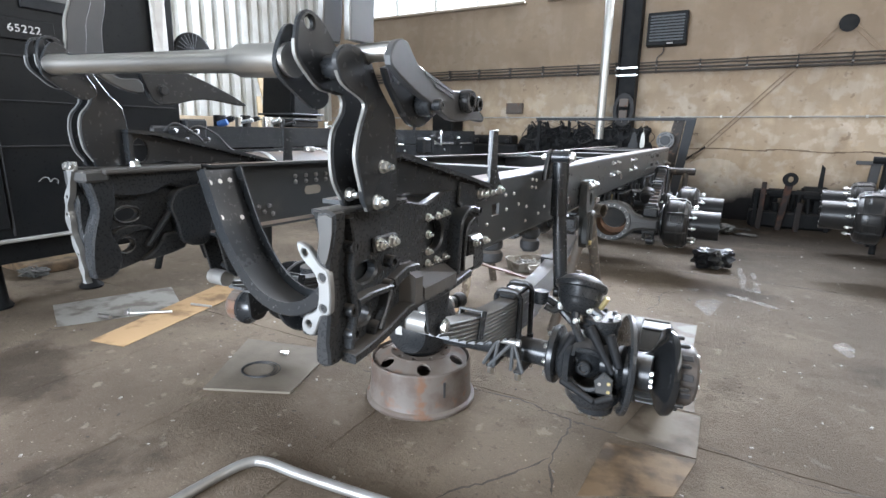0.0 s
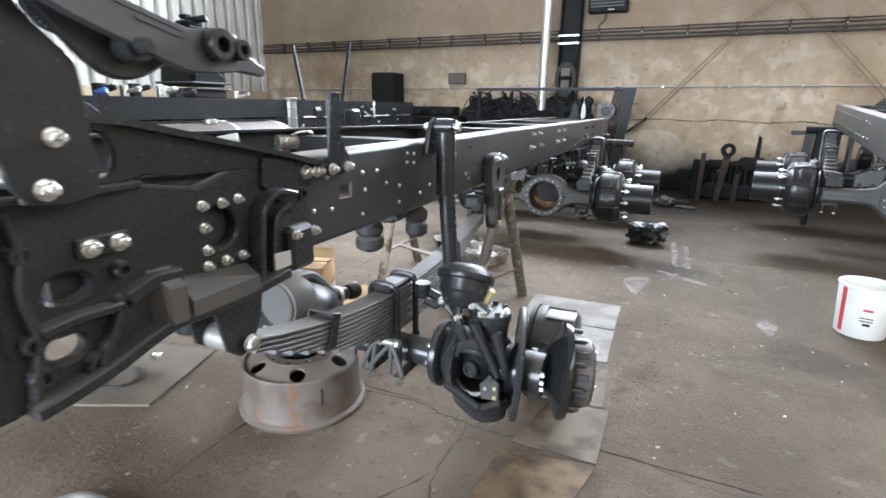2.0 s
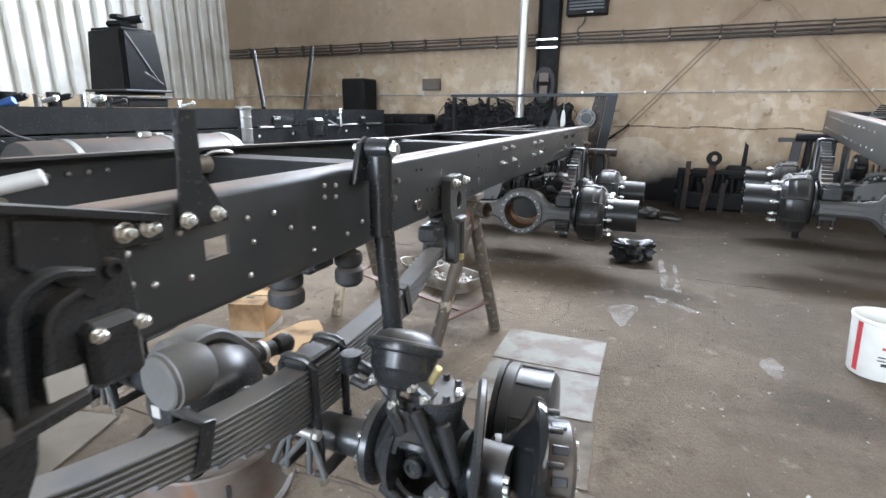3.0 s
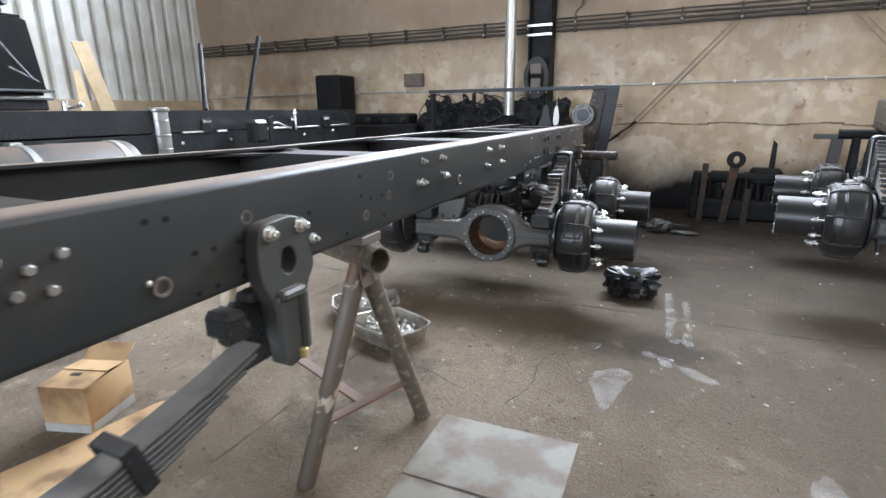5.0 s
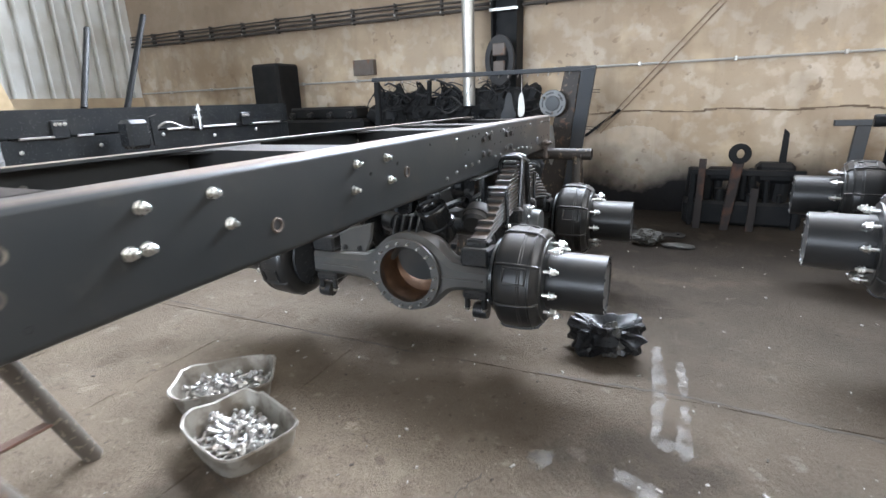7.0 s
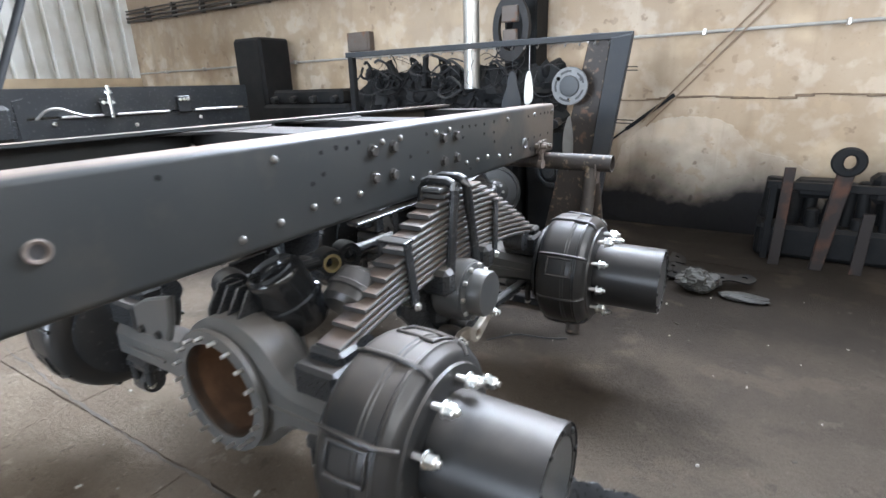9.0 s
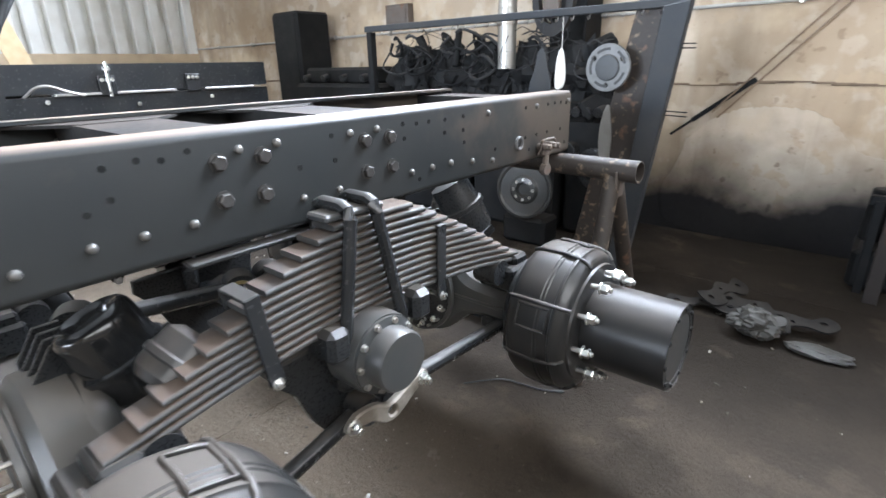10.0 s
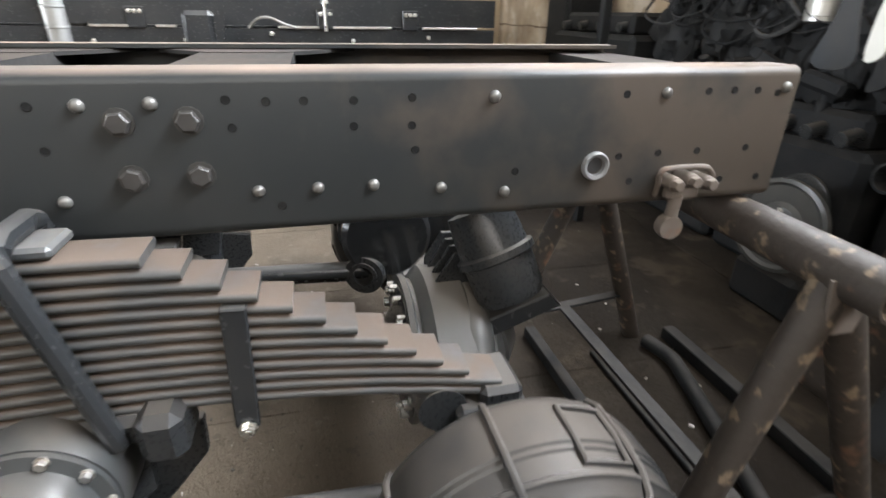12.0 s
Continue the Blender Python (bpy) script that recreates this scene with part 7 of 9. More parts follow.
# clamp plate with long bolts below the spring
for ox in (0.0, -0.99):
    Shape().box((ox - 0.085, 2.48, 0.335), (0.045, 0.2, 0.018), 0.006).ob("clamp_plate", CAST, fax)
    cpo = Shape().box((ox + 0.06, 2.48, 0.335), (0.045, 0.2, 0.018), 0.006).ob("clamp_plate", CAST, fax)
    for x in (-0.085, 0.06):
        for y in (2.4, 2.56):
            Shape().cyl((ox + x, y, 0.31), (ox + x, y, 0.48), 0.011, seg=10).ob("clamp_bolt", CAST, cpo)
            Shape().hexbolt((ox + x, y, 0.332), (0, 0, -1), 0.019, 0.036).ob("nut", ZINC, cpo)
    Shape().cyl((ox - 0.06, 2.38, 0.49), (ox + 0.05, 2.38, 0.49), 0.017).hexbolt((ox + 0.05, 2.38, 0.49), (1, 0, 0), 0.018, 0.02).ob("cross_bolt", PIPE, cpo)
    for a, b in (((-0.115, 0.345), (-0.045, 0.485)), ((-0.06, 0.345), (-0.04, 0.485)), ((-0.085, 0.345), (0.03, 0.485)), ((0.03, 0.345), (0.035, 0.485)), ((0.09, 0.345), (0.04, 0.485))):
        Shape().cyl((ox + a[0], 2.372, a[1]), (ox + b[0], 2.376, b[1]), 0.0095, seg=8).ob("strut", SPRING, cpo)
# far-side hub, seen between the frame parts
LX = -1.395
farm = axis_matrix((LX, FY, FZ), (LX - 1, FY + 0.15, FZ - 0.05))
Shape().lathe([(0.085, 0.105), (0.19, 0.108), (0.232, 0.1), (0.24, 0.11), (0.238, 0.125), (0.19, 0.124), (0.085, 0.125)], farm, 40).ob("brake_shield", BLACK, fax)
Shape().lathe([(0.073, 0.16), (0.08, 0.215), (0.1, 0.24), (0.14, 0.262), (0.175, 0.276), (0.204, 0.292), (0.205, 0.305), (0.2, 0.318), (0.12, 0.325), (0.03, 0.335)], farm, 40).ob("hub_flange", ENAMEL, fax, "glossy black flared wheel hub flange")
Shape().lathe([(0.03, 0.318), (0.14, 0.318), (0.143, 0.326), (0.14, 0.41), (0.13, 0.423), (0.1, 0.424), (0.03, 0.415)], farm, 36).ob("hub_end", RIMDARK, fax, "brownish black hub end with oval slots")
for i in range(10):
    f = farm @ pose(0, 0, 0, 0, 0, 36 * i)
    Shape().box((0.14, 0.0, 0.37), (0.012, 0.03, 0.05), 0.005, f @ pose(0, 0, 0, 0, 0, 18)).ob("slot", CABLE, fax)
    Shape().hexbolt((0, 0, 0), (0, 0, 1), 0.011, 0.01).ob("bolt", ZINC, fax).matrix_local = f @ Matrix.Translation((0.115, 0, 0.42))
    Shape().cyl((0, 0, 0), (0, 0, 0.07), 0.01, seg=8).ob("stud", STEELDULL, fax).matrix_local = f @ Matrix.Translation((0.165, 0, 0.3))
Shape().lathe([(0.05, -0.3), (0.1, -0.24), (0.14, -0.15), (0.152, -0.05), (0.14, 0.05), (0.1, 0.12), (0.075, 0.2)], axis_matrix((LX + 0.02, FY - 0.03, FZ), (LX - 1, FY - 0.03, FZ)), 32).ob("steering_knuckle", CAST, fax)
Shape().cyl((-1.2, FY - 0.06, FZ), (-1.05, FY - 0.06, FZ), 0.062).ob("axle_tube", CAST, fax)
for s in (-1, 1):
    Shape().cyl((LX, FY - 0.03, FZ + s * 0.12), (LX, FY - 0.03, FZ + s * 0.22), 0.08, 0.085).ob("kingpin_boss", CAST, fax)
# wheel rim on the floor that carries the axle
rim = thing("wheel_rim", "rusty steel truck wheel rim lying flat on the floor", "wheel rim")
Shape().lathe([(0.275, 0.005), (0.3, 0.0), (0.307, 0.006), (0.308, 0.02), (0.302, 0.028), (0.291, 0.034), (0.287, 0.05), (0.283, 0.1), (0.279, 0.2), (0.278, 0.232), (0.272, 0.24), (0.266, 0.21), (0.268, 0.1), (0.275, 0.03), (0.275, 0.005)], pose(-0.56, 2.5, 0), 64, close=False).ob("rim", RIM, rim)
disc = Shape()
bm_out = [(0.262 * math.cos(2 * math.pi * i / 48), 0.262 * math.sin(2 * math.pi * i / 48)) for i in range(48)]
disc.plate(bm_out, 0.012, holes=[(0, 0, 0.165)] + [(0.215 * math.cos(a), 0.215 * math.sin(a), 0.036) for a in (2 * math.pi * i / 6 + 0.1 for i in range(6))])
disc.v = [(x - 0.56, y + 2.5, z + 0.262 - 0.05 * max(0.0, (math.hypot(x, y) - 0.165) / 0.1)) for x, y, z in disc.v]
disc.ob("disc", RIM, rim)
Shape().plate([(0.172 * math.cos(2 * math.pi * i / 40), 0.172 * math.sin(2 * math.pi * i / 40)) for i in range(40)], 0.012, pose(-0.56, 2.5, 0.262), holes=[(0, 0, 0.11)] + [(0.142 * math.cos(a), 0.142 * math.sin(a), 0.011) for a in (2 * math.pi * i / 10 for i in range(10))], ch=0.003).ob("hub_plate", RIM, rim)
Shape().box((0.0, -0.281, 0.15), (0.013, 0.006, 0.085), 0.001, pose(-0.56, 2.5, 0, 0, 0, 58)).ob("slot", CABLE, rim, "narrow dark slot in the rim")
# spare brake drum that stands on the floor behind the hub
spare = thing("brake_drum", "loose black brake drum with grey finned shell on the floor", "brake drum")
sm = axis_matrix((0.46, 3.08, 0.236), (1.4, 3.14, 0.236))
Shape().lathe([(0.08, 0.0), (0.21, 0.0), (0.232, 0.015), (0.236, 0.04), (0.236, 0.06), (0.222, 0.062), (0.222, 0.2), (0.2, 0.215), (0.12, 0.22)], sm, 48).ob("shell", GREYCAST, spare)
Shape().lathe([(0.1, -0.012), (0.236, -0.012), (0.238, 0.01), (0.1, 0.005)], sm, 48).ob("flange", GLOSS, spare)
for i in range(10):
    Shape().box((0.225, 0, 0.13), (0.014, 0.012, 0.13), 0.004, sm @ pose(0, 0, 0, 0, 0, 36 * i)).ob("fin", GREYCAST, spare)

# ---- trestles under the chassis ----
def trestle(apex_r, feet_r, apex_l, feet_l, label, paint=STAND, flaked=None):
    e = thing("trestle", label, "trestle", "trestles")
    a, b = Vector(apex_r), Vector(apex_l)
    d = (a - b).normalized()
    Shape().pipe(b - d * 0.12, a + d * 0.12, 0.05, 0.006, 24).ob("top_tube", paint, e)
    legs = []
    for ap, feet in ((a, feet_r), (b, feet_l)):
        for f in feet:
            f = Vector((f[0], f[1], 0.0))
            Shape().pipe(f, ap, 0.038, 0.006, 20).ob("leg", flaked if flaked and f.y < ap.y and ap == b else CHIPPED if flaked and f.y < ap.y else paint, e)
            legs.append((f, ap))
    for i in (0, 2):
        p, q = legs[i][0].lerp(legs[i][1], 0.27), legs[i + 1][0].lerp(legs[i + 1][1], 0.27)
        m = axis_matrix(p, q)
        Shape().box((0, 0, (q - p).length / 2), (0.045, 0.012, (q - p).length), 0.002, m).ob("brace", OXIDE if flaked else DARK, e)
    p, q = legs[0][0].lerp(legs[1][0], 0.45).lerp(a, 0.27), legs[2][0].lerp(legs[3][0], 0.45).lerp(b, 0.27)
    Shape().box((0, 0, (q - p).length / 2), (0.05, 0.012, (q - p).length), 0.002, axis_matrix(p, q)).ob("brace", OXIDE if flaked else DARK, e)
    for ap in (a, b):
        Shape().plate([(-0.06, 0), (0.06, 0), (0.035, -0.12), (-0.035, -0.12)], 0.008, Matrix.Translation(ap + d * 0.03) @ Matrix(((0, 0, 1, 0), (1, 0, 0, 0), (0, 1, 0, 0), (0, 0, 0, 1)))).ob("gusset", RUSTY, e)
    return e


trestle((-0.05, 4.07, 0.92), [(-0.2, 3.81), (0.01, 4.44)], (-1.15, 4.52, 0.92), [(-1.15, 4.2), (-1.15, 4.86)], "worn steel pipe trestle with flaking cream paint under the frame", flaked=FLAKED)
for x, y in ((-0.045, 4.07), (-0.8, 4.375)):
    pk = Shape().box((x, y, 0.99), (0.1, 0.13, 0.036), 0.004).ob("packing_block", RUSTY)
    tagged(pk, "rusty steel packing block between trestle and rail", "packing block", "packing blocks")
trestle((0.27, 8.4, 0.958), [(0.3, 8.08), (0.27, 8.86)], (-0.72, 8.44, 0.958), [(-0.75, 8.06), (-0.86, 8.85)], "rusted pipe trestle under the rear of the frame, coloured dark for shade", SHADED)

# ---- loose things on the floor ----
def heap_of_bolts(c, rx, ry, n, seed):
    rnd = random.Random(seed)
    sh = Shape()
    for _ in range(n):
        a, r = rnd.uniform(0, 6.28), rnd.uniform(0, 1) ** 0.5
        p = Vector((c[0] + rx * r * math.cos(a), c[1] + ry * r * math.sin(a), c[2] + rnd.uniform(0.0, 0.05) * (1.2 - r)))
        d = Vector((rnd.uniform(-1, 1), rnd.uniform(-1, 1), rnd.uniform(-0.4, 0.6))).normalized()
        q = p + d * rnd.uniform(0.04, 0.08)
        sh.cyl(p, q, 0.007, seg=6, ch=0.001)
        sh.hexbolt(q, d, 0.014, 0.012, washer=False)
    return sh


def tray(c, w, d, turn, seed, label):
    e = thing("tray", label, "tray", "trays of bolts")
    m = pose(c[0], c[1], 0.0, 0, 0, turn)
    prof = [(0.0, 0.004), (0.86, 0.004), (0.9, 0.012), (1.0, 0.105), (1.05, 0.11), (1.06, 0.1), (1.02, 0.098), (0.92, 0.0), (0.0, 0.0)]
    verts, faces, seg = [], [], 28
    for r, z in prof:
        for i in range(seg):
            a = 2 * math.pi * i / seg
            cx, cy = math.copysign(abs(math.cos(a)) ** 0.45, math.cos(a)), math.copysign(abs(math.sin(a)) ** 0.45, math.sin(a))
            dent = 0.02 * noise.noise(Vector((a * 1.3, seed, 0))) + 0.012 * noise.noise(Vector((a * 3.1, seed, 4)))
            verts.append((cx * r * w / 2 * (1 + (dent * 3 if z > 0.05 else 0)), cy * r * d / 2, z + 0.0015 + (dent if z > 0.05 else 0)))
    for j in range(len(prof) - 1):
        for i in range(seg):
            a, b = j * seg + i, j * seg + (i + 1) % seg
            faces.append((a, b, b + seg, a + seg))
    Shape().add(verts, faces, m).ob("pan", ALU, e)
    h = heap_of_bolts((0, 0, 0.025), w * 0.36, d * 0.33, 120, seed)
    hp = Shape().add(h.v, h.f, m).ob("bolt_heap", STEEL)
    tagged(hp, "heap of zinc plated bolts lying in the tray", "bolts", "heaps of bolts", "stuff")


tray((-0.61, 5.18), 0.47, 0.37, -17, 3, "dented aluminium tray filled with zinc bolts")
tray((-0.99, 5.46), 0.47, 0.36, 40, 5, "second aluminium tray filled with zinc bolts")

bucket = thing("bucket", "white plastic paint bucket with red stripe and stains", "bucket")
Shape().lathe([(0.0, 0.003), (0.135, 0.003), (0.14, 0.01), (0.162, 0.33), (0.168, 0.335), (0.168, 0.35), (0.16, 0.352), (0.154, 0.335), (0.132, 0.02), (0.0, 0.015)], pose(2.25, 4.76, 0), 44).ob("body", WHITE, bucket)
for ang, w, z0, z1, mt in ((208, 0.03, 0.03, 0.33, RED), (262, 0.05, 0.2, 0.215, RED), (262, 0.07, 0.15, 0.156, CABLE), (262, 0.07, 0.13, 0.136, CABLE), (264, 0.04, 0.1, 0.118, CABLE)):
    r = 0.139 + 0.0235 * (z0 + z1) / 2 / 0.33
    tilt = math.degrees(math.atan(0.022 / 0.32))
    Shape().box((0, 0, 0), (0.003, w, (z1 - z0)), 0, pose(2.25, 4.76, (z0 + z1) / 2, 0, 0, ang) @ pose(r + 0.0008, 0, 0, 0, tilt, 0)).ob("print", mt, bucket)

card_box = thing("cardboard_box", "open brown cardboard box on the floor under the frame", "cardboard box")
bm_ = pose(-1.507, 3.77, 0.0, 0, 0, 18.4) @ Matrix.Diagonal((0.71, 1.1, 1.07, 1))
for c, s in (((0, -0.13, 0.11), (0.34, 0.006, 0.22)), ((0, 0.13, 0.11), (0.34, 0.006, 0.22)), ((-0.17, 0, 0.11), (0.006, 0.254, 0.22)), ((0.17, 0, 0.11), (0.006, 0.254, 0.22)), ((0, 0, 0.006), (0.33, 0.25, 0.006))):
    Shape().box(c, s, 0.001, bm_).ob("side", CARD, card_box)
for c, s, rx, ry in (((0, -0.065, 0.222), (0.33, 0.127, 0.005), 4, 0), ((0, 0.064, 0.226), (0.33, 0.127, 0.005), -5, 0), ((0, 0.15, 0.25), (0.33, 0.1, 0.005), 35, 0)):
    Shape().box((0, 0, 0), s, 0.001, bm_ @ pose(*c, rx, ry, 0)).ob("flap", CARD, card_box)
Shape().box((0.0, -0.1345, 0.022), (0.335, 0.002, 0.042), 0, bm_).ob("label_strip", SILVER, card_box, "pale printed strip")
Shape().box((0.1745, 0.0, 0.022), (0.002, 0.25, 0.042), 0, bm_).ob("label_strip", SILVER, card_box, "pale printed strip")
Shape().box((-0.02, -0.03, 0.229), (0.07, 0.02, 0.002), 0, bm_).ob("print", CABLE, card_box)


def sheet(name, pts, mat, label, cat, z=0.003, thick=0.004, group=""):
    o = Shape().plate(pts, thick, Matrix.Translation((0, 0, z)), ch=0.001).ob(name, mat)
    return tagged(o, label, cat, group)


sheet("cardboard_sheet", [(-1.0, 3.84), (-1.06, 3.69), (-1.0, 3.5), (-1.04, 3.33), (-1.1, 3.05), (-1.12, 2.82), (-1.29, 2.83), (-1.4, 3.05), (-1.5, 3.1), (-1.43, 3.29), (-1.37, 3.55), (-1.32, 3.86), (-1.3, 3.98), (-1.21, 4.06), (-1.08, 3.94)], CARD, "flattened brown cardboard lying under the frame", "cardboard")
sheet("cardboard_sheet", [(-2.62, 1.98), (-2.92, 1.92), (-3.32, 3.28), (-2.92, 3.22)], CARD, "long strip of brown cardboard on the floor", "cardboard")
sheet("sheet_metal", [(-3.39, 1.93), (-3.96, 2.15), (-3.62, 2.98), (-2.97, 2.66)], SHEET, "pale sheet metal offcut lying on the floor", "metal sheet", 0.002, 0.003)
sheet("steel_plate", [(-1.64, 1.88), (-1.18, 2.1), (-1.36, 2.66), (-2.0, 2.5)], PLATE, "dull steel plate lying on the concrete floor", "steel plate", 0.002, 0.014)
wire = Shape()
for k_ in range(3):
    wire.tube([(-1.55 + (0.1 + 0.012 * k_) * math.cos(a) + 0.01 * k_, 2.2 + (0.085 + 0.01 * k_) * math.sin(a), 0.018 + 0.004 * k_) for a in (2 * math.pi * i / 28 for i in range(29))], 0.0025, 6)
tagged(wire.ob("wire_coil", CABLE), "thin wire coil lying on the steel plate", "wire")
tagged(Shape().tube([(-1.62, 2.45, 0.024), (-1.58, 2.47, 0.026), (-1.56, 2.44, 0.024)], 0.008, 8).tube([(-1.6, 2.45, 0.032), (-1.57, 2.43, 0.024)], 0.007, 8).ob("fitting", ZINC), "small bright hose fitting on the steel plate", "fitting")
bent = Shape().tube(smooth_line([(-0.93, 1.1, 0.024), (-0.9, 1.4, 0.024), (-0.87, 1.53, 0.024), (-0.8, 1.585, 0.024), (-0.6, 1.6, 0.024), (-0.25, 1.64, 0.024), (0.0, 1.67, 0.024)], 5), 0.022, 14)
tagged(bent.ob("bent_pipe", PIPE), "bent bare steel pipe lying on the floor", "pipe")
for rod, r_ in ((Shape().cyl((-3.2, 2.35, 0.02), (-2.95, 2.55, 0.02), 0.012).hexbolt((-3.2, 2.35, 0.03), (-0.7, -0.6, 0), 0.026, 0.03), 0), (Shape().cyl((-3.35, 2.2, 0.024), (-3.22, 2.22, 0.024), 0.018), 1), (Shape().cyl((-3.0, 2.75, 0.016), (-2.8, 2.8, 0.016), 0.01), 2)):
    tagged(rod.ob("threaded_rod", STEEL), "loose threaded steel rod lying on the sheet metal", "rod", "loose rods")

# oily sheets under the hub and in front of the trestle
sheet("floor_sheet", [(0.12, 4.035), (0.76, 4.05), (0.755, 4.52), (0.11, 4.49)], PAPER, "grey oil-stained sheet laid on the floor", "sheet", 0.002, 0.003, "floor sheets")
sheet("floor_sheet", [(0.14, 3.52), (0.78, 3.56), (0.765, 4.035), (0.13, 4.02)], PAPER, "grey oil-stained sheet laid on the floor", "sheet", 0.002, 0.003, "floor sheets")
sheet("floor_sheet", [(0.42, 3.06), (0.83, 3.07), (0.8, 3.54), (0.3, 3.5)], STAINED, "grey oil-stained sheet laid on the floor", "sheet", 0.002, 0.003, "floor sheets")
sheet("floor_sheet", [(0.45, 2.1), (0.62, 2.2), (0.8, 2.3), (0.865, 2.6), (0.865, 2.62), (0.47, 2.55)], BOARD, "brown oil-soaked sheet with a torn edge", "sheet", 0.002, 0.003, "floor sheets")
sheet("floor_sheet", [(0.5, 2.63), (0.865, 2.63), (0.863, 3.05), (0.58, 3.04)], STAINED, "crumpled grey sheet corner beside the hub", "sheet", 0.002, 0.003, "floor sheets")


def crumpled(c, size, seed, mat, name, label, cat, fold=0.5, ring=0.0):
    """A crumpled film: a flattened, sharply folded lump that rests on the floor."""
    bm = bmesh.new()
    bmesh.ops.create_icosphere(bm, subdivisions=4, radius=1)
    off = Vector((seed * 7.3, seed * 3.1, seed))
    for v in bm.verts:
        p = v.co.copy()
        n_ = noise.noise(p * 1.7 + off) * 0.6 + noise.noise(p * 4.2 + off) * 0.35
        cell = noise.voronoi(p * 2.6 + off)[0]
        k_ = 1 + n_ * fold - (cell[1] - cell[0]) * fold * 0.6
        h = 1.0 - ring * max(0.0, 1 - (p.x ** 2 + p.y ** 2) * 1.3)
        v.co = Vector((p.x * k_ * size[0], p.y * k_ * size[1], max(-0.98, p.z * k_ * h) * size[2]))
    lo = min(v.co.z for v in bm.verts)
    o = Shape().take(bm, Matrix.Translation((c[0], c[1], 0.001 - lo))).ob(name, mat, angle=24)
    return tagged(o, label, cat)


crumpled((0.78, 6.62), (0.21, 0.14, 0.17), 5, BAG, "plastic_bag", "crumpled shiny black plastic bag on the floor", "plastic bag", 0.75, 0.75)
crumpled((0.8, 6.56), (0.09, 0.06, 0.1), 2, FOIL, "plastic_film", "piece of clear film tucked in the bag", "plastic film", 0.8)
crumpled((0.86, 9.08), (0.13, 0.1, 0.08), 3, FOIL, "plastic_film", "crumpled clear plastic film on the floor", "plastic film", 0.45)
crumpled((1.15, 9.05), (0.16, 0.07, 0.02), 4, FOIL, "plastic_film", "flat scrap of clear plastic film", "plastic film", 0.4)
crumpled((-5.1, 2.5), (0.16, 0.12, 0.05), 6, FOIL, "rag", "pale crumpled rag on the floor", "rag", 0.7)

# cut bracket plates and steel sections behind the second hub
for i, (x, y, tz, rx) in enumerate(((0.55, 9.25, 20, 6), (0.8, 9.35, -15, 12), (1.02, 9.22, 40, 8), (0.62, 9.42, 75, 20))):
    o = Shape().plate(smooth_loop([(-0.2, -0.05), (-0.08, -0.08), (-0.03, -0.02), (0.05, -0.03), (0.12, -0.09), (0.22, -0.04), (0.2, 0.05), (0.1, 0.03), (0.04, 0.08), (-0.08, 0.04), (-0.18, 0.07)], 3), 0.01, pose(x, y, 0.035 + 0.012 * i, rx, 0, tz), holes=[(-0.14, 0.0, 0.018), (0.15, -0.01, 0.018), (0.0, 0.02, 0.012)], ch=0.001).ob("bracket_plate", DARK)
    tagged(o, "flame-cut steel bracket plate with holes on the floor", "bracket plate", "bracket plates")
for y, x0, x1, w in ((8.36, -0.95, 0.12, 0.05), (8.58, -0.75, 0.1, 0.02), (9.0, -0.8, 0.4, 0.06)):
    tagged(Shape().box(((x0 + x1) / 2, y, w / 2 + 0.001), (x1 - x0, w, w), 0.004).ob("steel_bar", DARK), "dark steel section lying on the floor", "steel bar", "steel bars")
tagged(Shape().tube(smooth_line([(-0.75, 8.85, 0.035), (-0.62, 8.88, 0.035), (-0.5, 8.86, 0.035), (0.0, 8.72, 0.035), (0.3, 8.62, 0.035)], 5), 0.032, 14).ob("bent_pipe", DARK), "dark bent pipe lying on the floor", "pipe")
tagged(Shape().tube(smooth_line([(-0.1, 7.75, 0.006), (-0.02, 7.85, 0.006), (0.05, 7.9, 0.008), (0.2, 7.93, 0.006), (0.3, 7.98, 0.006)], 6), 0.004, 6).ob("cable", CABLE), "loose black cable end on the floor", "cable")

# scattered chips and crumbs
rnd = random.Random(11)
chips = Shape()
for _ in range(420):
    x, y, s = rnd.uniform(-3.5, 3.0), rnd.uniform(0.6, 9.3), rnd.uniform(0.003, 0.012)
    chips.box((0, 0, 0), (s * rnd.uniform(0.8, 2.4), s, s * 0.5), 0, pose(x, y, s * 0.3, 0, 0, rnd.uniform(0, 180)))
tagged(chips.ob("debris", STAINW), "pale chips and crumbs scattered on the floor", "debris", kind="stuff")
dark_chips = Shape()
for _ in range(380):
    x, y, s = rnd.uniform(-3.5, 3.0), rnd.uniform(0.6, 9.3), rnd.uniform(0.003, 0.01)
    dark_chips.box((0, 0, 0), (s * rnd.uniform(0.8, 2.4), s, s * 0.5), 0, pose(x, y, s * 0.3, 0, 0, rnd.uniform(0, 180)))
tagged(dark_chips.ob("debris", CRACK), "dark crumbs of dirt scattered on the floor", "debris", kind="stuff")

# pneumatic parts between the rails
vb = thing("air_valve", "small bright air valve with fittings inside the frame", "valve")
Shape().cyl((-0.95, 2.86, 1.24), (-0.92, 2.98, 1.235), 0.04).cyl((-0.93, 2.96, 1.23), (-0.9, 3.06, 1.22), 0.03).ob("body", ALU, vb)
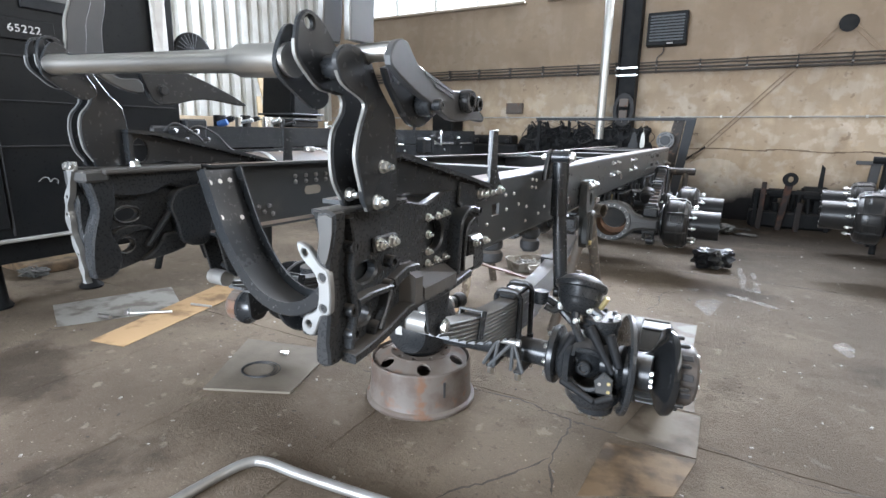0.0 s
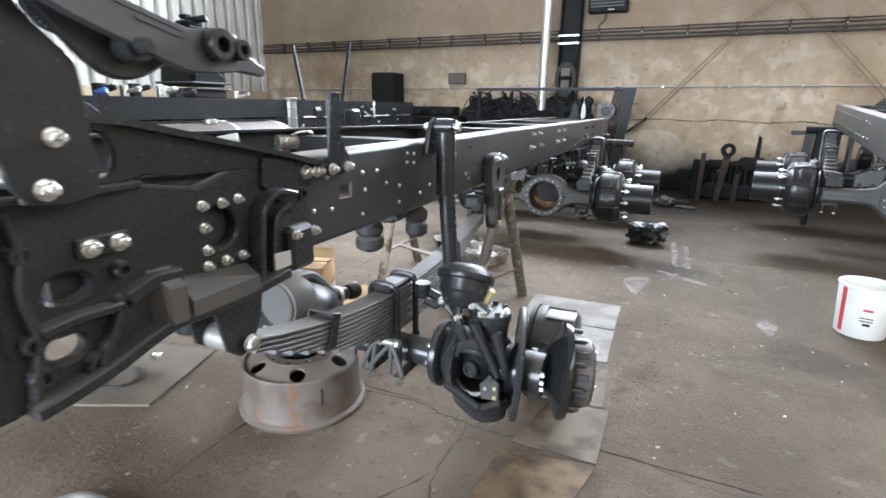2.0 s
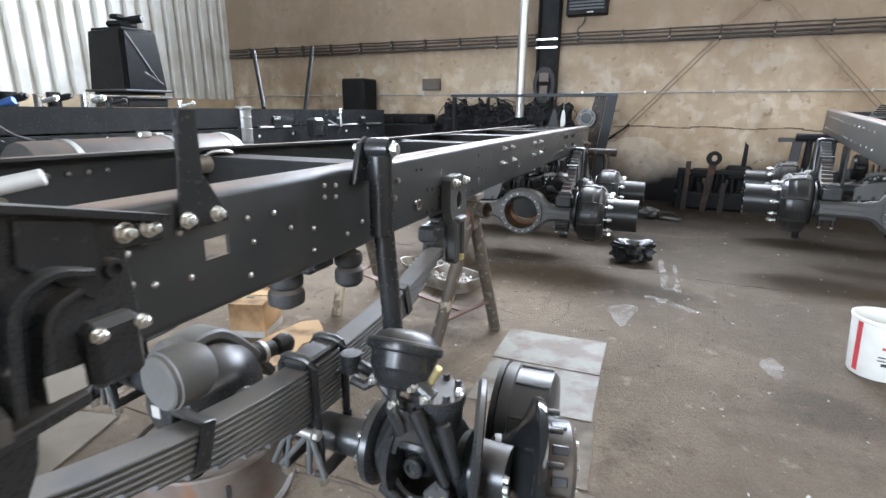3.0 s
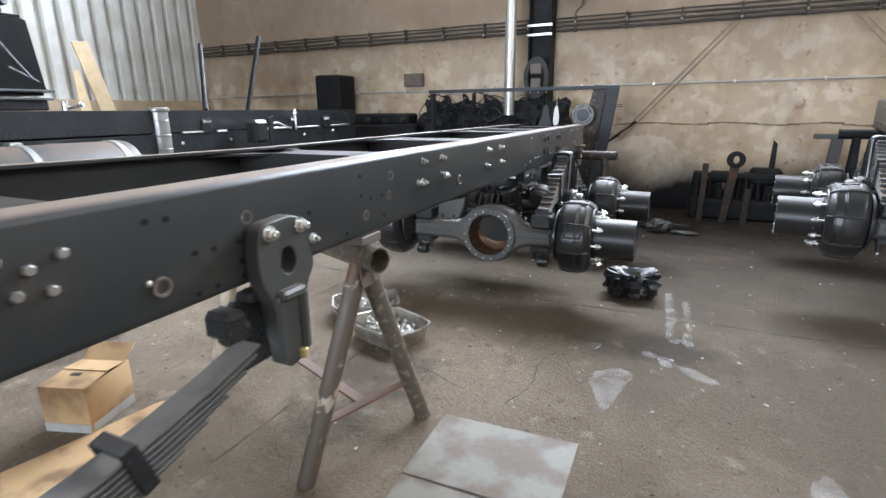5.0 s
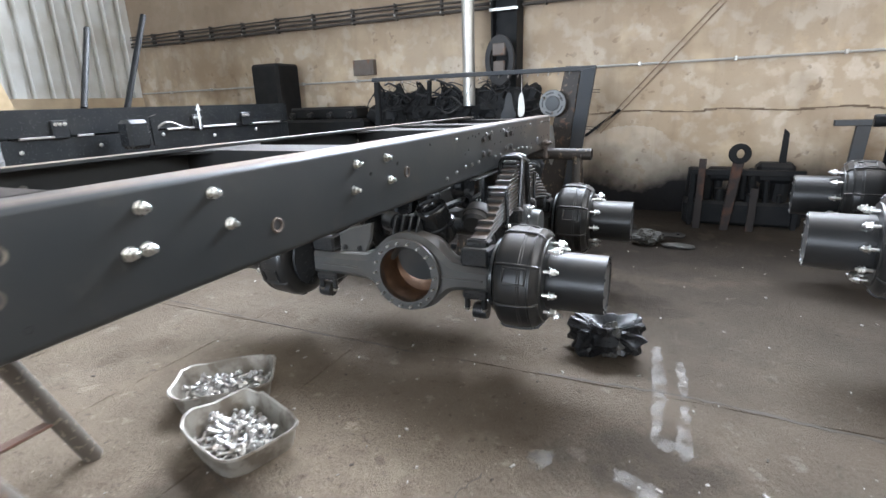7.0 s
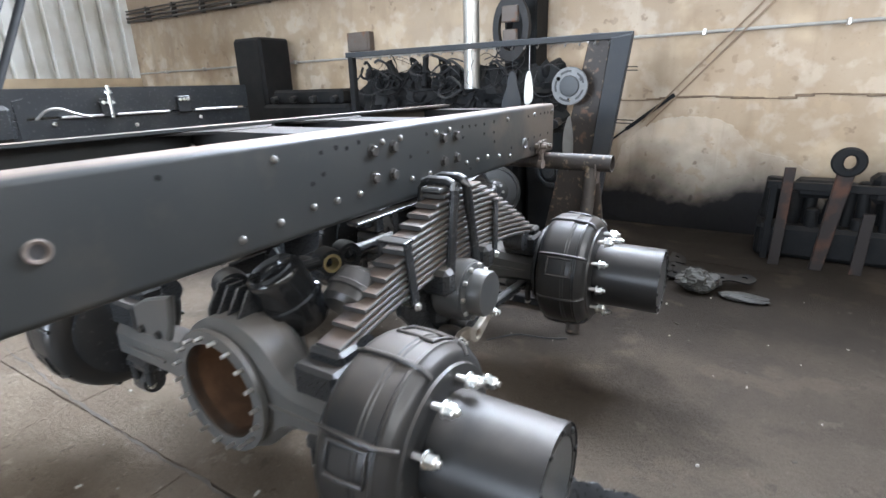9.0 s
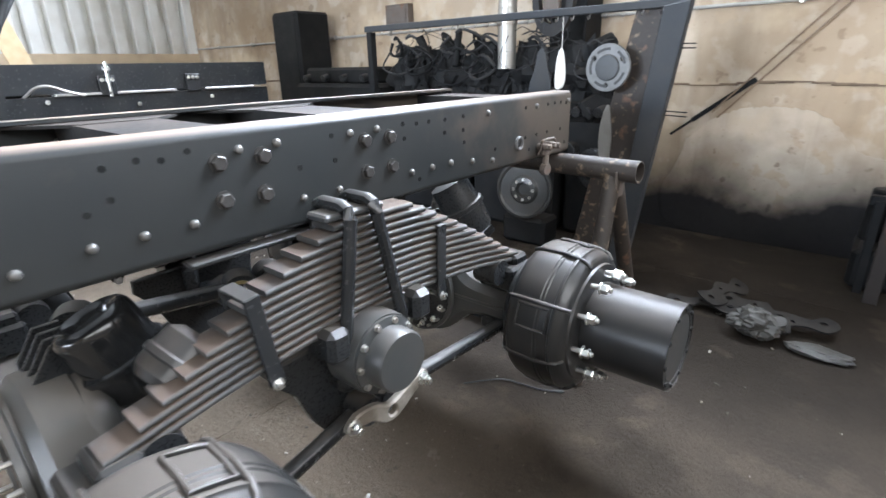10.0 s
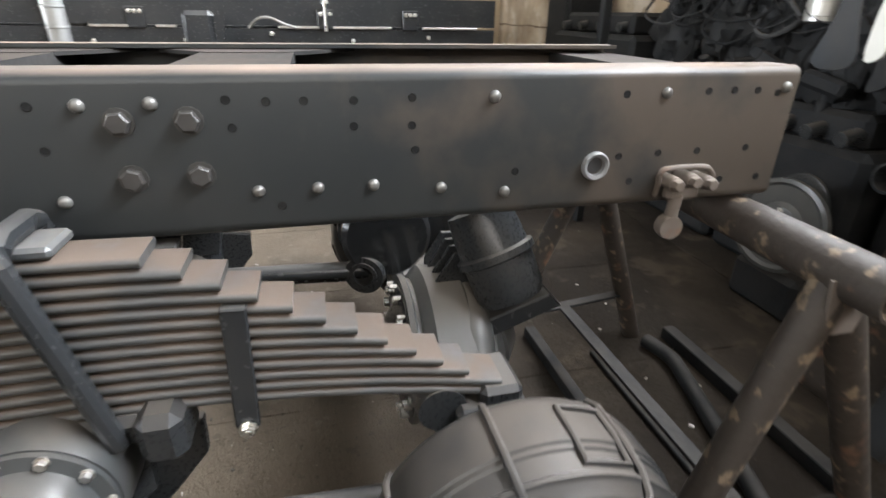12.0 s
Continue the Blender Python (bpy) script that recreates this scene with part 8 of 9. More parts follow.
Shape().box((-0.95, 2.9, 1.22), (0.05, 0.08, 0.1), 0.008).hexbolt((-0.92, 2.9, 1.25), (1, 0, 0), 0.02, 0.015).tube(smooth_line([(-0.93, 2.95, 1.27), (-0.9, 3.0, 1.29), (-0.89, 3.08, 1.28), (-0.92, 3.12, 1.22)], 4), 0.01, 8).ob("bracket", ZINC, vb)
st = Shape().cyl((-0.31, 1.8, 1.305), (-0.22, 1.91, 1.335), 0.018)
tagged(st.ob("hose_stub", SILVER), "short pale tube stub beside the support arm", "tube", "tube stubs")

# ---- second truck behind: cab, frame with tanks ----
cab = thing("truck_cab", "glossy black truck cab standing beside the frames", "truck cab")
CX = -3.25
side = [(-0.6, 0.72), (2.72, 0.72), (2.98, 0.95), (3.02, 2.9), (-0.2, 2.95), (-0.55, 2.2), (-0.7, 1.4)]
Shape().plate(side, 0.05, side_plane(CX - 0.05), holes=[(1.0, 2.45, 0.42, 0.3)], ch=0.015).ob("side_panel", CABPAINT, cab)
Shape().box((CX - 1.0, 2.99, 1.85), (1.9, 0.05, 2.05), 0.02).ob("back_panel", CABPAINT, cab)
Shape().box((CX - 1.0, 1.2, 2.95), (1.95, 3.6, 0.06), 0.02).ob("roof", CABPAINT, cab)
Shape().box((CX - 1.0, 1.2, 0.75), (1.9, 3.5, 0.06), 0.02).ob("floor_pan", CABPAINT, cab)
Shape().plate([(0.2, 0.8), (1.7, 0.8), (1.7, 2.1), (1.72, 2.85), (0.3, 2.85), (0.1, 2.2)], 0.02, side_plane(CX + 0.002), holes=[(1.0, 2.45, 0.4, 0.28)], ch=0.006).ob("door", CABPAINT, cab)
Shape().box((CX - 0.02, 1.0, 2.45), (0.008, 0.84, 0.6), 0.002).ob("door_window", CABPAINT, cab)
Shape().box((CX + 0.012, 2.2, 2.42), (0.02, 0.5, 0.44), 0.008).ob("side_window_trim", DARK, cab)
Shape().box((CX + 0.024, 2.2, 2.45), (0.008, 0.44, 0.36), 0.004).ob("side_window", GREYCAST, cab)
pil = [Matrix.Translation((CX + 0.01 + 0.03 * math.sin(i / 8 * 3.1), 2.82 + 0.02 * math.sin(i / 8 * 2), 1.98 + 1.0 * i / 8)) for i in range(9)]
# silver strip in place of the wall's reflection on the glossy corner
Shape().sweep([(0.0, 0), (0.05, 0), (0.05, 0.01), (0.0, 0.01)], [m_ @ pose(0, 0, 0, 90, 0, 70) for m_ in pil]).box((CX + 0.03, 2.86, 2.35), (0.02, 0.12, 0.7), 0.01).ob("corner_deflector", SILVER, cab, "curved cab corner, its bright reflection put in as silver")
Shape().box((CX + 0.01, 1.7, 0.72), (0.03, 2.4, 0.025), 0.006).ob("sill", PIPE, cab, "thin dull silver sill strip")
for z in (1.33, 1.62, 1.9):
    Shape().box((CX + 0.006, 2.2, z), (0.012, 1.5, 0.012), 0.004).ob("panel_seam", DARK, cab)
Shape().box((CX + 0.006, 1.72, 1.8), (0.014, 0.014, 2.1), 0.004).ob("door_seam", DARK, cab)
Shape().plate([(0.9, 0.55), (2.9, 0.55), (2.9, 0.72), (0.7, 0.72)], 0.04, side_plane(CX - 0.12), ch=0.004).ob("step_skirt", CABPAINT, cab)
gr = Shape().lathe([(0.03, 0), (0.155, 0.0), (0.165, 0.02), (0.15, 0.035), (0.03, 0.045)], axis_matrix((CX - 0.02, 3.16, 2.08), (CX + 1, 3.0, 2.08)), 36)
gr.ob("intake_grille", DARK, cab, "round ribbed air intake")
for i in range(24):
    a = 2 * math.pi * i / 24
    p0 = Vector((CX + 0.022, 3.155 + 0.03 * math.cos(a), 2.08 + 0.03 * math.sin(a)))
    p1 = Vector((CX + 0.02, 3.155 + 0.15 * math.cos(a), 2.08 + 0.15 * math.sin(a)))
    Shape().cyl(p0, p1, 0.004, seg=6, ch=0.0005).ob("rib", BLUEGREY, cab)
num = bpy.data.curves.new("model_number", "FONT")
num.body, num.size, num.extrude = "65222", 0.066, 0.004
num.space_character = 1.15
tmp = new("lettering_source", num)
num_me = bpy.data.meshes.new_from_object(tmp.evaluated_get(bpy.context.evaluated_depsgraph_get()))
bpy.data.objects.remove(tmp)
num_me.materials.clear()
num_me.materials.append(TEXT)
num_ob = new("model_number", num_me)
num_ob.parent = cab
num_ob.matrix_basis = Matrix.Translation((CX + 0.03, 1.855, 2.045)) @ pose(0, 0, 0, 90, 0, 90)
Shape().box((CX + 0.024, 1.94, 2.065), (0.008, 0.36, 0.13), 0.003).ob("number_plate_strip", CABPAINT, cab)
Shape().tube(smooth_line([(CX + 0.012, 1.9, 1.095), (CX + 0.02, 1.925, 1.12), (CX + 0.02, 1.955, 1.118), (CX + 0.02, 1.965, 1.09), (CX + 0.02, 1.985, 1.11), (CX + 0.02, 2.01, 1.1), (CX + 0.012, 2.012, 1.075)], 4), 0.003, 6).ob("hook_wire", TANK, cab)
for y in (1.9, 2.6, 0.4):
    prop = Shape().lathe([(0.09, 0), (0.1, 0.02), (0.07, 0.06), (0.05, 0.5), (0.07, 0.68), (0.07, 0.72)], pose(CX - 1.0, y, 0), 20)
    tagged(prop.ob("cab_prop", DARK), "dark steel prop that carries the cab", "prop", "cab props")
tagged(Shape().box((-5.5, 2.72, 0.05), (0.85, 0.5, 0.1), 0.01).ob("timber", BOARD), "rough dirty yellow timber under the cab", "timber")

truck2 = thing("truck_chassis", "second black truck frame with subframe beside the wall", "truck chassis")
RX = -3.4
for x in (RX, RX - 0.85):
    s_ = -1 if x == RX else 1
    for z0, z1, mt in ((1.0, 1.265, BLACK), (1.285, 1.485, BLACK)):
        sec = [(0, z0), (0.08 * s_, z0), (0.08 * s_, z0 + 0.01), (0.01 * s_, z0 + 0.01), (0.01 * s_, z1 - 0.01), (0.08 * s_, z1 - 0.01), (0.08 * s_, z1), (0, z1)]
        Shape().sweep(sec, [Matrix.Translation((x, y, 0)) for y in (3.3, 5.0, 7.0, 8.95)]).ob("side_rail", BLACK, truck2)
for y in (4.2, 5.9, 7.3, 8.7):
    Shape().box((RX - 0.43, y, 1.3), (0.8, 0.12, 0.2), 0.01).ob("crossmember", BLACK, truck2)
for y0, y1 in ((6.0, 6.25), (6.42, 6.55), (7.25, 7.55), (7.65, 8.1), (8.35, 8.8)):
    Shape().box((RX + 0.012, (y0 + y1) / 2, 1.275), (0.02, y1 - y0, 0.018), 0.003).ob("strip", STEEL, truck2)
for y in (6.3, 7.6, 8.25):
    Shape().box((RX + 0.012, y, 1.33), (0.02, 0.12, 0.14), 0.004).ob("shear_plate", BLACK, truck2)
    for k_ in (-0.035, 0, 0.035):
        Shape().hexbolt((RX + 0.022, y + k_, 1.37), (1, 0, 0), 0.012, 0.01).ob("bolt", ZINC, truck2)
Shape().cyl((RX + 0.05, 7.6, 1.25), (RX + 0.05, 7.6, 1.5), 0.012).hexbolt((RX + 0.05, 7.6, 1.44), (0, 0, 1), 0.024, 0.02).ob("tie_bolt", ZINC, truck2)
Shape().tube(smooth_line([(RX + 0.1, 7.05, 1.27), (RX + 0.12, 7.12, 1.33), (RX + 0.13, 7.2, 1.34), (RX + 0.14, 7.3, 1.3), (RX + 0.14, 7.4, 1.27)], 4), 0.01, 8).ob("hose", PIPE, truck2)
rnd = random.Random(8)
for i in range(9):
    Shape().hexbolt((RX + 0.001, 3.6 + i * 0.6, 1.2 + rnd.uniform(-0.03, 0.03)), (1, 0, 0), 0.013, 0.01).ob("bolt", ZINC, truck2)
# tapered step box, tanks, filter canister
Shape().box((-3.16, 6.75, 1.26), (0.16, 0.2, 0.24), 0.03).plate([(6.86, 1.4), (6.93, 1.42), (6.9, 1.14), (6.86, 1.16)], 0.02, side_plane(-3.1)).ob("battery_box", BLACK, truck2, "dark box on the frame side")
for y0, y1 in ((3.3, 5.2),):
    tank = thing("fuel_tank", "long dusty dark fuel tank with bright straps", "fuel tank")
    L_ = y1 - y0
    Shape().lathe([(0.05, 0), (0.22, 0.01), (0.262, 0.03), (0.27, 0.06), (0.27, L_ - 0.06), (0.262, L_ - 0.03), (0.22, L_ - 0.01), (0.05, L_)], axis_matrix((-3.05, y0, 0.985), (-3.05, y1, 0.985)), 48).ob("shell", FUELTANK, tank)
    for y in (3.6, 4.42, y1 - 0.16):
        Shape().lathe([(0.271, 0), (0.276, 0.004), (0.276, 0.046), (0.271, 0.05)], axis_matrix((-3.05, y, 0.985), (-3.05, y + 1, 0.985)), 48, close=False).ob("strap", GALV, tank)
    Shape().lathe([(0.05, 0), (0.06, 0.01), (0.06, 0.04), (0.045, 0.05)], pose(-3.02, (y0 + y1) / 2, 1.245), 24).ob("filler_cap", STEEL, tank)
    Shape().box((-3.12, (y0 + y1) / 2 + 0.2, 1.26), (0.1, 0.08, 0.03), 0.008).ob("sender", ZINC, tank)
    Shape().box((-3.2, (y0 + y1) / 2, 0.72), (0.3, L_ * 0.7, 0.04), 0.008).ob("cradle", BLACK, tank)
can3 = thing("filter_canister", "upright silver ribbed canister beside the frame", "filter")
Shape().lathe([(0.09, 1.0), (0.095, 1.02), (0.095, 1.12), (0.1, 1.125), (0.1, 1.135), (0.095, 1.14), (0.095, 1.25), (0.1, 1.255), (0.1, 1.265), (0.095, 1.27), (0.095, 1.38), (0.1, 1.385), (0.1, 1.395), (0.095, 1.4), (0.095, 1.47), (0.118, 1.48), (0.12, 1.5), (0.1, 1.51), (0.03, 1.512)], pose(-3.41, 5.8, 0) @ Matrix.Scale(0.78, 4, (1, 0, 0)) @ Matrix.Scale(0.78, 4, (0, 1, 0)), 32).ob("body", TANK, can3)
Shape().box((-3.43, 5.8, 1.0), (0.16, 0.14, 0.04), 0.01).ob("foot_bracket", BLACK, can3)
# black intake housing behind the cab
hou = thing("air_filter_housing", "upright satin black air filter housing on the second frame", "air filter")
bm = bmesh.new()
bmesh.ops.create_cube(bm, size=1)
for v in bm.verts:
    hi = v.co.z > 0
    v.co = Vector((-3.765 + v.co.x * (0.46 if hi else 0.52), 4.74 + v.co.y * (0.36 if hi else 0.44), 2.18 if hi else 1.6))
bmesh.ops.bevel(bm, geom=bm.edges[:], offset=0.03, segments=3, affect="EDGES")
Shape().take(bm).ob("case", CABPAINT, hou)
for a, b in (((-3.533, 4.59, 2.13), (-3.508, 4.86, 1.72)), ((-3.52, 4.72, 1.8), (-3.508, 4.9, 1.7))):
    Shape().cyl(a, b, 0.013, 0.008, 10).ob("ridge", BLUEGREY, hou, "pale pressed ridge")
Shape().box((-3.76, 4.74, 1.635), (0.56, 0.5, 0.02), 0.006).ob("ledge", BLUEGREY, hou)
Shape().box((-3.76, 4.74, 1.575), (0.54, 0.48, 0.018), 0.006).ob("ledge", BLUEGREY, hou)
Shape().box((-3.78, 4.74, 1.53), (0.5, 0.42, 0.08), 0.01).ob("base", BLACK, hou)
Shape().box((-3.72, 4.72, 2.215), (0.18, 0.2, 0.05), 0.015).cyl((-3.72, 4.72, 2.24), (-3.55, 4.8, 2.27), 0.035).box((-3.68, 4.65, 2.27), (0.1, 0.08, 0.04), 0.01).ob("inlet", DARK, hou)
for k_, (x, y, z, r) in enumerate(((-3.55, 3.6, 1.53, 0.06), (-3.5, 3.78, 1.52, 0.035), (-3.6, 3.95, 1.54, 0.05), (-3.5, 4.15, 1.53, 0.055), (-3.45, 4.3, 1.51, 0.03), (-3.5, 5.05, 1.5, 0.025))):
    pump = Shape().cyl((x, y, 1.485), (x, y, z + 0.06), r).cyl((x, y, z), (x + 0.12, y + 0.05, z + 0.03), r * 0.5).hexbolt((x + 0.12, y + 0.05, z + 0.03), (1, 0.4, 0.2), 0.02, 0.02)
    tagged(pump.ob("air_fitting", ZINC if k_ % 2 else CAST), "small air fitting on the second frame", "fitting", "air fittings")
vblock = thing("valve_block", "dark air valve block with bright fittings on the frame", "valve block")
Shape().box((-3.3, 2.96, 1.4), (0.16, 0.5, 0.16), 0.02).box((-3.26, 3.1, 1.5), (0.14, 0.2, 0.08), 0.015).ob("body", CAST, vblock)
rnd = random.Random(31)
for i in range(5):
    y_ = 2.76 + 0.1 * i
    Shape().cyl((-3.22, y_, 1.36 + 0.07 * (i % 2)), (-3.16, y_ + 0.01, 1.37 + 0.07 * (i % 2)), 0.014).hexbolt((-3.16, y_ + 0.01, 1.37 + 0.07 * (i % 2)), (1, 0.2, 0.3), 0.016, 0.012).ob("fitting", rnd.choice((STEELDULL, CAST, STEEL)), vblock)
for i in range(2):
    y_ = 2.8 + 0.2 * i
    Shape().tube(smooth_line([(-3.2, y_, 1.44), (-3.12, y_ + 0.05, 1.5 - 0.02 * i), (-3.1, y_ + 0.2, 1.42), (-3.2, y_ + 0.4, 1.3), (-3.32, y_ + 0.6, 1.24)], 5), 0.009, 8).ob("hose", RUBBER, vblock)
tagged(Shape().cyl((-3.45, 3.5, 1.5), (-3.38, 3.55, 1.53), 0.03).ob("plug", BLUE), "bright blue plastic plug", "plug")
for y in (3.6, 8.6):
    ts = thing("trestle", "dark steel trestle under the second frame", "trestle", "trestles")
    Shape().cyl((RX + 0.25, y, 0.955), (RX - 1.15, y, 0.955), 0.045).ob("top_tube", DARK, ts)
    for x in (RX + 0.1, RX - 0.95):
        for dy in (-0.3, 0.3):
            Shape().cyl((x, y + dy, 0), (x, y, 0.95), 0.034).ob("leg", DARK, ts)
for y in (3.75, 4.77):
    Shape().box((-3.28, y, 1.0), (0.2, 0.06, 0.5), 0.006).ob("tank_bracket", BLACK, truck2)
# bars leaning upward
for a, b, r in (((-3.42, 6.87, 1.38), (-3.6, 7.37, 2.31), 0.026), ((-4.21, 7.02, 1.489), (-4.9, 7.66, 2.33), 0.03)):
    tagged(Shape().cyl(a, b, r, seg=12).ob("steel_bar", DARK), "dark steel bar leaning on the frame", "steel bar", "leaning bars")
# boards against the corrugated wall
for pts, x_ in (([(7.62, 2.53), (7.86, 2.56), (8.22, 1.2), (7.96, 1.2)], -7.6), ([(7.5, 2.09), (7.6, 2.1), (7.74, 1.2), (7.52, 1.2)], -7.5)):
    tagged(Shape().plate(pts, 0.03, side_plane(x_), ch=0.003).ob("board", WOOD), "pale wooden board leaning behind the bench", "board", "leaning boards")
bench = thing("workbench", "dark steel bench along the corrugated wall", "bench")
Shape().box((-7.8, 6.5, 1.165), (0.8, 7.0, 0.06), 0.008).ob("top", DARK, bench)
for y in (3.3, 5.4, 7.6, 9.7):
    Shape().box((-7.85, y, 0.568), (0.6, 0.06, 1.136), 0.006).ob("leg", DARK, bench)

# ---- third truck frame at the right ----
M3 = Matrix.Translation((1.75, 7.05, 0.13)) @ pose(0, 0, 0, 0, 0, -6.7) @ Matrix.Translation((1.57, -6.31, 0))
M3_STAND = Matrix.Translation((0, 0, 0.1)) @ M3
# the frame lies a little lower towards its front
M3_RAIL = M3_STAND @ Matrix.Translation((-0.4, 8.4, 1.2)) @ pose(0, 0, 0, 2.1, 0, 0) @ Matrix.Translation((0.4, -8.4, -1.2))
things_now = [o for o in scene.objects if o.parent is None]
for o in things_now:
    if o.name.startswith(("rear_axle", "bogie_trunnion")) or (o.name.startswith("leaf_spring") and o["group"] == "rear springs"):
        c = copy_thing(o, M3)
        c["label"] = {"axle": "black rear axle under the neighbouring frame", "trunnion": "black trunnion under the neighbouring frame", "leaf spring": "stacked leaf spring of the neighbouring frame"}[o["category"]]
truck3 = thing("truck_chassis", "third bare black truck frame on stands", "truck chassis")
for path, s_ in (([(3.2, -0.82), (8.4, -0.82)], 1), ([(3.2, 0.0), (8.4, 0.0)], -1)):
    sh = Shape().sweep(channel(s_), rail_path(path, 8))
    ra = Shape().add(sh.v, sh.f, M3_RAIL).ob("side_rail", RAIL, truck3)
    if s_ == 1:
        for i in range(26):
            p = M3_RAIL @ Vector((-0.822, 5.4 + (i // 2) * 0.23 + random.uniform(-0.03, 0.03), 1.22 if i % 2 else 1.09))
            o = new("rivet", rivet_m)
            o.parent, o.matrix_basis = ra, Matrix.Translation(p) @ pose(0, 0, 0, 0, 0, 180 - 6.7)
for y in (4.4, 5.5, 6.7, 8.2):
    Shape().box((-0.41, y, 1.2), (0.78, 0.16, 0.16), 0.01, M3_RAIL).ob("crossmember", BLACK, truck3)
cl = Shape()
for i in range(6):
    cl.box((-0.5 + 0.03 * i, 6.2 + 0.12 * i, 1.31 + 0.014 * i), (0.5, 0.06, 0.012), 0.002, M3_RAIL)
cl.ob("plate_stack", DARK, truck3)
ts3 = thing("trestle", "dark steel trestle under the neighbouring frame", "trestle", "trestles")
Shape().cyl(M3_STAND @ Vector((-1.1, 8.2, 0.96)), M3_STAND @ Vector((0.2, 8.2, 0.96)), 0.048).ob("top_tube", DARK, ts3)
for x in (-0.95, 0.05):
    for dy in (-0.3, 0.3):
        Shape().cyl(M3_STAND @ Vector((x, 8.2 + dy, -0.23)), M3_STAND @ Vector((x, 8.2, 0.95)), 0.036).ob("leg", DARK, ts3)

# ---- parts rack and clutter along the far wall ----
rack = thing("hanging_rack", "dark steel rack with hooks before the far wall", "rack")
Shape().box((-1.04, 9.3, 1.715), (2.6, 0.045, 0.045), 0.004).ob("top_rail", POST, rack)
Shape().box((-2.28, 9.3, 0.845), (0.06, 0.06, 1.69), 0.006).ob("post", DARK, rack)
Shape().plate([(0.037, 0.0), (-0.079, 0.0), (0.12, 1.7), (0.265, 1.72)], 0.06, front_plane(9.31), ch=0.005).ob("post", POST, rack, "slanting blue-grey channel post")
Shape().plate([(-0.4, 0.0), (-0.1, 0.0), (0.105, 1.74), (-0.05, 1.75)], 0.06, front_plane(9.4), ch=0.006).ob("post", SHADED, rack, "broad dark rusted post")
Shape().plate(smooth_loop([(-0.2, 1.12), (-0.17, 1.16), (-0.14, 1.0), (-0.14, 0.85), (-0.17, 0.74), (-0.21, 0.85), (-0.22, 1.0)], 4), 0.012, front_plane(9.337)).ob("paint_flake", PIPE, rack, "patch of flaking pale paint")
for i in range(22):
    x = -2.14 + i * 0.107
    Shape().tube([(x, 9.3, 1.7), (x, 9.287, 1.67), (x, 9.268, 1.662), (x, 9.26, 1.675)], 0.0045, 6).ob("hook", STEEL, rack)
for z in (1.507, 1.484, 1.144, 1.121):
    Shape().cyl((0.16, 9.3, z), (0.31, 9.28, z - 0.004), 0.004, seg=6).ob("peg", DARK, rack)
rnd = random.Random(21)
hoses = thing("hose_bundle", "dark heap of hoses, wires and engine parts on the rack", "spare parts")
for i in range(28):
    x = rnd.uniform(-2.85, -0.5)
    w, d = rnd.uniform(0.05, 0.3), rnd.uniform(0.08, 0.4)
    y_ = 10.0 + rnd.uniform(-0.1, 0.16)
    top = 1.63 + 0.05 * math.sin(x * 5) + rnd.uniform(-0.15, 0.05)
    pts = [(x - w * 0.4, y_, top), (x - w * 0.7, y_ + rnd.uniform(-0.05, 0.05), top - d * 0.5), (x - w * 0.1, y_, top - d * 0.7), (x + w * 0.7, y_ + 0.03, top - d * rnd.uniform(0.4, 0.6)), (x + w * 1.1, y_, top - d * 0.2), (x + w * 0.3, y_, top + 0.05), (x - w * 0.1, y_, top + 0.03)]
    Shape().tube(smooth_line(pts, 4), rnd.choice((0.003, 0.004, 0.006, 0.009, 0.014)), 6).ob("hose", rnd.choice((DARK, RUBBER, CABLE)), hoses)
for i in range(34):
    x, z, y_ = rnd.uniform(-2.8, -0.5), rnd.uniform(1.0, 1.56), 10.08 + rnd.uniform(-0.1, 0.12)
    m_ = Matrix.Translation((x, y_, z)) @ pose(0, 0, 0, rnd.uniform(-25, 25), rnd.uniform(-40, 40), rnd.uniform(0, 90))
    kind = i % 4
    if kind == 0:
        Shape().box((0, 0, 0), (rnd.uniform(0.1, 0.3), rnd.uniform(0.05, 0.15), rnd.uniform(0.06, 0.2)), 0.02, m_).ob("casting", DARK, hoses)
    elif kind == 1:
        r_ = rnd.uniform(0.05, 0.13)
        Shape().lathe([(r_ * 0.4, -0.03), (r_, -0.03), (r_, 0.0), (r_ * 0.85, 0.01), (r_ * 0.8, 0.03), (r_ * 0.4, 0.04), (r_ * 0.4, -0.03)], m_ @ pose(0, 0, 0, 90), 24, close=False).ob("pulley", DARK, hoses)
    elif kind == 2:
        h_ = rnd.uniform(0.1, 0.28)
        Shape().plate(smooth_loop([(-0.05, -h_), (0.04, -h_ * 0.8), (0.03, 0), (0.06, h_ * 0.7), (0.0, h_), (-0.04, h_ * 0.6), (-0.02, 0)], 3), 0.012, m_ @ pose(0, 0, 0, 90), holes=[(0.0, h_ * 0.75, 0.014)], ch=0.002).ob("bracket", DARK, hoses)
    else:
        Shape().cyl(m_ @ Vector((0, 0, -0.16)), m_ @ Vector((0, 0, 0.16)), rnd.uniform(0.015, 0.05), seg=14).ob("pipe", DARK, hoses)
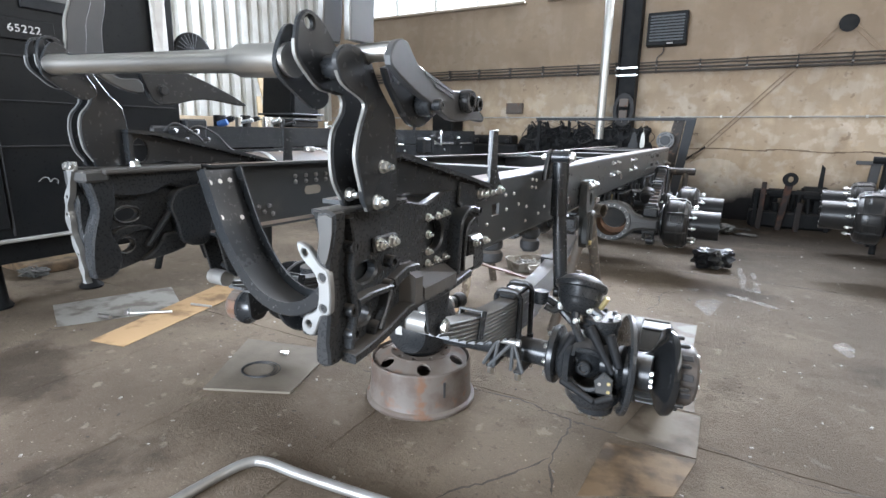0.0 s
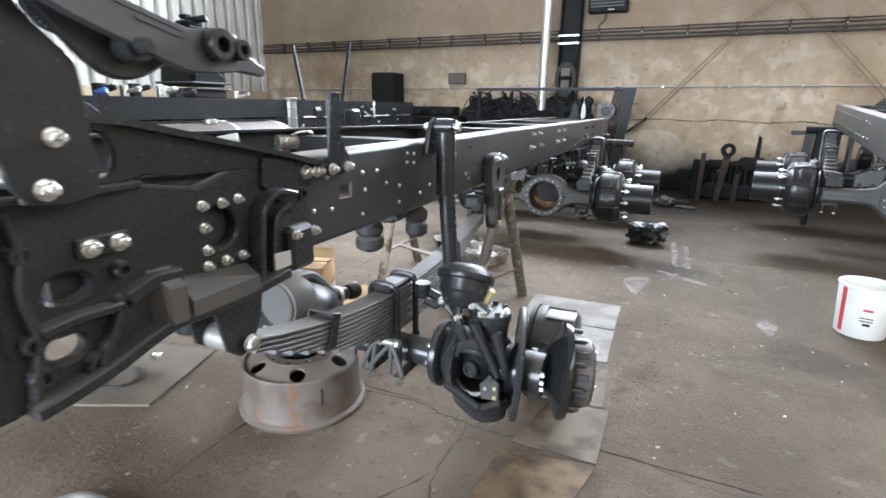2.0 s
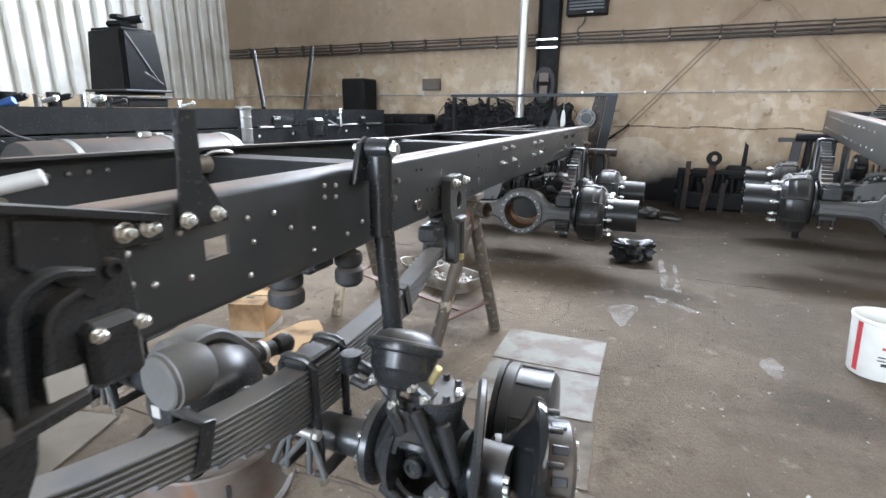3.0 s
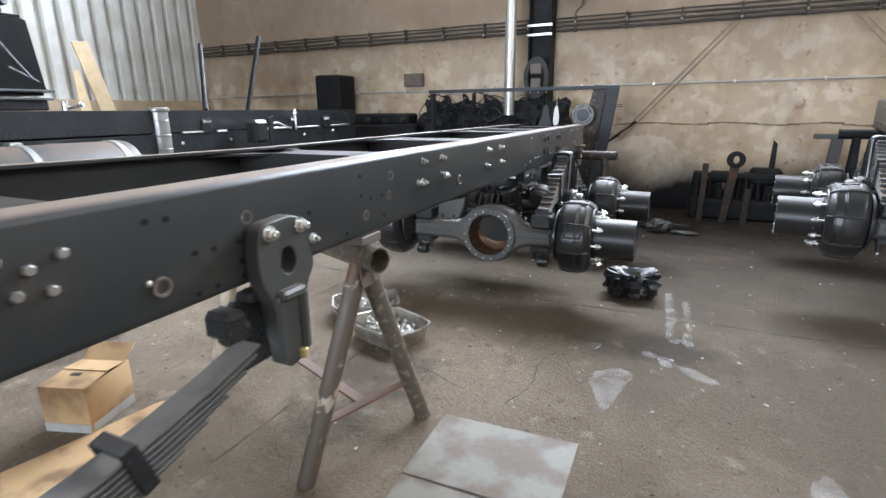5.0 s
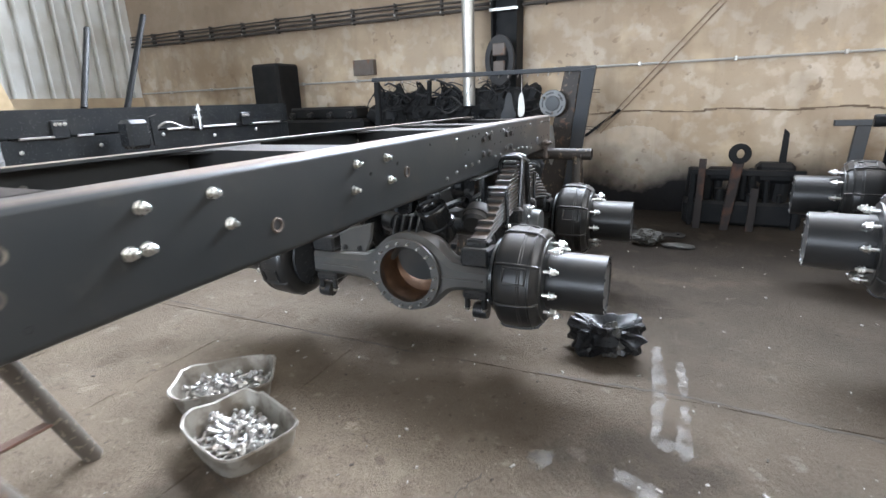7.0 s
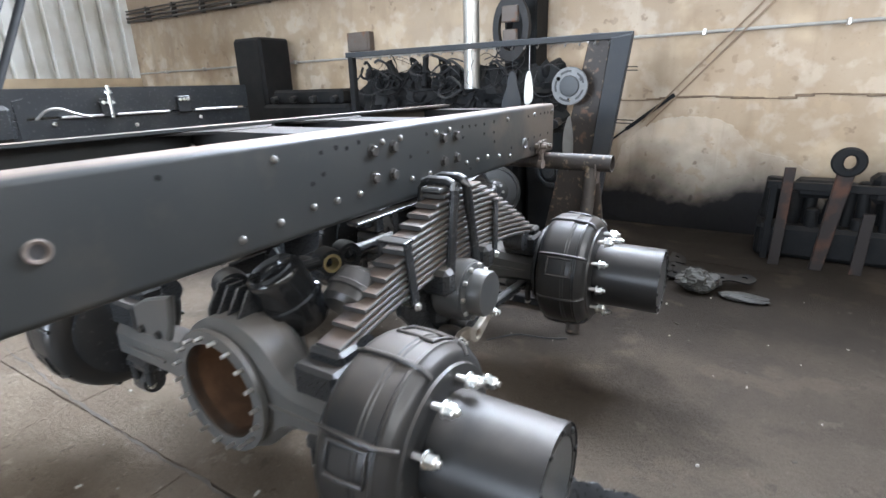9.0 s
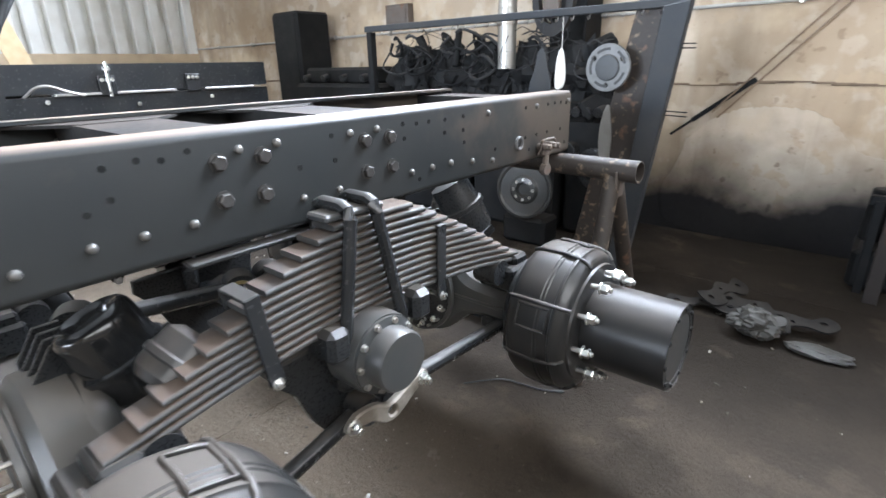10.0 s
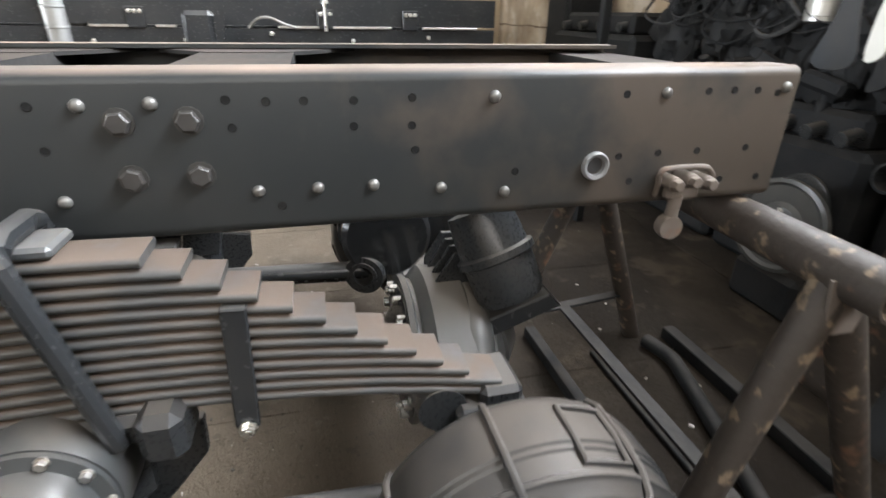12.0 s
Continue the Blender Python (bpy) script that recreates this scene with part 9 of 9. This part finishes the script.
for x in (-2.6, -2.15, -1.7, -1.25, -0.8):
    bm = bmesh.new()
    bmesh.ops.create_icosphere(bm, subdivisions=4, radius=1)
    for v in bm.verts:
        n_ = noise.noise(v.co * 2 + Vector((x, 1, 2))) * 0.5 + noise.noise(v.co * 5 + Vector((x, 4, 2))) * 0.35
        v.co = Vector((v.co.x * 0.29, v.co.y * 0.14, v.co.z * 0.3)) * (1 + n_)
    Shape().take(bm, Matrix.Translation((x, 10.18, 1.28))).ob("rubber_lump", DARK, hoses)
belt = Shape().lathe([(0.17, -0.03), (0.25, -0.03), (0.25, 0.03), (0.17, 0.03), (0.17, -0.03)], Matrix.Translation((-0.99, 10.06, 1.9)) @ pose(0, 0, 0, 0, 90, 90) @ pose(0, 0, 0, 0, 0, 0) @ Matrix.Diagonal((1.15, 0.72, 1, 1)), 36, close=False)
tagged(belt.ob("rubber_ring", RUBBER), "large dark rubber ring hanging on the rack", "rubber ring")
tagged(Shape().box((-0.99, 10.03, 2.02), (0.16, 0.05, 0.14), 0.01).box((-0.99, 10.03, 1.82), (0.14, 0.05, 0.14), 0.01).ob("wood_block", RUSTY), "reddish block behind the rubber ring", "block")
fl = thing("clutch_disc", "grey slotted clutch plate hanging on a post", "clutch plate")
fm = front_plane(9.22) @ Matrix.Translation((-0.146, 1.386, 0))
Shape().plate([(0.135 * math.cos(2 * math.pi * i / 36), 0.135 * math.sin(2 * math.pi * i / 36)) for i in range(36)], 0.02, fm, holes=[(0.1 * math.cos(a), 0.1 * math.sin(a), 0.014) for a in (0.5 + 2 * math.pi * i / 3 for i in range(3))], ch=0.003).ob("disc", CLUTCH, fl)
for i in range(5):
    a0 = 2 * math.pi * i / 5 + 0.2
    arc = [(r * math.cos(a0 + t), r * math.sin(a0 + t)) for r, ts in ((0.112, (0, 0.2, 0.4, 0.6, 0.8)), (0.097, (0.8, 0.6, 0.4, 0.2, 0))) for t in ts]
    Shape().plate(arc, 0.002, fm @ Matrix.Translation((0, 0, 0.0195))).ob("slot", CABLE, fl)
Shape().lathe([(0.02, 0.02), (0.075, 0.02), (0.07, 0.032), (0.05, 0.036), (0.02, 0.036)], fm, 28).ob("hub", BLUEGREY, fl)
Shape().cyl((-0.146, 9.22, 1.386), (-0.1, 9.38, 1.386), 0.012).ob("peg", DARK, fl)
for pts, x, y, mt, lb in (([(-0.09, -0.14), (0.02, -0.16), (0.08, -0.12), (0.05, 0.0), (0.03, 0.1), (0.0, 0.13), (-0.03, 0.1), (-0.05, 0.0)], -0.64, 9.3, POST, "grey pressed bracket hanging from a hook"), ([(-0.03, -0.12), (0.03, -0.1), (0.035, 0.0), (0.01, 0.12), (-0.02, 0.1), (-0.035, 0.0)], -0.5, 9.3, WHITE, "white oval plate hanging from a hook")):
    tagged(Shape().plate(smooth_loop(pts, 3), 0.012, front_plane(y) @ Matrix.Translation((x, 1.38, 0)), ch=0.003).box((x, y, 1.595), (0.003, 0.003, 0.23), 0).ob("hanging_bracket", mt), lb, "bracket", "hanging brackets")
for x0, x1, z, dpt in ((-2.7, -1.8, 0.95, 0.5), (-1.75, -0.9, 0.8, 0.5), (-4.4, -2.95, 1.25, 0.6), (-0.85, -0.45, 1.0, 0.3)):
    blk = thing("engine_block", "dark engine assembly standing before the far wall", "engine", "engines")
    cx, w = (x0 + x1) / 2, x1 - x0
    Shape().box((cx, 10.25, z / 2), (w, dpt, z), 0.04).ob("block", DARK, blk)
    Shape().box((cx, 10.2, z + 0.08), (w * 0.8, dpt * 0.6, 0.18), 0.03).ob("head", DARK, blk)
    for i in range(4):
        Shape().cyl((cx - w * 0.35 + i * w * 0.23, 10.22, z + 0.1), (cx - w * 0.35 + i * w * 0.23, 9.95, z + 0.05), 0.04).ob("pipe", CAST, blk)
    Shape().lathe([(0.02, 0), (0.15, 0), (0.165, 0.01), (0.165, 0.03), (0.15, 0.035), (0.11, 0.03), (0.09, 0.05), (0.06, 0.055), (0.055, 0.09), (0.02, 0.09)], axis_matrix((cx + w * 0.2, 10.25 - dpt / 2, z * 0.6), (cx + w * 0.2, 9.0, z * 0.6)), 28).ob("pulley", CAST, blk)
    Shape().pipe((cx - w * 0.2, 10.0, z * 0.75), (cx - w * 0.2, 9.9, z * 0.75), 0.07, 0.012, 24).ob("flange", CAST, blk)
fw = thing("flywheel", "sooty steel flywheel leaning among the engines", "flywheel")
fwm = axis_matrix((-0.95, 9.66, 0.46), (-0.8, 8.7, 0.52))
Shape().lathe([(0.04, 0.0), (0.225, 0.0), (0.235, 0.01), (0.235, 0.04), (0.215, 0.045), (0.2, 0.03), (0.12, 0.028), (0.1, 0.05), (0.06, 0.055), (0.05, 0.02), (0.04, 0.02)], fwm, 48).ob("disc", GREYCAST, fw)
for i in range(8):
    a = 2 * math.pi * i / 8
    Shape().hexbolt((0, 0, 0), (0, 0, 1), 0.012, 0.01).ob("bolt", STEEL, fw).matrix_local = fwm @ Matrix.Translation((0.08 * math.cos(a), 0.08 * math.sin(a), 0.05))
Shape().box((-0.95, 9.75, 0.117), (0.4, 0.25, 0.23), 0.03).ob("foot", DARK, fw)
# low rack of shafts beside the cement patch
low = thing("shaft_rack", "low dark rack holding upright shafts by the wall", "rack")
Shape().box((1.75, 10.1, 0.6), (1.1, 0.05, 0.06), 0.005).ob("rail", DARK, low)
Shape().box((1.75, 10.35, 0.14), (1.15, 0.45, 0.26), 0.03).ob("crate", DARK, low)
rk = random.Random(5)
for i in range(9):
    x, y, h, r_ = 1.25 + 0.125 * i + rk.uniform(-0.02, 0.02), 10.36 + rk.uniform(-0.08, 0.1), rk.uniform(0.42, 0.66), rk.uniform(0.035, 0.075)
    Shape().cyl((x, y, 0.265), (x + rk.uniform(-0.04, 0.04), y, h), r_, seg=14, ch=0.01).ob("shaft", DARK, low)
Shape().box((1.55, 10.3, 0.56), (0.3, 0.2, 0.14), 0.03).box((2.05, 10.32, 0.58), (0.36, 0.22, 0.22), 0.04).ob("casting", DARK, low)
for x, h in ((1.25, 0.12), (2.25, 0.12)):
    Shape().box((x, 10.1, 0.3), (0.05, 0.06, 0.6), 0.004).ob("post", DARK, low)
for i in range(6):
    x = 1.38 + i * 0.15 + rk.uniform(-0.03, 0.03)
    Shape().cyl((x, 10.2, 0.002), (x + rk.uniform(-0.03, 0.03), 10.2, rk.uniform(0.35, 0.55)), rk.uniform(0.02, 0.055), seg=14, ch=0.008).ob("shaft", DARK, low)
for x, y, h, w in ((1.32, 9.95, 0.76, 0.075), (1.83, 9.93, 0.46, 0.075)):
    tagged(Shape().plate([(-w / 2, 0), (w / 2, 0), (w / 2 + 0.005, h), (-w / 2 + 0.01, h)], 0.03, front_plane(y) @ Matrix.Translation((x, 0.001, 0)), ch=0.004).ob("steel_post", SOOTPOST), "rusty flat steel post leaning at the rack", "steel post", "leaning posts")
eye_bar = thing("eye_bar", "rusty towing bar with a dark ring eye leaning on the rack", "eye bar")
em = front_plane(9.93) @ Matrix.Translation((1.66, 0, 0))
Shape().plate([(0.105 * math.cos(2 * math.pi * i / 28), 0.82 + 0.105 * math.sin(2 * math.pi * i / 28)) for i in range(28)], 0.05, em, holes=[(0.005, 0.82, 0.036, 0.048)], ch=0.012).ob("ring", DARK, eye_bar)
Shape().plate([(-0.115, 0.001), (-0.03, 0.001), (0.05, 0.74), (-0.055, 0.74)], 0.04, em, ch=0.008).ob("shank", SOOTPOST, eye_bar)
tagged(Shape().plate([(-0.05, 0.0), (0.05, 0.0), (0.03, 1.0), (-0.02, 1.05)], 0.03, front_plane(10.3) @ Matrix.Translation((2.1, 0.001, 0)), ch=0.003).ob("steel_wedge", DARK), "dark tapered steel bar leaning by the wall", "steel bar")
tp = Shape().box((2.75, 10.3, 1.1), (0.5, 0.06, 0.06), 0.005).plate([(-0.12, 0.0), (0.0, 0.0), (0.06, 1.08), (-0.06, 1.08)], 0.05, front_plane(10.33) @ Matrix.Translation((2.75, 0.001, 0)), ch=0.004)
tagged(tp.ob("steel_stand", BLUEGREY), "grey steel T-stand before the wall", "stand")
tagged(Shape().box((0, 0, 0.1), (0.035, 0.03, 0.52), 0.003, Matrix.Translation((0.083, 10.745, 1.05)) @ pose(0, 0, 0, 0, 52, 0)).box((0, 0, -0.24), (0.018, 0.02, 0.24), 0.002, Matrix.Translation((0.083, 10.745, 1.05)) @ pose(0, 0, 0, 0, 52, 0)).ob("angle_bar", DARK), "dark angle bar leaning slantwise on the wall", "steel bar")
